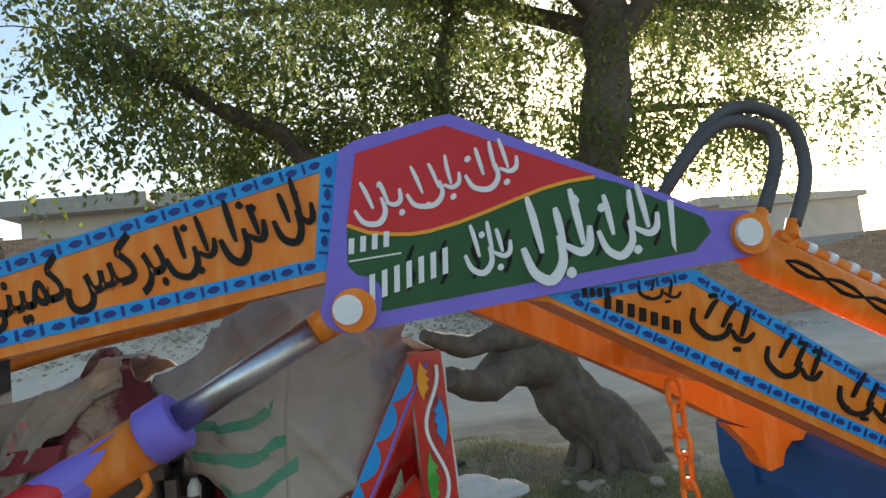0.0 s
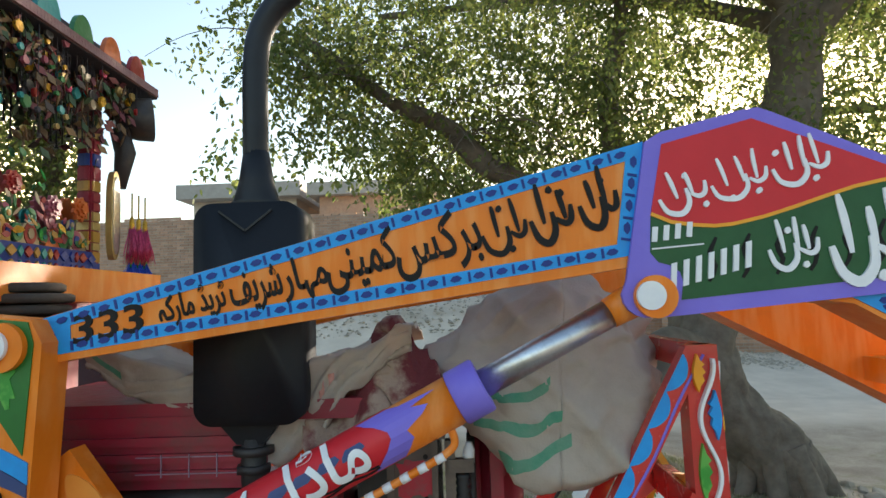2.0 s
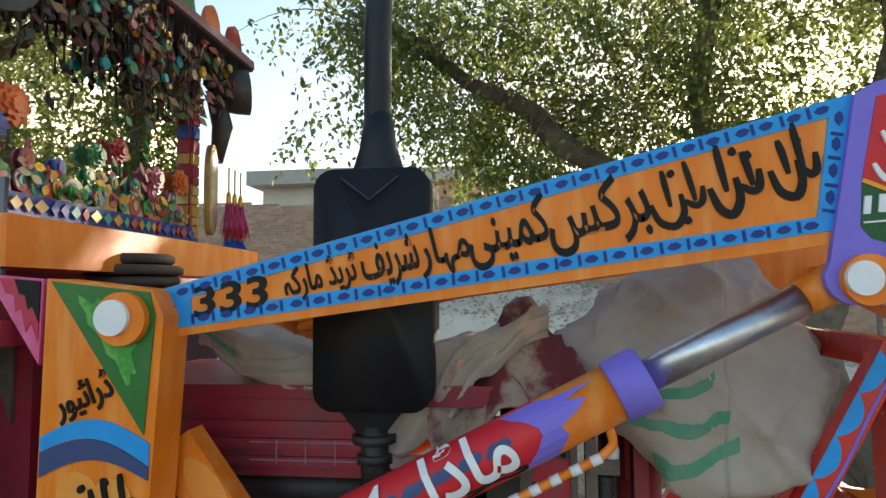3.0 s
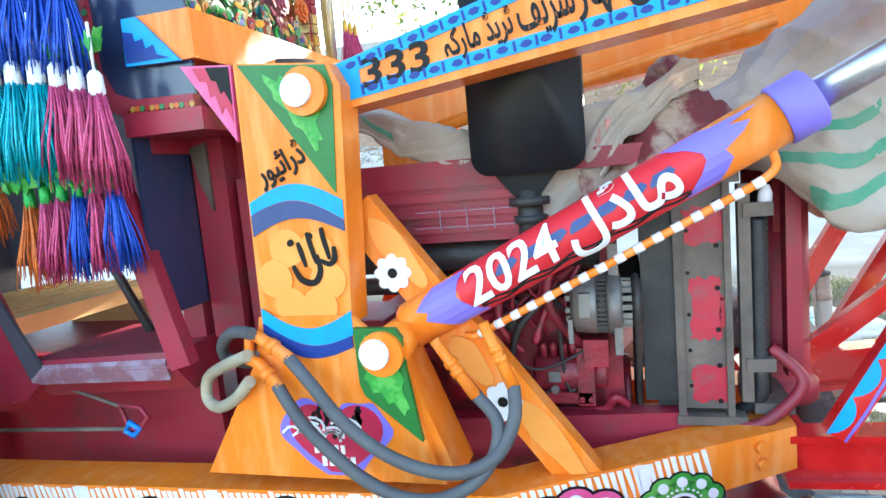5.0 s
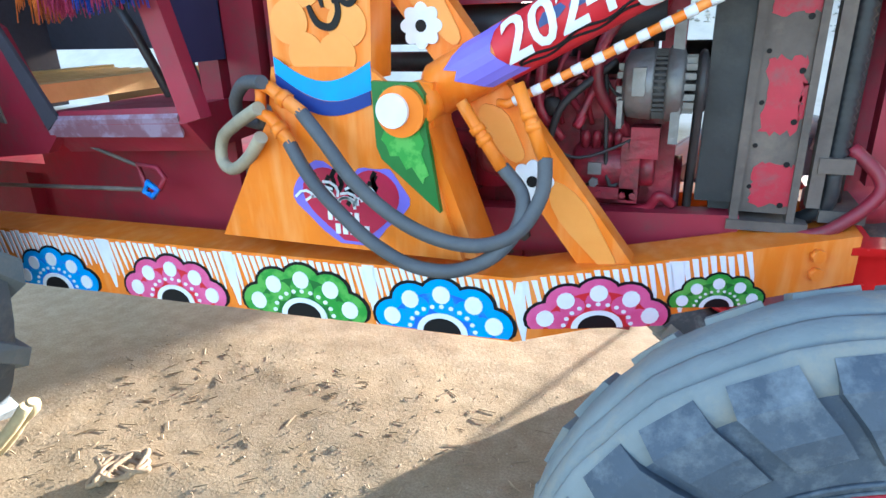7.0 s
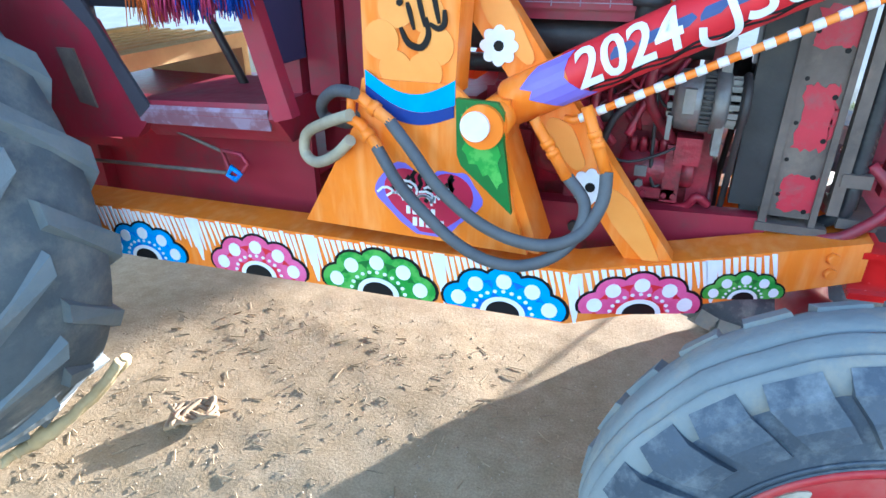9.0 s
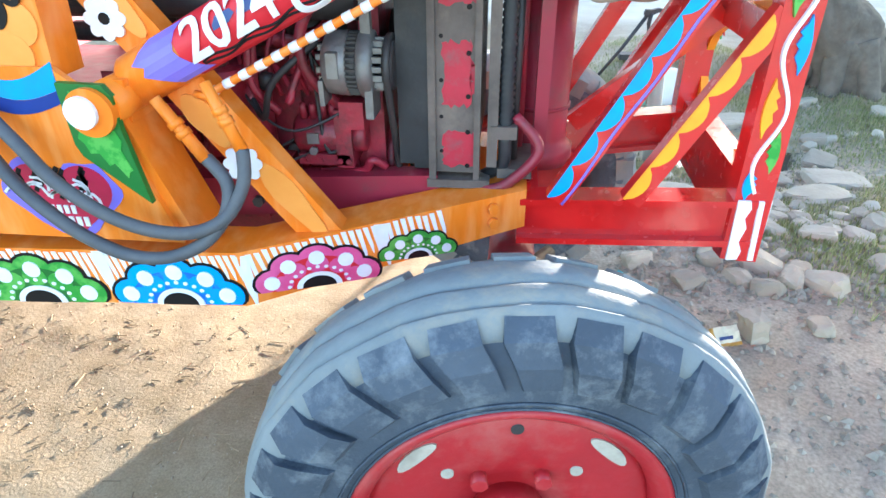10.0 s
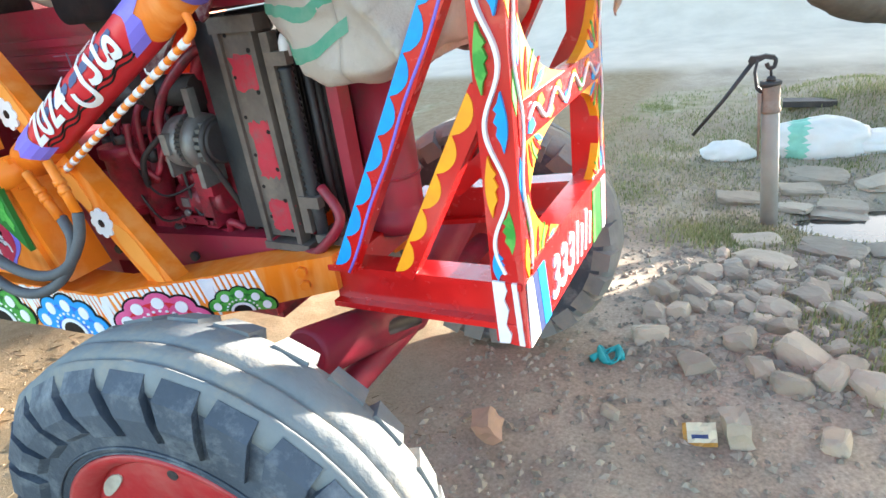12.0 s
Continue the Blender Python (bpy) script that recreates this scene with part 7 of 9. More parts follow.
for _ in range(330):
    t = rt.choice(tips)
    c = t + Vector((rt.gauss(0, 0.55), rt.gauss(0, 0.5), rt.gauss(0.15, 0.40)))
    if c.z > 1.9:
        centres.append((tuple(c), rt.randint(55, 105), rt.uniform(0.18, 0.34)))
for _ in range(520):
    c = Vector((rt.uniform(-1.9, 6.4), rt.uniform(2.8, 6.8), rt.uniform(2.7, 5.4)))
    if c.z < 2.7 + 0.25 * max(0, 0.3 - c.x):
        c.z += 0.6
    if noise.noise(c * 1.1) > 0.02:
        centres.append((tuple(c), rt.randint(60, 120), rt.uniform(0.20, 0.36)))
for _ in range(60):
    c = (rt.uniform(-0.4, 3.6), rt.uniform(3.6, 5.6), rt.uniform(2.35, 2.9))
    centres.append((c, rt.randint(60, 120), rt.uniform(0.16, 0.30)))
ob = under(tree, spray.make("twig_spray", None, "thin drooping twigs"))
ob["kind"] = "stuff"
free = [p for p in b1[8:] if p.x > -0.9]
centres = [c for c in centres if c[0][1] > 4.3 or min((c[0][0] - p.x) ** 2 + (c[0][2] - p.z) ** 2 for p in free) > 0.045]
leaf_cloud("crown", centres, 0, 0, 0.050, 3, "crown of small drooping green leaves")

# ---- far wall, house, rubble ----
def brick_wall(name, label, p0, p1, h, base, rows_broken, seed, thick=0.24):
    """A brick wall with an uneven top; its bricks lie in courses, proud of the joints."""
    r = random.Random(seed)
    p0, p1 = Vector(p0), Vector(p1)
    d = (p1 - p0)
    L = d.length
    d.normalize()
    nrm = Vector((d.y, -d.x, 0))
    core = shape(CONCRETE)
    core.prism([p0 + Vector((0, 0, base)), p1 + Vector((0, 0, base)), p1 + Vector((0, 0, h - 0.12)), p0 + Vector((0, 0, h - 0.12))],
               [v - nrm * thick for v in (p0 + Vector((0, 0, base)), p1 + Vector((0, 0, base)), p1 + Vector((0, 0, h - 0.12)), p0 + Vector((0, 0, h - 0.12)))])
    w = core.make(name, None, label)
    tagged(w, category="wall", kind="structure")
    s = shape(BRICK)
    bw, bh = 0.235, 0.078
    z, row = base, 0
    while z < h:
        x = -(row % 2) * bw / 2
        while x < L:
            if not (h - z < rows_broken and noise.noise(Vector((x * 0.4 + seed, z * 0.9, 3.3))) * 0.5 + 0.5 > (h - z) / rows_broken + 0.15):
                a, b = max(x + 0.006, 0), min(x + bw - 0.006, L)
                if b - a > 0.03:
                    o = nrm * r.uniform(0.008, 0.022)
                    q = [p0 + d * a + Vector((0, 0, z + 0.006)), p0 + d * b + Vector((0, 0, z + 0.006)), p0 + d * b + Vector((0, 0, z + bh - 0.006)), p0 + d * a + Vector((0, 0, z + bh - 0.006))]
                    s.prism([v + o for v in q], [v - nrm * 0.05 for v in q])
            x += bw
        z += bh
        row += 1
    o = s.make("bricks", w, "uneven courses of weathered bricks")
    o["kind"] = "stuff"
    return w


brick_wall("wall_east", "long weathered brick boundary wall", (9.6, 14.1, 0), (22.0, 12.5, 0), 2.1, -0.3, 0.9, 4)
# added taller piece, placed and sized to block the sun from the stones
brick_wall("wall_corner", "taller brick wall end added to shade the stones and ground", (7.65, 14.2, 0), (10.4, 14.1, 0), 3.15, -0.3, 0.2, 6)
# added out of sight: its height cuts the low sun behind the guard
brick_wall("wall_gap", "unseen low brick wall added to keep the sun off the ground", (4.9, 15.3, 0), (7.6, 14.35, 0), 2.38, -0.3, 0.2, 12)
# its right end is lengthened, unseen, to cast the shadow edge on the sand
brick_wall("wall_north", "brown brick boundary wall on a rubble bank", (-14.0, 16.2, 0), (6.55, 16.0, 0), 4.2, 0.0, 0.35, 9)

house = thing("house", "low flat-roofed plastered house behind the wall", "house", (-6.5, 22, 1.6))
s = shape(PLASTER)
s.box((-10.0, 21.0, 1.2), (-6.2, 27, 5.5))
s.bevel(0.03, 1)
under(house, s.make("house_wall", None, "pale plastered house wall"))
s = shape(CONCRETE)
s.box((-10.35, 20.3, 5.5), (-5.9, 27.5, 6.02))
under(house, s.make("roof_slab", None, "grey concrete roof slab"))
house2 = thing("house", "brown brick house with a pale roof edge", "house", (-2, 21, 1.6))
s = shape(BRICK)
s.box((-5.2, 20.3, 1.2), (-1.3, 26, 5.4))
under(house2, s.make("house_wall", None, "brown brick house wall"))
s = shape(CONCRETE)
s.box((-5.55, 19.9, 5.4), (-0.9, 26.4, 5.85))
under(house2, s.make("roof_slab", None, "pale concrete roof slab"))
house3 = thing("house", "grey shed with a sloping roof beyond the wall", "shed", (14, 19, 0))
s = shape(PLASTER)
s.box((12.6, 18.0, -0.3), (18.6, 24, 3.4))
s.plate([(12.3, 3.4), (18.8, 3.4), (18.8, 3.60), (12.3, 3.85)], 17.8, 24.2)
under(house3, s.make("house_wall", None, "grey plastered shed wall"))


# ---- cab ----
rc = random.Random(31)
BRIGHT = [mat("bead_" + n, c, None, 40, 0.4, bump=0.3) for n, c in (("red", (0.34, 0.015, 0.015)), ("orange", (0.60, 0.12, 0.02)), ("amber", (0.48, 0.25, 0.04)), ("green", (0.03, 0.20, 0.06)), ("blue", (0.015, 0.05, 0.28)),
                                                               ("turquoise", (0.02, 0.28, 0.28)), ("pearl", (0.42, 0.32, 0.20)), ("rose", (0.36, 0.08, 0.12)))]
CX = -1.45
s = shape(TRACTOR_RED)
s.box((CX - 0.05, 0.03, 1.46), (CX, 0.90, 1.60))
s.bevel(0.006, 1)
cowl = s.make("cab_cowl", tractor, "red cowl below the windscreen")
# windscreen pillars and sill, covered in bright pieces
for nm, lo, hi, horiz in (("near_pillar", (CX - 0.04, 0.03, 1.60), (CX, 0.075, 2.25), 0), ("far_pillar", (CX - 0.04, 0.835, 1.58), (CX, 0.88, 2.25), 0), ("windscreen_sill", (CX - 0.03, 0.06, 1.60), (CX + 0.005, 0.86, 1.675), 1)):
    s = shape(NAVY if horiz else TRACTOR_RED)
    s.box(lo, hi)
    s.bevel(0.004, 1)
    p = s.make(nm, tractor, "cab frame covered in bright glued ornaments")
    L = (hi[1] - lo[1]) if horiz else (hi[2] - lo[2])
    k = 0.012
    while k < L - 0.012:
        m = rc.choice((BRIGHT[2], BRIGHT[4], GOLD_FRAME, BRIGHT[5], BRIGHT[0]) if horiz else (BRIGHT[0], GOLD_FRAME, TRACTOR_RED, BRIGHT[2], GOLD_FRAME, BRIGHT[4]))
        step = rc.uniform(0.02, 0.045)
        s = shape(m)
        if horiz:
            for z0, z1 in ((lo[2] + 0.006, lo[2] + 0.030), (lo[2] + 0.038, lo[2] + 0.068)):
                y0 = lo[1] + k
                s.prism([(hi[0] + 0.006, y0, (z0 + z1) / 2), (hi[0] + 0.006, y0 + step * 0.45, z0), (hi[0] + 0.006, y0 + step * 0.9, (z0 + z1) / 2), (hi[0] + 0.006, y0 + step * 0.45, z1)],
                        [(hi[0] - 0.002, y0, (z0 + z1) / 2), (hi[0] - 0.002, y0 + step * 0.45, z0), (hi[0] - 0.002, y0 + step * 0.9, (z0 + z1) / 2), (hi[0] - 0.002, y0 + step * 0.45, z1)])
        else:
            s.box((hi[0] - 0.002, lo[1] + 0.004, lo[2] + k), (hi[0] + 0.007, hi[1] - 0.004, lo[2] + k + step * 0.85))
            s.box((lo[0] + 0.004, lo[1] - 0.006, lo[2] + k), (hi[0] - 0.004, lo[1] + 0.002, lo[2] + k + step * 0.85))
        s.make("ornament", p)
        k += step
s = shape(MIRROR_FILM)
s.box((CX - 0.024, 0.08, 1.675), (CX - 0.020, 0.83, 2.24))
g = s.make("windscreen", tractor, "silvered windscreen mirroring the tree and sky")
# a row of painted fans and beads along the glass
for row, (z, r, n) in enumerate(((1.705, 0.026, 15), (1.750, 0.020, 8))):
    for k in range(n):
        y = 0.10 + 0.70 * (k + 0.5) / n + rc.uniform(-0.008, 0.008)
        s = shape(rc.choice(BRIGHT))
        rr = r * rc.uniform(0.7, 1.25)
        pts = [(y + rr * math.cos(a) * 0.8, z + rr * math.sin(a)) for a in [math.tau * q / 12 for q in range(12)]]
        xx = CX - 0.01 + 0.002 * row
        s.prism([(xx, a, b) for a, b in pts], [(xx - 0.006, a, b) for a, b in pts])
        s.use(rc.choice(BRIGHT))
        pts = [(y + rr * math.cos(a) * 0.4, z + rr * math.sin(a) * 0.5) for a in [math.tau * q / 10 for q in range(10)]]
        s.prism([(xx + 0.003, a, b) for a, b in pts], [(xx - 0.003, a, b) for a, b in pts])
        s.make("glass_ornament", g)
# paper leaves and flowers along the glass
for k in range(110):
    y = rc.uniform(0.10, 0.82)
    z = 1.69 + abs(rc.gauss(0, 0.075)) * (0.7 + 0.5 * math.sin(y * 14))
    if z > 2.0:
        continue
    a = rc.uniform(0, math.tau)
    x = CX - 0.014 + rc.uniform(0, 0.03)
    L, W = rc.uniform(0.008, 0.020), rc.uniform(0.004, 0.010)
    d, e = Vector((rc.uniform(-0.3, 0.3), math.cos(a), math.sin(a))) * L, Vector((rc.uniform(-0.3, 0.3), -math.sin(a), math.cos(a))) * W
    c = Vector((x, y, z))
    s = shape(rc.choice((BRIGHT[3], BRIGHT[3], BRIGHT[0], BRIGHT[2], BRIGHT[7], FOILS[3], FOILS[4], BRIGHT[6])))
    s.prism([c - d, c - d * 0.3 + e, c + d * 0.5 + e * 0.8, c + d, c + d * 0.5 - e * 0.8, c - d * 0.3 - e], [v + Vector((0.002, 0, 0)) for v in (c - d, c - d * 0.3 + e, c + d * 0.5 + e * 0.8, c + d, c + d * 0.5 - e * 0.8, c - d * 0.3 - e)])
    s.make("paper_leaf", g)
# painted fan boards standing along the foot of the glass
for k in range(7):
    y = 0.15 + 0.108 * k
    s = shape(BRIGHT[(6, 0, 6, 2, 6, 1, 6)[k]])
    r = 0.042
    pts = [(y + r * math.cos(q), 1.672 + 1.5 * r * math.sin(q)) for q in [math.pi * i / 14 for i in range(15)]]
    s.prism([(CX - 0.012, u, v) for u, v in pts], [(CX - 0.018, u, v) for u, v in pts])
    fan = s.make("fan_board", g, "painted fan-shaped board")
# roof and visor
s = shape(SHEET_DARK)
s.box((-2.9, -0.22, 2.302), (-1.46, 1.06, 2.36))
s.prism([(-1.60, -0.22, 2.22), (-1.36, -0.22, 2.235), (-1.36, -0.22, 2.265), (-1.60, -0.22, 2.30)], [(-1.60, 1.07, 2.22), (-1.36, 1.07, 2.235), (-1.36, 1.07, 2.265), (-1.60, 1.07, 2.30)])
s.bevel(0.006, 1)
roof = s.make("cab_roof", tractor, "dark cab roof with a forward visor")
s = shape(DARK_FRINGE)
for k in range(96):
    y = -0.21 + 1.27 * k / 96
    s.plate([(-1.362, 2.266), (-1.352, 2.266), (-1.350, 2.238), (-1.364, 2.238)], y, y + 0.0128)
s.make("visor_fringe", roof, "small red scalloped fringe")["kind"] = "stuff"
for k in range(8):
    y = -0.16 + 1.18 * (k + 0.5) / 8
    s = shape(BRIGHT[(5, 3, 1, 4, 5, 3, 1, 0)[k]])
    pts = [(y + 0.048 * math.cos(a), 2.262 + max(0.080 * math.sin(a), -0.015)) for a in [math.tau * q / 22 for q in range(22)]]
    s.prism([(-1.365, a, b) for a, b in pts], [(-1.380, a, b) for a, b in pts])
    s.bevel(0.003, 1)
    s.make("roof_plume", roof, "upright coloured oval plume board")
# hanging trinkets under the visor
for k in range(190):
    y, z = rc.uniform(0.0, 1.0), rc.uniform(2.00, 2.24)
    x = CX + rc.uniform(0.02, 0.085)
    if z < 2.10 + 0.10 * math.sin(y * 9) - 0.03:
        continue
    s = shape(rc.choice([BRIGHT[6], SHEET_DARK, DARK_IRON, FOILS[3], BRIGHT[5], BRIGHT[0], BRIGHT[3], GOLD_FRAME, FOILS[2], BRIGHT[7]]))
    r = rc.uniform(0.007, 0.017)
    pts = [(y + r * math.cos(a), z + r * math.sin(a) * rc.uniform(0.8, 1.2)) for a in [math.tau * q / 7 for q in range(7)]]
    s.prism([(x, a, b) for a, b in pts], [(x - 0.008, a, b) for a, b in pts])
    s.use(SHEET_DARK)
    s.tube([(x - 0.004, y, z), (x - 0.004, y, 2.236)], 0.001, 4)
    s.make("hanging_trinket", roof, "small shiny hanging trinket")
for k in range(26):
    y = 0.12 + 0.7 * (k + 0.5) / 26
    s = shape(DARK_IRON)
    L = 0.10 + 0.05 * math.sin(k * 0.9) + rc.uniform(-0.02, 0.02)
    s.tube([(CX + 0.02, y, 2.14), (CX + 0.02, y + 0.003, 2.14 - L)], 0.0025, 5)
    s.tube([(CX + 0.02, y + 0.003, 2.14 - L), (CX + 0.02, y + 0.003, 2.128 - L)], [0.004, 0.007], 6)
    s.make("bead_string", roof, "dark hanging bead string")
# dark foliage garland along the top of the glass
s = shape(SHEET_DARK)
GARLAND = [mat("garland_" + n3, c3, None, 60, 0.35, metal=0.3, bump=0.4) for n3, c3 in (("bronze", (0.16, 0.09, 0.04)), ("umber", (0.06, 0.035, 0.025)), ("moss", (0.04, 0.07, 0.025)), ("wine", (0.12, 0.02, 0.03)))]
for k in range(560):
    s.use(rc.choice(GARLAND))
    y = rc.uniform(0.04, 0.98)
    z = 2.20 - abs(rc.gauss(0, 0.085)) - 0.03 * math.sin(y * 12)
    a = rc.uniform(0, math.tau)
    x = CX + rc.uniform(-0.01, 0.08)
    d, e = Vector((0.3, math.cos(a), math.sin(a))) * 0.021, Vector((0.3, -math.sin(a), math.cos(a))) * 0.010
    c = Vector((x, y, z))
    s.prism([c - d, c + e, c + d, c - e], [v + Vector((0.003, 0, 0)) for v in (c - d, c + e, c + d, c - e)])
s.make("garland", roof, "dark tinsel garland along the visor")["kind"] = "stuff"
# lamp horn on the far corner
s = shape(DARK_IRON)
s.tube([(-1.46, 0.97, 2.13), (-1.40, 1.01, 2.145), (-1.36, 1.035, 2.15)], [0.05, 0.072, 0.075], 22)
s.make("cab_lamp", tractor, "dark round work lamp on the cab corner")
s = shape(DARK_IRON)
s.tube([(-1.40, 0.02, 2.02), (-1.34, -0.02, 2.02), (-1.30, -0.03, 2.02)], [0.05, 0.075, 0.08], 18)
s.make("cab_lamp", tractor, "dark round work lamp on the cab corner")
s = shape(GOLD_FRAME)
pts = [(0.915 + 0.026 * math.cos(a), 1.80 + 0.145 * math.copysign(abs(math.sin(a)) ** 0.6, math.sin(a))) for a in [math.tau * q / 26 for q in range(26)]]
s.prism([(CX + 0.035, a, b) for a, b in pts], [(CX + 0.015, a, b) for a, b in pts])
s.bevel(0.003, 1)
mirror = s.make("side_mirror", tractor, "narrow gilded side mirror on the cab pillar")
s = shape(CHROME)
s.prism([(CX + 0.038, 0.915 + (a - 0.915) * 0.75, 1.80 + (b - 1.80) * 0.88) for a, b in pts], [(CX + 0.034, 0.915 + (a - 0.915) * 0.75, 1.80 + (b - 1.80) * 0.88) for a, b in pts])
s.make("mirror_glass", mirror, "silvered mirror glass")
s = shape(DARK_IRON)
s.tube([(CX + 0.02, 0.95, 2.10), (CX + 0.03, 0.975, 2.02), (CX + 0.02, 0.96, 1.90)], [0.03, 0.034, 0.02], 12)
s.make("lamp_bracket", tractor, "dark lamp bracket")
for k, (y, z, r, m, lab) in enumerate(((0.171, 1.847, 0.040, BRIGHT[1], "orange pompom rosette"), (0.13, 1.80, 0.030, BRIGHT[4], "blue pompom rosette"), (0.42, 1.80, 0.026, BRIGHT[3], "green pompom rosette"), (0.50, 1.83, 0.028, BRIGHT[0], "red pompom rosette"), (0.66, 1.79, 0.030, BRIGHT[7], "rose pompom rosette"), (0.78, 1.80, 0.034, BRIGHT[1], "orange pompom rosette"))):
    for ring_k in range(3):
        s = shape(m)
        rr = r * (1 - 0.3 * ring_k)
        pts = [(y + rr * (1 + 0.14 * math.cos(9 * a + ring_k)) * math.cos(a), z + rr * (1 + 0.14 * math.cos(9 * a + ring_k)) * math.sin(a)) for a in [math.tau * q / 36 for q in range(36)]]
        s.prism([(CX + 0.006 + 0.006 * ring_k, a, b) for a, b in pts], [(CX - 0.004 + 0.006 * ring_k, a, b) for a, b in pts])
        s.make("rosette", g, lab)
# lower cab front
s = shape(BLUE_GLASS)
s.box((-1.415, -0.04, 1.05), (-1.408, 0.11, 1.395))
s.make("lower_window", tractor, "dark blue lower cab window")
s = shape(TRACTOR_RED)
s.bar((-1.372, -0.035, 0.955), (-1.50, -0.035, 1.44), 0.03, 0.045, (1, 0, 0.2))
s.bevel(0.004, 1)
s.make("door_pillar", tractor, "slanting worn red door pillar")
s = shape(TRACTOR_RED)
s.box((-1.415, -0.05, 1.39), (-1.25, 0.16, 1.43))
s.box((-1.405, 0.11, 0.97), (-1.33, 0.16, 1.40))
s.box((-1.32, 0.13, 0.92), (-1.26, 0.18, 1.30))
s.bevel(0.006, 1)
s.pieces("cab_panel", tractor, "dented red cab corner panel")
s = shape(IRON)
s.plate([(-1.402, 1.37), (-1.362, 1.38), (-1.362, 1.24), (-1.385, 1.30)], 0.100, 0.108)
s.make("broken_pane", tractor, "broken grey pane in the corner")
# sill and step
s = shape(TRACTOR_RED)
s.prism([(-1.79, -0.01, 0.955), (-1.79, 0.30, 0.955), (-1.79, 0.30, 0.90), (-1.79, 0.03, 0.865), (-1.79, -0.02, 0.93)], [(-1.41, -0.01, 0.975), (-1.41, 0.30, 0.975), (-1.41, 0.30, 0.90), (-1.41, 0.03, 0.885), (-1.41, -0.02, 0.945)])
s.bevel(0.006, 2)
s.make("door_sill", tractor, "worn red door sill with a rolled lip")
s = shape(LILAC)
s.prism([(-1.78, -0.022, 0.940), (-1.78, -0.018, 0.948), (-1.78, -0.010, 0.912), (-1.78, -0.014, 0.905)], [(-1.43, -0.022, 0.955), (-1.43, -0.018, 0.963), (-1.43, -0.010, 0.925), (-1.43, -0.014, 0.918)])
s.make("sill_scuff", tractor, "bare grey-blue strip along the sill")
s = shape(TRACTOR_RED)
s.plate([(-2.45, 1.36), (-2.05, 1.24), (-1.86, 1.12), (-1.765, 0.905), (-1.80, 0.87), (-2.05, 0.845), (-2.45, 0.83)], -0.015, 0.01)
s.bevel(0.006, 1)
fender = s.make("rear_fender", tractor, "scuffed red rear fender plate")
s = shape(SHEET_DARK)
s.plate([(-2.02, 1.26), (-1.90, 1.22), (-1.74, 0.945), (-1.775, 0.92), (-1.86, 1.10)], -0.022, -0.014)
s.make("rubber_flap", fender, "dark rubber flap along the fender edge")
s = shape(IRON)
s.plate([(-1.98, 1.06), (-1.93, 1.06), (-1.90, 0.93), (-1.95, 0.94)], -0.020, -0.014)
s.make("bare_patch", fender, "bare metal patch")
s = shape(TRACTOR_RED)
s.box((-2.9, 0.14, 0.775), (-1.42, 1.06, 0.80))
s.box((-2.0, 0.115, 0.58), (-1.42, 0.135, 0.93))
s.pieces("cab_sheet", tractor, "worn red cab sheet")
# added far side, pane and back: dark colour stands for the cab's shaded interior
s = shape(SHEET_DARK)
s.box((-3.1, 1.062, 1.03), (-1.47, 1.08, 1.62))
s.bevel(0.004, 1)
s.make("far_door", tractor, "dark far cab side, added unseen to keep the sky out")
s = shape(BLUE_GLASS)
s.box((-3.1, 1.066, 1.62), (-2.0, 1.074, 2.30))
s.make("far_window", tractor, "dark far cab pane, added to block the bright sky")
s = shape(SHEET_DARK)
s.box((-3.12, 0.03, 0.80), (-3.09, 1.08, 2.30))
s.make("cab_back", tractor, "dark cab back, added unseen for a shaded interior")
s = shape(DARK_IRON)
for x, y, dx in ((-1.72, 0.20, 0.10), (-1.66, 0.26, 0.07)):
    s.tube([(x + dx, y, 0.90), (x, y, 1.10), (x - 0.04, y, 1.17)], 0.011, 8)
    s.box((x - 0.07, y - 0.02, 1.165), (x - 0.015, y + 0.02, 1.19))
s.box((-1.74, 0.16, 0.80), (-1.58, 0.30, 0.93))
s.bevel(0.004, 1)
s.pieces("gear_lever", tractor, "dark gear lever")
# quarter panel with an ornate border
s = shape(BLUE_GLASS)
s.plate([(-1.475, 1.66), (-1.275, 1.66), (-1.275, 1.455), (-1.40, 1.458), (-1.445, 1.475), (-1.468, 1.52)], -0.026, -0.018)
quarter = s.make("quarter_pane", tractor, "dark quarter pane with an ornate border")
s = shape(TRACTOR_RED)
s.plate([(-1.49, 1.66), (-1.475, 1.66), (-1.468, 1.52), (-1.445, 1.475), (-1.40, 1.458), (-1.275, 1.455), (-1.275, 1.42), (-1.42, 1.425), (-1.47, 1.45), (-1.488, 1.51)], -0.034, -0.012)
s.bevel(0.003, 1)
frame_q = s.make("quarter_frame", quarter, "curved red pane frame")
for k in range(14):
    s = shape(BRIGHT[(0, 2, 1, 3)[k % 4]])
    x = -1.415 + 0.0105 * k
    s.disc((x, 1.441 - 0.0003 * k), 0.0055, -0.0365, -0.033, 8)
    s.make("gold_stud", frame_q)
for k in range(9):
    s = shape(BRIGHT[(3, 0)[k % 2]])
    z = 1.655 - 0.016 * k
    s.disc((-1.481 + 0.0008 * k, z), 0.006, -0.0365, -0.033, 8)
    s.make("gold_stud", frame_q)
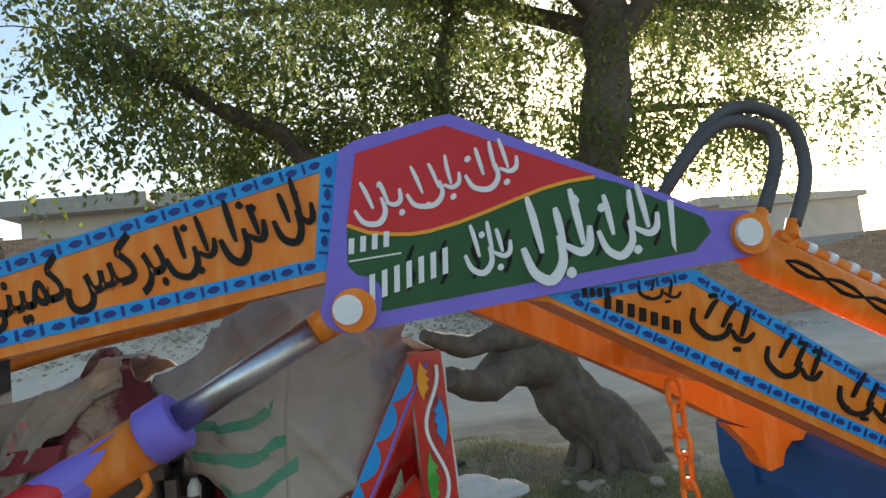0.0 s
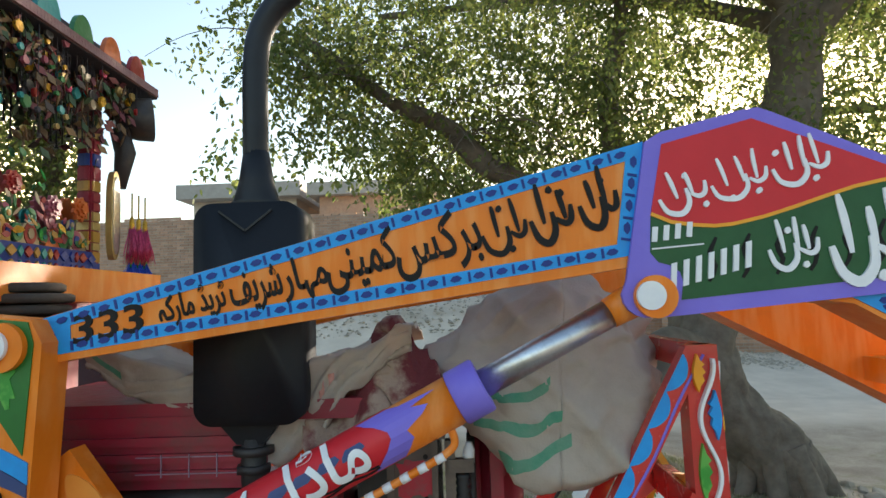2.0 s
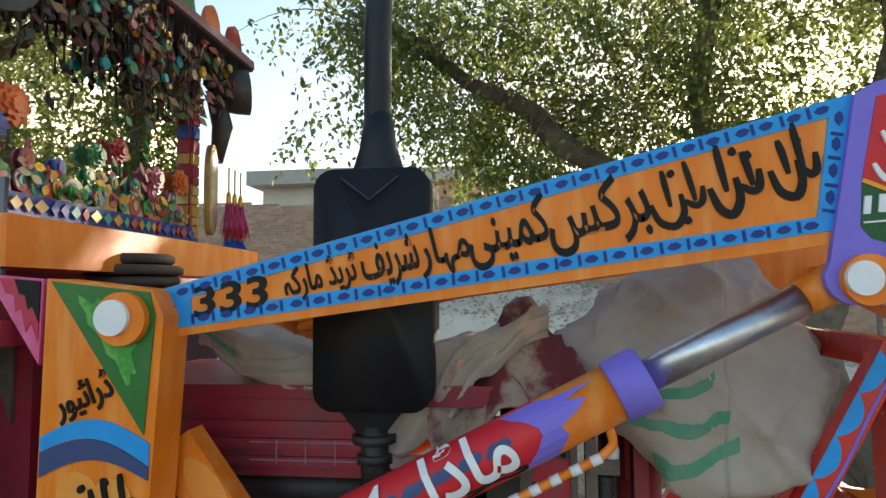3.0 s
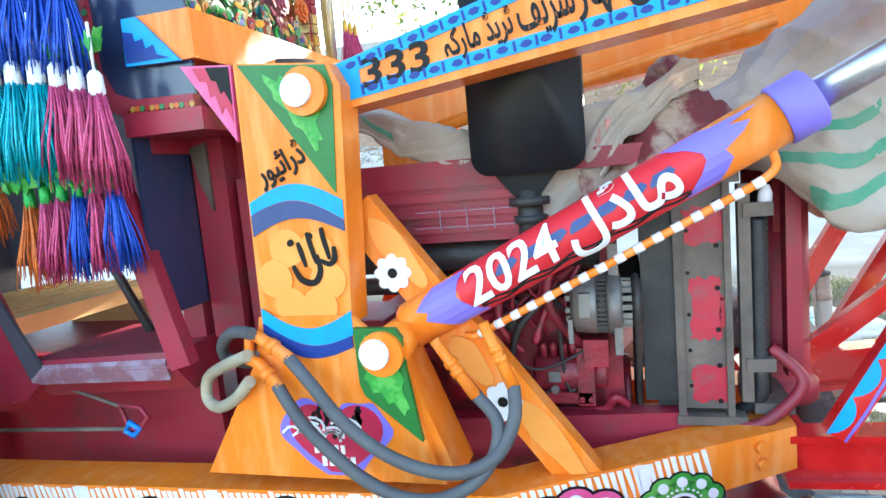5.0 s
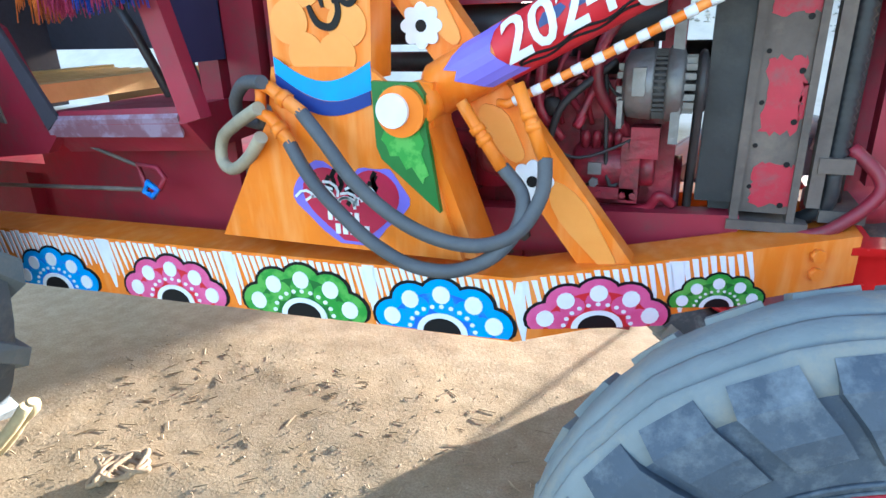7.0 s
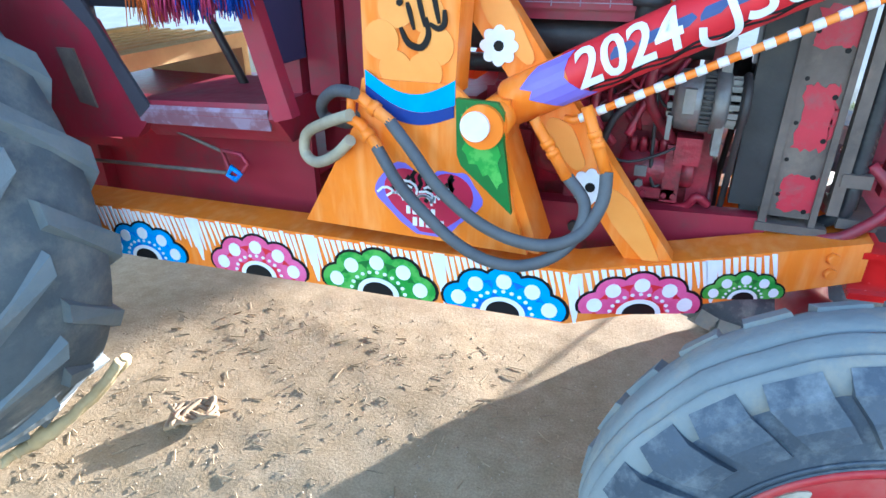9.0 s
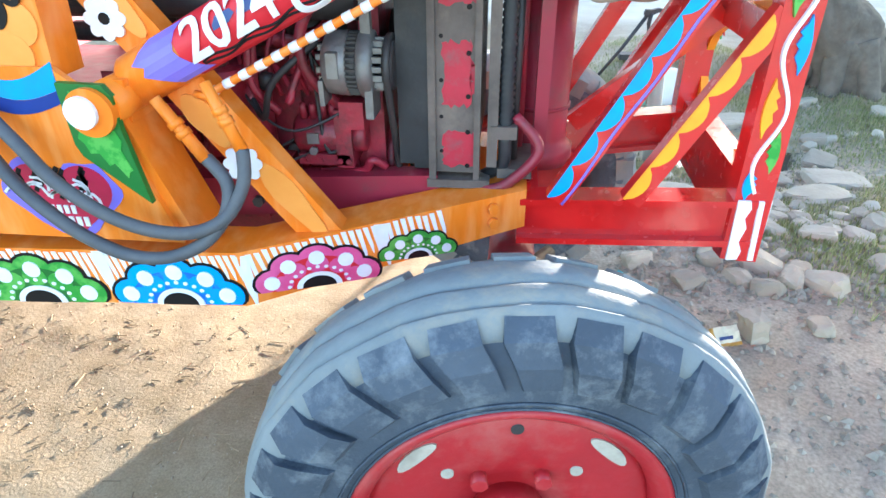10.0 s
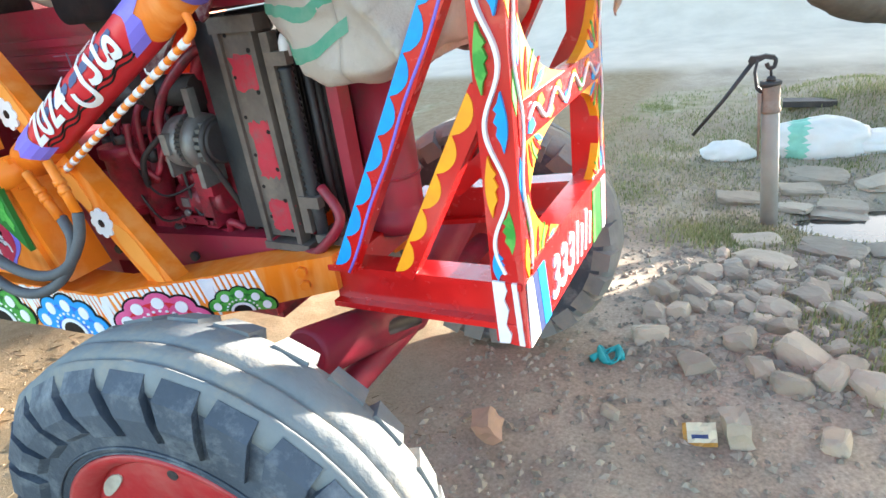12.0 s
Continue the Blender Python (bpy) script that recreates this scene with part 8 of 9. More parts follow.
# door latch and pull rod
s = shape(TRACTOR_RED)
s.tube([(-1.595, 0.02, 0.85), (-1.545, 0.02, 0.845), (-1.53, 0.02, 0.825), (-1.55, 0.02, 0.80), (-1.585, 0.02, 0.80)], 0.006, 8, closed=True)
latch = s.make("door_latch", tractor, "red latch ring tied with blue twine")
s = shape(AZURE)
s.tube([(-1.585, 0.014, 0.795), (-1.57, 0.012, 0.815), (-1.55, 0.014, 0.80), (-1.565, 0.014, 0.785)], 0.007, 8, closed=True)
s.make("twine_knot", latch, "blue twine knot")
s = shape(IRON)
s.tube([(-2.05, 0.03, 0.775), (-1.58, 0.02, 0.797)], 0.005, 8)
s.tube([(-1.80, 0.03, 0.90), (-1.60, 0.02, 0.848)], 0.004, 8)
s.pieces("pull_rod", latch, "thin grey pull rod")

# tassels hanging beside the door
def tassel(at, L, r, m, knot, label):
    t = thing("tassel", label, "tassel", at, "tassels beside the cab door")
    rr = random.Random(int(at[0] * 997 + at[2] * 131))
    s = shape(m)
    top = Vector(at)
    for k in range(70):
        a = rr.uniform(0, math.tau)
        e = Vector((math.cos(a), math.sin(a), 0))
        q = rr.uniform(0.2, 1.0)
        ln = L * rr.uniform(0.85, 1.08)
        sw = Vector((rr.uniform(-0.006, 0.006), rr.uniform(-0.006, 0.006), 0))
        s.tube([top + e * r * 0.25, top + e * r * 0.55 * q + sw + Vector((0, 0, -ln * 0.35)), top + e * r * q + sw * 2 + Vector((0, 0, -ln * 0.7)), top + e * r * q * 1.05 + sw * 3 + Vector((0, 0, -ln))], [r * 0.05, r * 0.065, r * 0.06, r * 0.035], 3)
    under(t, s.make("fringe"))
    s = shape(knot)
    s.tube([top + Vector((0, 0, 0.02)), top + Vector((0, 0, 0.012)), top + Vector((0, 0, -0.018)), top + Vector((0, 0, -0.024))], [r * 0.2, r * 0.36, r * 0.40, r * 0.3], 10)
    s.tube([top + Vector((0, 0, 0.02)), top + Vector((0, 0, 0.10))], 0.003, 5)
    under(t, s.make("knot", None, "wrapped knot"))


for k in range(6):
    tassel((-1.70 + k * 0.048, -0.10, 1.705 - 0.005 * k), 0.175, 0.034, FOILS[0], WHITE, "royal blue tinsel tassel hanging beside the cab door")
for k in range(4):
    tassel((-1.675 + k * 0.050, -0.115, 1.525 - 0.004 * k), 0.185, 0.037, FOILS[1], WHITE, "turquoise tinsel tassel hanging beside the cab door")
for k in range(3):
    tassel((-1.487 + k * 0.040, -0.11, 1.505 - 0.012 * k), 0.185, 0.034, FOILS[2], WHITE, "rose tinsel tassel hanging beside the cab door")
for k, c in enumerate((5, 2, 2, 0, 2, 0)):
    tassel((-1.615 + k * 0.038, -0.09, 1.300 + 0.004 * k), 0.165, 0.028, FOILS[c], FOILS[4], "small bright tinsel tassel hanging beside the cab door")
for k in range(2):
    tassel((-1.74 + k * 0.04, -0.10, 1.40 - 0.01 * k), 0.17, 0.030, FOILS[5], FOILS[3], "gold and orange tinsel tassel hanging beside the cab door")
for k in range(3):
    tassel((CX + 0.06, 0.965 + 0.042 * k, 1.78), 0.13, 0.022, FOILS[2], FOILS[3], "dark red bead tassel with a blue foot")
    tassel((CX + 0.06, 0.965 + 0.042 * k, 1.655), 0.07, 0.020, FOILS[0], FOILS[4], "dark blue bead tassel end")
s = shape(LEAF_GREEN)
for k in range(130):
    x, z = rc.choice(((-1.72 + rc.uniform(0, 0.29), 1.735), (-1.70 + rc.uniform(0, 0.32), 1.545), (-1.66 + rc.uniform(0, 0.26), 1.33)))
    c = Vector((x, -0.10 + rc.uniform(-0.02, 0.02), z + rc.uniform(-0.012, 0.02)))
    a = rc.uniform(0, math.tau)
    d, e = Vector((math.cos(a), 0.2, math.sin(a))) * 0.02, Vector((-math.sin(a), 0.2, math.cos(a))) * 0.009
    s.prism([c - d, c + e, c + d, c - e], [v + Vector((0, 0.003, 0)) for v in (c - d, c + e, c + d, c - e)])
o = tagged(s.make("leaf_garland"), "green plastic leaf garland above the tassels", "garland", kind="stuff")

# slatted frame on the cab floor
rack = thing("wooden_rack", "sunlit slatted wooden frame lying on the cab floor", "rack", (-2.5, 0.7, 0.80))
for k in range(7):
    s = shape(WOOD)
    s.box((-2.72 + k * 0.062, 0.30, 0.945), (-2.695 + k * 0.062, 1.02, 0.962))
    s.bevel(0.003, 1)
    under(rack, s.make("slat"))
for x in (-2.26, -2.78):
    s = shape(WOOD)
    s.box((x, 0.28, 0.92), (x + 0.045, 1.04, 0.972))
    s.bevel(0.004, 1)
    under(rack, s.make("rail"))
for y in (0.30, 0.98):
    s = shape(WOOD)
    s.box((-2.735, y, 0.80), (-2.26, y + 0.035, 0.943))
    under(rack, s.make("cross_rail"))


# ---- sacks over the hood ----
def draped(name, label, category, f, nu, nv, mat_of, thick=0.004):
    """A thin cloth from f(u, v); mat_of gives each face its slot."""
    mats = mat_of(None, None)
    vs = [tuple(f(i / nu, j / nv)) for j in range(nv + 1) for i in range(nu + 1)]
    fs = [(j * (nu + 1) + i, j * (nu + 1) + i + 1, (j + 1) * (nu + 1) + i + 1, (j + 1) * (nu + 1) + i) for j in range(nv) for i in range(nu)]
    me = bpy.data.meshes.new(name)
    me.from_pydata(vs, [], fs)
    for m in mats:
        me.materials.append(m)
    for k, p in enumerate(me.polygons):
        p.use_smooth = True
        p.material_index = mat_of((k % nu + 0.5) / nu, (k // nu + 0.5) / nv)
    ob = new(name, me)
    md = ob.modifiers.new("thickness", "SOLIDIFY")
    md.thickness = thick
    return tagged(ob, label, category)


def wrinkle(x, y, z, k=1.0):
    p = Vector((x, y, z))
    return k * (0.022 * noise.noise(p * 6 + Vector((0, 0, 3))) + 0.011 * noise.noise(Vector((x * 22, y * 9, z * 14))) + 0.005 * noise.noise(Vector((x * 40 + z * 25, y * 12, z * 30))) + 0.010 * (1 - abs(noise.noise(Vector((x * 16 + z * 9, y * 14, z * 11 + 5))))) ** 4)


def through_points(x, pts):
    for (x0, z0), (x1, z1) in zip(pts, pts[1:]):
        if x <= x1:
            return z0 + (z1 - z0) * smooth(x0, x1, x)
    return pts[-1][1]


def bag(u, v):
    """A sack sheet peaked over the nose, hanging in flat panels with sharp folds."""
    a = math.tau * (u - 0.25)
    n = 6
    turn = (a + 0.55 + 0.5 * v) % (math.tau / n) - math.pi / n
    panel = 0.35 + 0.65 * math.cos(math.pi / n) / math.cos(turn)
    r = min(1.0, 0.22 + 1.12 * v ** 0.7) * panel
    if v > 0.80:
        r *= 1 - 0.55 * ((v - 0.80) / 0.20) ** 1.5
    spike = math.exp(-((math.cos(a - 0.1) - 1) / 0.03) ** 2 - ((v - 0.34) / 0.07) ** 2)
    x = -0.135 + (0.262 * r + 0.04 * spike) * math.cos(a) + 0.05 * (1 - v) ** 3
    y = 0.40 + 0.262 * r * math.sin(a)
    low = through_points(x, ((-0.46, 1.36), (-0.30, 1.24), (-0.17, 1.13), (-0.09, 1.112), (0.03, 1.17), (0.14, 1.29)))
    z = 1.545 - (1.545 - low) * min(1.0, v / 0.86) + 0.10 * max(0.0, v - 0.86)
    crease = (1 - abs(noise.noise(Vector((x * 5 + z * 2.5, y * 5, z * 2 + 4))))) ** 3
    fine = (1 - abs(noise.noise(Vector((x * 12 - z * 8, y * 12, z * 7 + 11))))) ** 5
    w = wrinkle(x, y, z, 0.45) + 0.032 * (crease ** 1.6 - 0.3) + 0.014 * (fine - 0.3)
    d = Vector((x + 0.135, y - 0.40, (z - 1.35) * 0.6)).normalized()
    return Vector((x, y, z)) + d * w * (0.4 + 0.6 * min(1.0, v * 4))


nose = draped("nose_sack", "dusty beige woven sack with green stripes pulled over the tractor's nose", "sack", bag, 200, 110, lambda u, v: [SACK] if u is None else 0)


def printed(name, f, parent, path, half, m, label):
    """A printed strip lying on the cloth f along a path in its u and v."""
    rows = []
    for u, v in path:
        row = []
        for k in (-1, 0, 1):
            p = f(u, v + half * k)
            nrm = (f(u + 0.002, v) - f(u - 0.002, v)).cross(f(u, v + 0.004) - f(u, v - 0.004)).normalized()
            row.append(p + nrm * (0.0065 if nrm.y < 0 else -0.0065))
        rows.append(row)
    me = bpy.data.meshes.new(name)
    me.from_pydata([tuple(p) for row in rows for p in row], [], [(3 * i + k, 3 * i + 3 + k, 3 * i + 4 + k, 3 * i + 1 + k) for i in range(len(rows) - 1) for k in (0, 1)])
    me.materials.append(m)
    me.polygons.foreach_set("use_smooth", [True] * len(me.polygons))
    ob = new(name, me)
    tagged(ob, label)
    ob.parent = parent
    return ob


for u0, u1, v0 in ((0.885, 0.985, 0.690), (0.900, 1.000, 0.795), (0.930, 1.015, 0.855)):
    printed("printed_stripe", bag, nose, [(u0 + (u1 - u0) * i / 30, v0 - 2.3 * (u1 - u0) * i / 30) for i in range(31)], 0.024, SACK_GREEN, "faded green printed stripe")


def flap(u, v):
    """A loose corner of the sack hanging over the guard's far post."""
    w = 0.10 * (1 - v) + 0.008
    x = 0.10 + 0.10 * v + w * (u - 0.5) * 0.5
    y = 0.62 + 0.05 * v + w * (u - 0.5)
    z = 1.44 - 0.28 * v + 0.02 * math.sin(u * 7)
    return Vector((x + wrinkle(x, y, z, 1.0), y, z))


corner = draped("sack_corner", "", "", flap, 16, 24, lambda u, v: [SACK] if u is None else 0)
corner.parent = nose


def sheet(u, v):
    """A long sack sheet over the hood, its near edge hanging in a wavy line."""
    x = -1.07 + 0.66 * u
    top = through_points(x, ((-1.08, 1.425), (-0.96, 1.375), (-0.82, 1.335), (-0.68, 1.335), (-0.55, 1.375), (-0.42, 1.43)))
    edge = through_points(x, ((-1.08, 1.372), (-0.96, 1.300), (-0.82, 1.232), (-0.69, 1.165), (-0.62, 1.205), (-0.52, 1.31), (-0.42, 1.38)))
    if v < 0.6:
        y = 0.60 - 0.38 * v / 0.6
        z = top - 0.05 * (1 - v / 0.6) ** 2
    else:
        q = (v - 0.6) / 0.4
        y = 0.22 - 0.008 * math.sin(math.pi * q)
        z = top + (edge - top) * q
    fold = 1 - abs(noise.noise(Vector((x * 7 + v * 2, v * 3, 2.0))))
    crease = (1 - abs(noise.noise(Vector((x * 13 + v * 5, v * 4, 6.0))))) ** 6
    w = wrinkle(x, y, z, 0.35) + 0.010 * (fold ** 3 - 0.5) + 0.014 * crease
    return Vector((x, y - w * 0.9, z + w * 0.8))


hood_sheet = draped("hood_sack", "crumpled beige sack sheet with faded print lying over the hood", "sack", sheet, 110, 60, lambda u, v: [SACK] if u is None else 0)
for path in ([(0.51 + 0.0006 * i, 0.30 + 0.66 * i / 20) for i in range(21)], [(0.02 + 0.10 * i / 20, 0.76) for i in range(21)]):
    along_v = abs(path[-1][1] - path[0][1]) > 0.1
    f = (lambda u, v: sheet(v, u)) if along_v else sheet
    printed("printed_stripe", f, hood_sheet, [(v, u) for u, v in path] if along_v else path, 0.012 if along_v else 0.03, SACK_GREEN, "faded green printed stripe")
for k in range(4):
    printed("printed_letter", sheet, hood_sheet, [(0.655 + 0.030 * k + 0.018 * i / 6, 0.80 - 0.02 * k) for i in range(7)], 0.035, SACK_PRINT, "faded red printed letter")



def maroon(u, v):
    x = -0.66 + 0.27 * u + 0.05 * v
    crest = 1.435 - 0.13 * abs(u - 0.82) / 0.82
    y = 0.30 - 0.12 * v
    z = crest - 0.15 * v + 0.03 * math.sin(u * 11 + v * 3)
    w = wrinkle(x, y, z, 1.8)
    return Vector((x, y - 0.03 + w, z + w * 0.7))


draped("maroon_cloth", "maroon printed cloth bunched beside the muffler", "cloth", maroon, 60, 40, lambda u, v: [SACK_RED, SACK] if u is None else 0)

# ---- things on the ground ----
def rock_mesh(name, seed, size, block, m):
    r = random.Random(seed)
    bm = bmesh.new()
    bmesh.ops.create_icosphere(bm, subdivisions=3, radius=1.0)
    cuts = [(Vector((r.gauss(0, 1), r.gauss(0, 1), r.gauss(0, 0.7))).normalized(), r.uniform(0.36, 0.56)) for _ in range(9)]
    for v in bm.verts:
        for nrm, lim in cuts:
            over = v.co.dot(nrm) - lim
            if over > 0:
                v.co -= nrm * over
    for v in bm.verts:
        p = v.co.copy()
        k = max(abs(p.x), abs(p.y), abs(p.z))
        q = p.lerp(p / k * 0.82, block)
        n1 = noise.noise(p * 1.4 + Vector((seed, 0, 0))) * 0.06 + noise.noise(p * 5 + Vector((0, seed, 0))) * 0.03
        v.co = 1.18 * Vector((q.x * size[0], q.y * size[1], q.z * size[2])) * (1 + n1)
    me = bpy.data.meshes.new(name)
    bm.to_mesh(me)
    bm.free()
    me.materials.append(m)
    return me


rocks = [rock_mesh("rubble_stone", k, (0.070, 0.056, 0.046), 0.45 + 0.08 * (k % 5), STONE) for k in range(8)]
rs = random.Random(17)
spots = [(0.206, 1.324), (0.332, 1.42), (0.21, 1.496), (0.336, 1.573), (0.443, 1.794), (0.461, 1.517), (0.594, 1.469), (0.497, 1.221), (0.561, 1.08), (0.646, 1.02), (0.751, 1.081), (0.678, 1.177), (0.82, 1.492), (0.901, 1.673), (0.722, 1.627), (0.801, 1.781), (0.374, 1.052), (0.171, 0.744), (0.862, 1.062), (0.751, 0.809)]
big = len(spots)
for _ in range(340):
    x = rs.gauss(0.74, 0.33)
    y = rs.gauss(1.56, 0.27)
    if x > 0.18 and y > 1.0 and y > 0.95 + 0.35 * abs(x - 0.6) and noise.noise(Vector((x * 3.1, y * 3.1, 4.4))) > -0.2 and all((x - a) ** 2 + (y - b) ** 2 > 0.0042 for a, b in spots):
        spots.append((x, y))
for _ in range(40):
    x, y = rs.uniform(1.5, 3.0), rs.uniform(2.0, 4.2)
    if (x - 2.2) ** 2 + (y - 4.15) ** 2 > 0.24:
        spots.append((x, y))
for k in range(13):
    a = math.pi * (0.95 + 1.15 * k / 12)
    spots.append((2.2 + 0.62 * math.cos(a), 4.10 + 0.55 * math.sin(a)))
for k, (x, y) in enumerate(spots):
    ob = new("rubble_stone", rocks[k % 8])
    sc = rs.uniform(0.75, 1.25) if k < big else 0.30 + 0.80 * rs.random() ** 1.4
    if k in (17,):
        sc = 0.5
    ob.matrix_world = pose(x, y, gz(x, y) + (0.010 if k < big else rs.uniform(-0.012, 0.012)) * sc, rs.uniform(-18, 18), rs.uniform(-18, 18), rs.uniform(0, 360)) @ Matrix.Diagonal((sc * rs.uniform(0.85, 1.2), sc * rs.uniform(0.8, 1.1), sc * rs.uniform(0.75, 1.1), 1))
    tagged(ob, "dusty grey rubble stone lying on the earth", "stone", "rubble stones")

slab_mesh = [rock_mesh("stone_slab", 40 + k, (0.17, 0.11, 0.035), 0.75, STONE) for k in range(4)]
for k, (x, y, r, sc) in enumerate(((0.40, 3.05, 10, 0.85), (0.68, 2.98, -20, 0.6), (0.90, 3.00, 6, 0.95), (0.92, 3.06, -4, 0.85), (0.72, 3.22, 12, 0.8), (0.80, 3.42, 5, 1.1), (1.15, 3.36, 30, 1.0), (1.28, 3.42, -10, 0.9), (0.52, 2.36, 20, 0.75), (0.82, 2.28, -15, 0.9), (1.10, 2.36, 12, 0.9), (1.48, 2.35, 0, 1.1), (1.62, 2.85, 60, 0.9), (1.25, 2.05, 25, 1.1), (0.55, 2.05, -30, 0.8))):
    ob = new("stone_slab", slab_mesh[k % 4])
    ob.matrix_world = pose(x, y, gz(x, y) + 0.012, rs.uniform(-5, 5), rs.uniform(-5, 5), r) @ Matrix.Scale(sc, 4)
    tagged(ob, "flat dusty stone slab lying at the puddle's edge", "stone slab", "stone slabs")


def brick_thing(x, y, rot, tip, m, label, size=(0.115, 0.055, 0.036), sc=1.0):
    s = shape(m)
    s.box((-size[0], -size[1], -size[2]), size)
    s.bevel(0.010, 3)
    bmesh.ops.subdivide_edges(s.bm, edges=s.bm.edges[:], cuts=2, use_grid_fill=True)
    for v in s.bm.verts:
        v.co += Vector((noise.noise(v.co * 90), noise.noise(v.co * 80), noise.noise(v.co * 85))) * 0.003
        v.co += Vector((noise.noise(v.co * 20), noise.noise(v.co * 20 + Vector((5, 0, 0))), noise.noise(v.co * 20 + Vector((0, 5, 0))))) * 0.012
    ob = s.make("brick")
    ob.matrix_world = pose(x, y, gz(x, y) + 0.045, *tip, rot) @ Matrix.Scale(sc, 4)
    return tagged(ob, label, "brick")


brick_thing(-0.135, 0.535, 35, (20, 62, 0)[:2], mat("red_clay", (0.46, 0.29, 0.21), (0.38, 0.25, 0.18), 20, 0.9, bump=0.6), "broken pale clay brick lying tilted in the dust", (0.042, 0.038, 0.028))
brick_thing(0.512, 0.752, 20, (0, 80), STONE, "grey half brick standing on end in the dust", (0.050, 0.040, 0.032))
s = shape(CREAM)
for i in range(8):
    for j in range(6):
        x0, y0 = -0.044 + 0.011 * i, -0.033 + 0.011 * j
        s.use(BRIGHT[2] if i == 0 or j == 0 else SLATE if j == 2 and 1 < i < 6 else CREAM)
        s.face([s.bm.verts.new((x, y, 0.007 * noise.noise(Vector((x * 40, y * 40, 2))) + 0.004 * noise.noise(Vector((x * 110, y * 110, 7))))) for x, y in ((x0, y0), (x0 + 0.011, y0), (x0 + 0.011, y0 + 0.011), (x0, y0 + 0.011))])
bmesh.ops.remove_doubles(s.bm, verts=s.bm.verts[:], dist=0.0005)
bmesh.ops.solidify(s.bm, geom=s.bm.faces[:], thickness=0.003)
ob = s.make("crushed_packet")
ob.matrix_world = pose(0.422, 0.722, gz(0.422, 0.722) + 0.022, 38, -10, 8)
tagged(ob, "crushed cream and orange packet on the ground", "packet")
s = shape(TEAL_CLOTH)
pts = [Vector((0.05 * math.cos(k * 1.1) * (1 - k * 0.03), 0.04 * math.sin(k * 1.7), 0.008 + 0.018 * abs(math.sin(k * 0.9)))) for k in range(14)]
s.tube(spline(pts, 4), [0.008 + 0.005 * math.sin(k * 0.7) for k in range(53)], 7)
ob = s.make("rag")
ob.location = (0.10, 1.02, gz(0.10, 1.02))
tagged(ob, "crumpled teal rag on the ground", "rag")
s = shape(ROPE)
for j in range(4):
    pts = [Vector((0.075 * math.cos(k * 0.8 + j) * rs.uniform(0.5, 1), 0.045 * math.sin(k * 1.1 + j * 2), 0.012 + 0.016 * abs(math.sin(k + j)))) for k in range(12)]
    s.tube(spline(pts, 4), 0.007, 6)
ob = s.make("rope_coil")
ob.matrix_world = pose(-1.845, -0.01, gz(-1.845, -0.01) + 0.0, 0, 0, 40)
tagged(ob, "small tangle of pale rope lying on the sand", "rope")
# hand pump
hp = thing("hand_pump", "old hand pump on a grey concrete pipe with an iron handle", "pump", (0.575, 2.73, gz(0.575, 2.73) - 0.03))
RUST = mat("rusty_iron", (0.30, 0.20, 0.15), (0.20, 0.16, 0.13), 12, 0.85, bump=0.5, dirt=(0.34, 0.30, 0.26), dirt_amt=0.7, dirt_scale=14)
s = shape(CONCRETE)
s.tube([(0.574, 2.73, -0.30), (0.517, 2.72, 0.40), (0.516, 2.72, 0.415)], [0.043, 0.041, 0.037], 24)
under(hp, s.make("pipe", None, "weathered grey concrete pipe"))
s = shape(RUST)
s.tube([(0.517, 2.72, 0.40), (0.516, 2.72, 0.415), (0.515, 2.72, 0.43), (0.508, 2.72, 0.53), (0.507, 2.72, 0.535)], [0.046, 0.048, 0.042, 0.041, 0.041], 24)
under(hp, s.make("pump_barrel", None, "rusty iron barrel"))
s = shape(DARK_IRON)
s.tube([(0.507, 2.72, 0.533), (0.506, 2.72, 0.537), (0.506, 2.72, 0.552), (0.506, 2.72, 0.556)], [0.044, 0.049, 0.049, 0.042], 24)
s.tube([(0.506, 2.72, 0.554), (0.505, 2.72, 0.572), (0.505, 2.72, 0.578)], [0.022, 0.020, 0.012], 14)
under(hp, s.make("barrel_flange", None, "dark iron flange capping the barrel"))
s = shape(DARK_IRON)
s.tube([(0.504, 2.72, 0.575), (0.498, 2.72, 0.625)], 0.0065, 10)
s.tube(spline([(0.478, 2.72, 0.640), (0.490, 2.72, 0.618), (0.512, 2.72, 0.622), (0.516, 2.72, 0.655), (0.500, 2.72, 0.668)], 5), 0.010, 10)
under(hp, s.make("plunger_rod", None, "dark plunger rod hooked to the lever"))
s = shape(DARK_IRON)
s.plate([(0.396, 0.655), (0.404, 0.676), (0.44, 0.676), (0.47, 0.684), (0.512, 0.676), (0.516, 0.655), (0.47, 0.662), (0.43, 0.640), (0.405, 0.636)], 2.705, 2.735)
s.bevel(0.005, 2)
under(hp, s.make("pump_head", None, "dark iron pump head"))
for y in (2.700, 2.740):
    s = shape(DARK_IRON)
    s.tube([(0.438, y, 0.660), (0.430, y, 0.600), (0.446, y, 0.520), (0.470, y, 0.500)], 0.007, 8)
    under(hp, s.make("lever_link", None, "dark iron link holding the lever"))
s = shape(DARK_IRON)
s.tube([(0.420, 2.72, 0.650), (0.30, 2.71, 0.466), (0.163, 2.70, 0.283)], [0.012, 0.010, 0.009], 10)
under(hp, s.make("pump_handle", None, "long dark iron handle"))
s = shape(RUST)
s.tube([(0.462, 2.70, 0.50), (0.466, 2.69, 0.42), (0.482, 2.69, 0.16)], [0.012, 0.008, 0.005], 8)
under(hp, s.make("hanging_rod", None, "thin rusty rod hanging beside the barrel"))
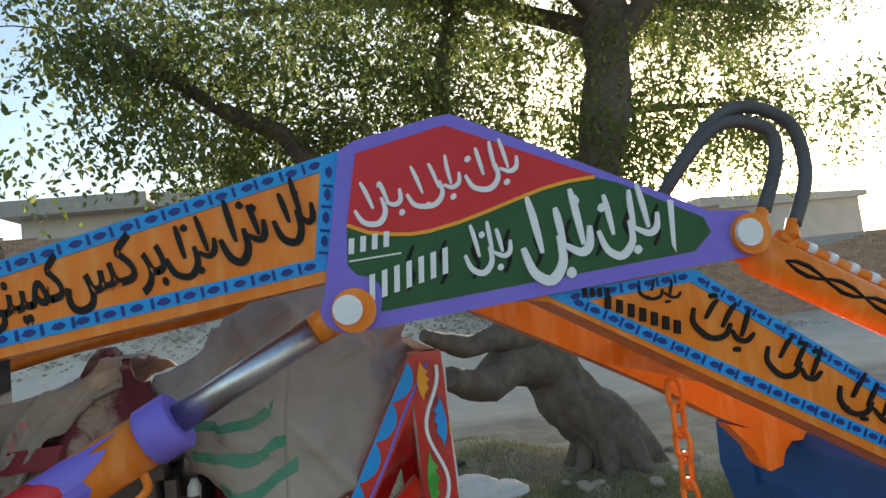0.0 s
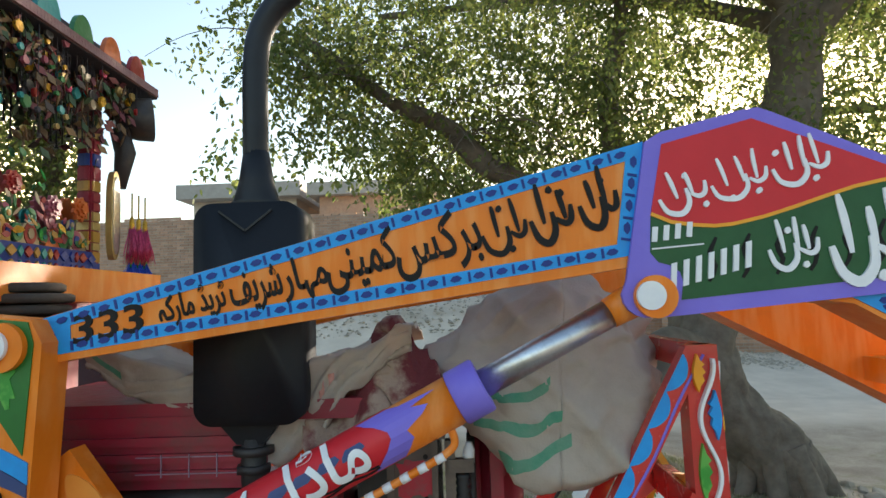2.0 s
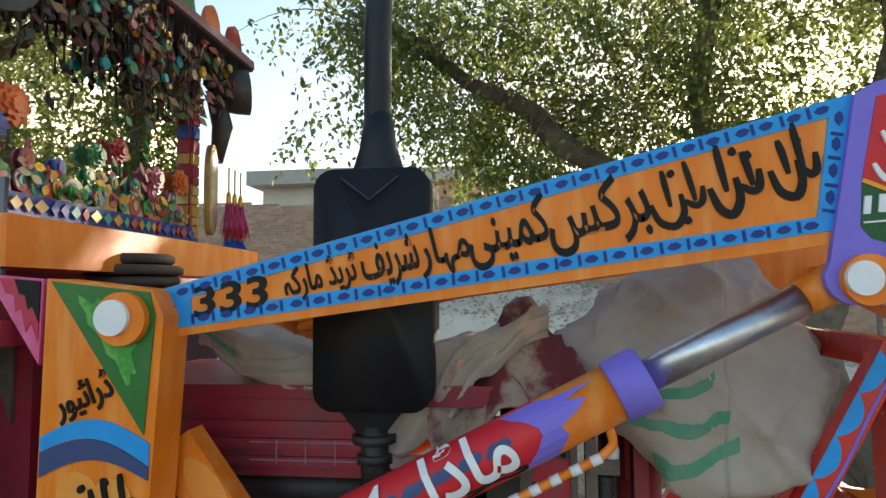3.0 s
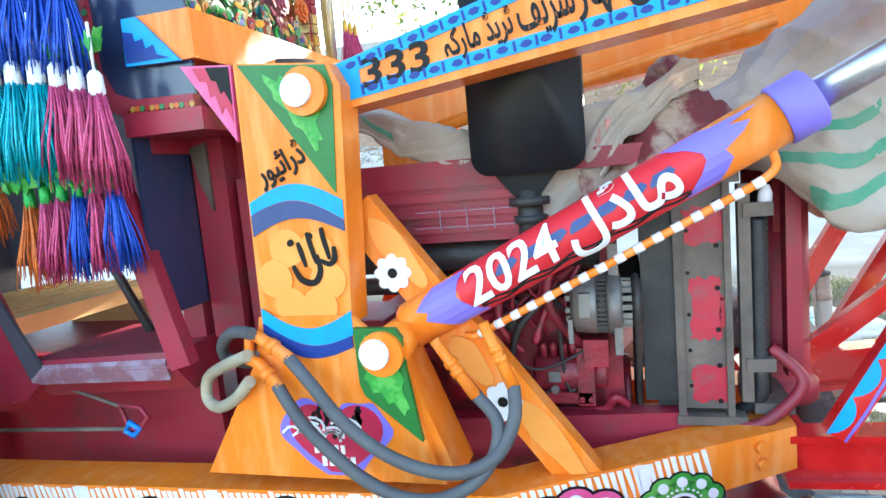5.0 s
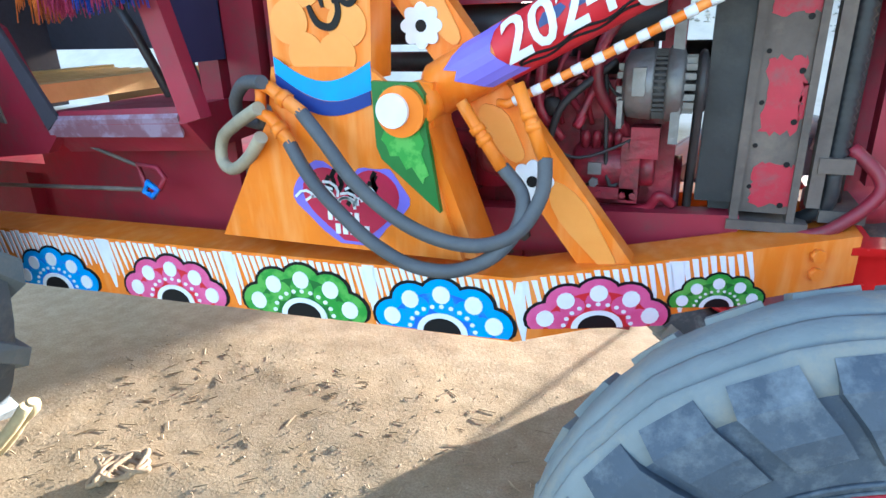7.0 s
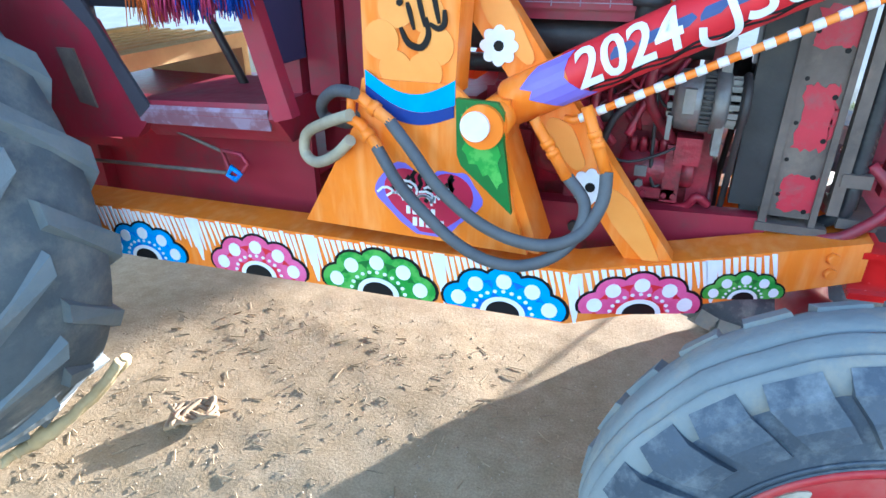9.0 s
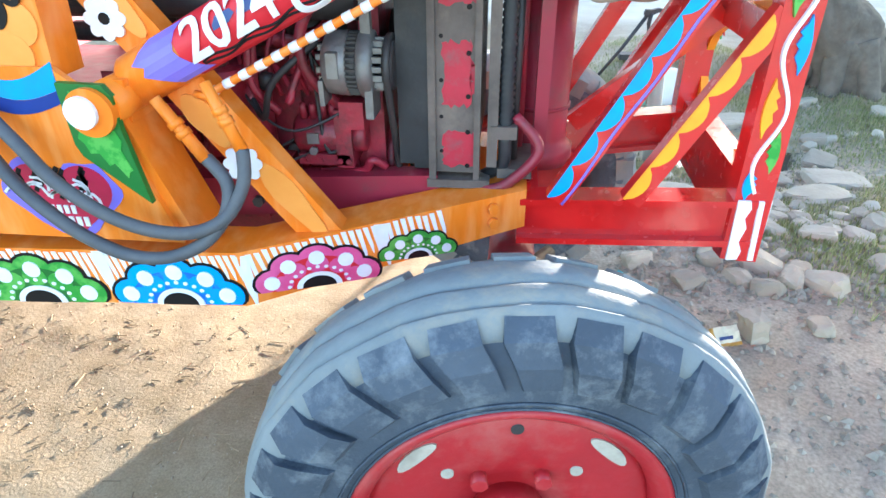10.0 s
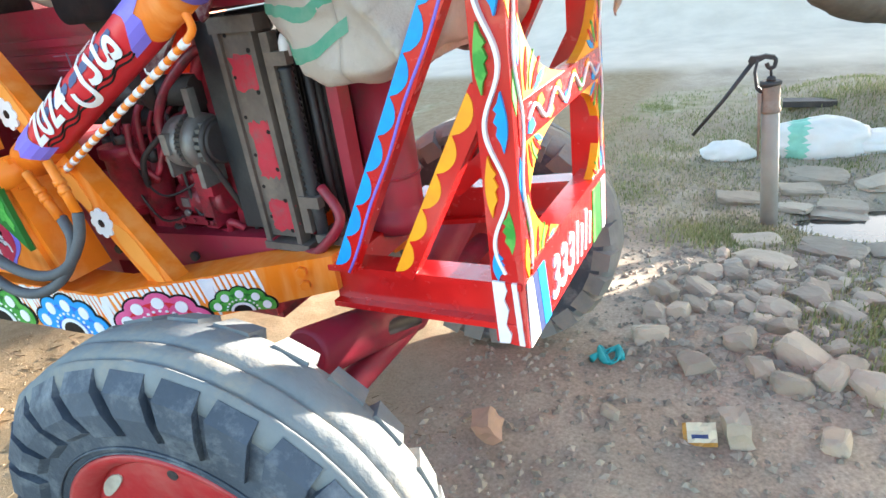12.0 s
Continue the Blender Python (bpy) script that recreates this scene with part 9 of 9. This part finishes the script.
def lying_sack(c, half, seed, label, stripe=False):
    s = shape(SACK_WHITE)
    bmesh.ops.create_icosphere(s.bm, subdivisions=4, radius=1.0)
    for v in s.bm.verts:
        p = v.co.copy()
        n1 = noise.noise(p * 1.6 + Vector((seed, 0, 0))) * 0.22 + noise.noise(p * 5 + Vector((0, seed, 0))) * 0.07
        q = Vector((p.x * half[0], p.y * half[1], p.z * half[2])) * (1 + n1)
        v.co = q
    if stripe:
        s.use(mat("mint_print", (0.25, 0.6, 0.48), None, 20, 0.6))
        for f in s.bm.faces:
            x = f.calc_center_median().x
            if -0.16 < x < -0.05:
                f.material_index = s.slot
    for f in s.bm.faces:
        f.smooth = True
    ob = s.make("lying_sack")
    ob.location = (c[0], c[1], gz(c[0], c[1]) + half[2] * 0.55)
    return tagged(ob, label, "sack", "sacks beyond the pump")


lying_sack((0.80, 3.90), (0.34, 0.16, 0.15), 3, "white plastic sack with a mint stripe lying beyond the pump", True)
lying_sack((0.28, 3.80), (0.17, 0.11, 0.08), 8, "small white plastic sack lying on the grass")
lying_sack((1.10, 3.95), (0.25, 0.14, 0.08), 12, "flattened white plastic sack lying beyond the pump")
s = shape(DARK_IRON)
s.box((0.60, 4.52, gz(0.8, 4.60) - 0.01), (0.95, 4.64, gz(0.8, 4.60) + 0.035))
s.bevel(0.004, 1)
tagged(s.make("plank"), "dark weathered plank lying by the ditch", "plank")

# pebbles and chips
def pebbles(name, n, seed, xr, yr, size, m, label):
    r = np.random.RandomState(seed)
    vs, fs = [], []
    base = [(1, 0, 0), (-1, 0, 0), (0, 1, 0), (0, -1, 0), (0, 0, 1), (0, 0, -0.6)]
    tri = [(0, 2, 4), (2, 1, 4), (1, 3, 4), (3, 0, 4), (2, 0, 5), (1, 2, 5), (3, 1, 5), (0, 3, 5)]
    for _ in range(n):
        x, y = r.uniform(*xr), r.uniform(*yr)
        d = size * r.uniform(0.4, 1.0) ** 2.0
        a = r.uniform(0, 6.28)
        c, sn = math.cos(a), math.sin(a)
        z = gz(x, y)
        i = len(vs)
        sx, sy, sz = r.uniform(0.7, 1.4), r.uniform(0.6, 1.1), r.uniform(0.4, 0.8)
        for bx, by, bz in base:
            px, py = bx * sx * d * r.uniform(0.8, 1.2), by * sy * d * r.uniform(0.8, 1.2)
            vs.append((x + px * c - py * sn, y + px * sn + py * c, z + bz * sz * d + d * 0.15))
        fs += [tuple(i + k for k in t) for t in tri]
    me = bpy.data.meshes.new(name)
    me.from_pydata(vs, [], fs)
    me.materials.append(m)
    return tagged(new(name, me), label, "gravel", kind="stuff")


pebbles("gravel", 9000, 5, (-0.4, 2.6), (0.1, 3.6), 0.018, GRAVEL, "scattered grey pebbles and chips")
pebbles("rubble_grit", 2600, 15, (0.15, 1.5), (0.95, 2.2), 0.026, GRAVEL, "broken brick chips and grit between the stones")
pebbles("clods", 2200, 6, (-2.4, -0.1), (-0.9, 0.7), 0.0055, mat("sand_clod", (0.34, 0.265, 0.18), (0.29, 0.225, 0.15), 20, 0.95, bump=0.4, island=0.15), "small sandy clods and straw-coloured crumbs")
pebbles("bank_rubble", 7000, 7, (-9, 12), (11.8, 15.5), 0.07, STONE, "grey rubble on the far bank")


def grass_patch(name, centres, n, h, seed, label, m=None):
    r = np.random.RandomState(seed)
    vs, fs = [], []
    for _ in range(n):
        cx, cy, rad = centres[r.randint(len(centres))]
        x, y = cx + r.normal() * rad, cy + r.normal() * rad * 0.8
        z = gz(x, y)
        a = r.uniform(0, 6.28)
        L = h * r.uniform(0.4, 1.2)
        w = 0.003
        lx, ly = math.cos(a) * L * 0.6 * r.uniform(0.2, 1), math.sin(a) * L * 0.6 * r.uniform(0.2, 1)
        px, py = -math.sin(a) * w, math.cos(a) * w
        i = len(vs)
        vs += [(x - px, y - py, z - 0.005), (x + px, y + py, z - 0.005), (x + lx * 0.5 + px * 0.7, y + ly * 0.5 + py * 0.7, z + L * 0.6), (x + lx * 0.5 - px * 0.7, y + ly * 0.5 - py * 0.7, z + L * 0.6), (x + lx, y + ly, z + L * 0.85)]
        fs += [(i, i + 1, i + 2, i + 3), (i + 3, i + 2, i + 4)]
    me = bpy.data.meshes.new(name)
    me.from_pydata(vs, [], fs)
    me.materials.append(m or GRASS)
    return tagged(new(name, me), label, "grass", kind="stuff")


grass_patch("grass", [(0.25, 3.3, 0.35), (-0.2, 3.9, 0.5), (0.5, 4.6, 0.5), (1.75, 3.9, 0.25), (2.3, 3.45, 0.4), (2.7, 3.0, 0.4), (1.4, 4.4, 0.4), (1.2, 1.7, 0.3), (0.45, 2.55, 0.2), (1.6, 1.9, 0.3)], 22000, 0.030, 9, "thin dry grass and weeds")

rg = random.Random(88)
tufts = [(rg.uniform(-1.0, 1.2), rg.uniform(2.5, 5.6), rg.uniform(0.05, 0.16)) for _ in range(46)] + [(rg.uniform(1.3, 3.2), rg.uniform(1.4, 3.4), rg.uniform(0.05, 0.14)) for _ in range(26)]
grass_patch("grass_tuft", tufts, 8500, 0.032, 31, "low green and yellow grass tufts", WEED)
grass_patch("weeds", [(1.9, 3.3, 0.22), (2.3, 3.0, 0.25), (2.7, 3.3, 0.25), (2.2, 3.55, 0.2), (0.75, 4.3, 0.3), (1.2, 4.6, 0.3), (1.55, 3.75, 0.15), (1.9, 2.2, 0.25), (1.5, 1.2, 0.25), (1.15, 1.25, 0.2), (0.95, 1.45, 0.18), (0.35, 2.35, 0.15), (1.3, 1.75, 0.25)], 16000, 0.042, 19, "low green weeds round the tree and stones", WEED)


def straw(name, n, seed, xr, yr, label):
    """Short bits of straw and twig lying flat on the sand."""
    r = np.random.RandomState(seed)
    vs, fs = [], []
    for _ in range(n):
        x, y = r.uniform(*xr), r.uniform(*yr)
        a, L, w = r.normal() * 0.7 + 0.3, 0.006 + 0.022 * r.uniform() ** 2, 0.0012 + 0.0012 * r.uniform()
        c, sn = math.cos(a), math.sin(a)
        i = len(vs)
        for u, v, h in ((-L, -w, 0.001), (L, -w, 0.002), (L, w, 0.002), (-L, w, 0.001), (-L, 0, 0.003), (L, 0, 0.0035)):
            px, py = x + u * c - v * sn, y + u * sn + v * c
            vs.append((px, py, gz(px, py) + h))
        fs += [(i, i + 1, i + 5, i + 4), (i + 2, i + 3, i + 4, i + 5), (i + 1, i + 2, i + 5), (i + 3, i, i + 4)]
    me = bpy.data.meshes.new(name)
    me.from_pydata(vs, [], fs)
    me.materials.append(mat("dark_straw", (0.22, 0.155, 0.09), (0.34, 0.25, 0.15), 30, 0.9, island=0.4))
    return tagged(new(name, me), label, "straw", kind="stuff")


straw("straw", 650, 23, (-2.3, -0.2), (-0.7, 0.6), "scattered bits of straw on the sand")
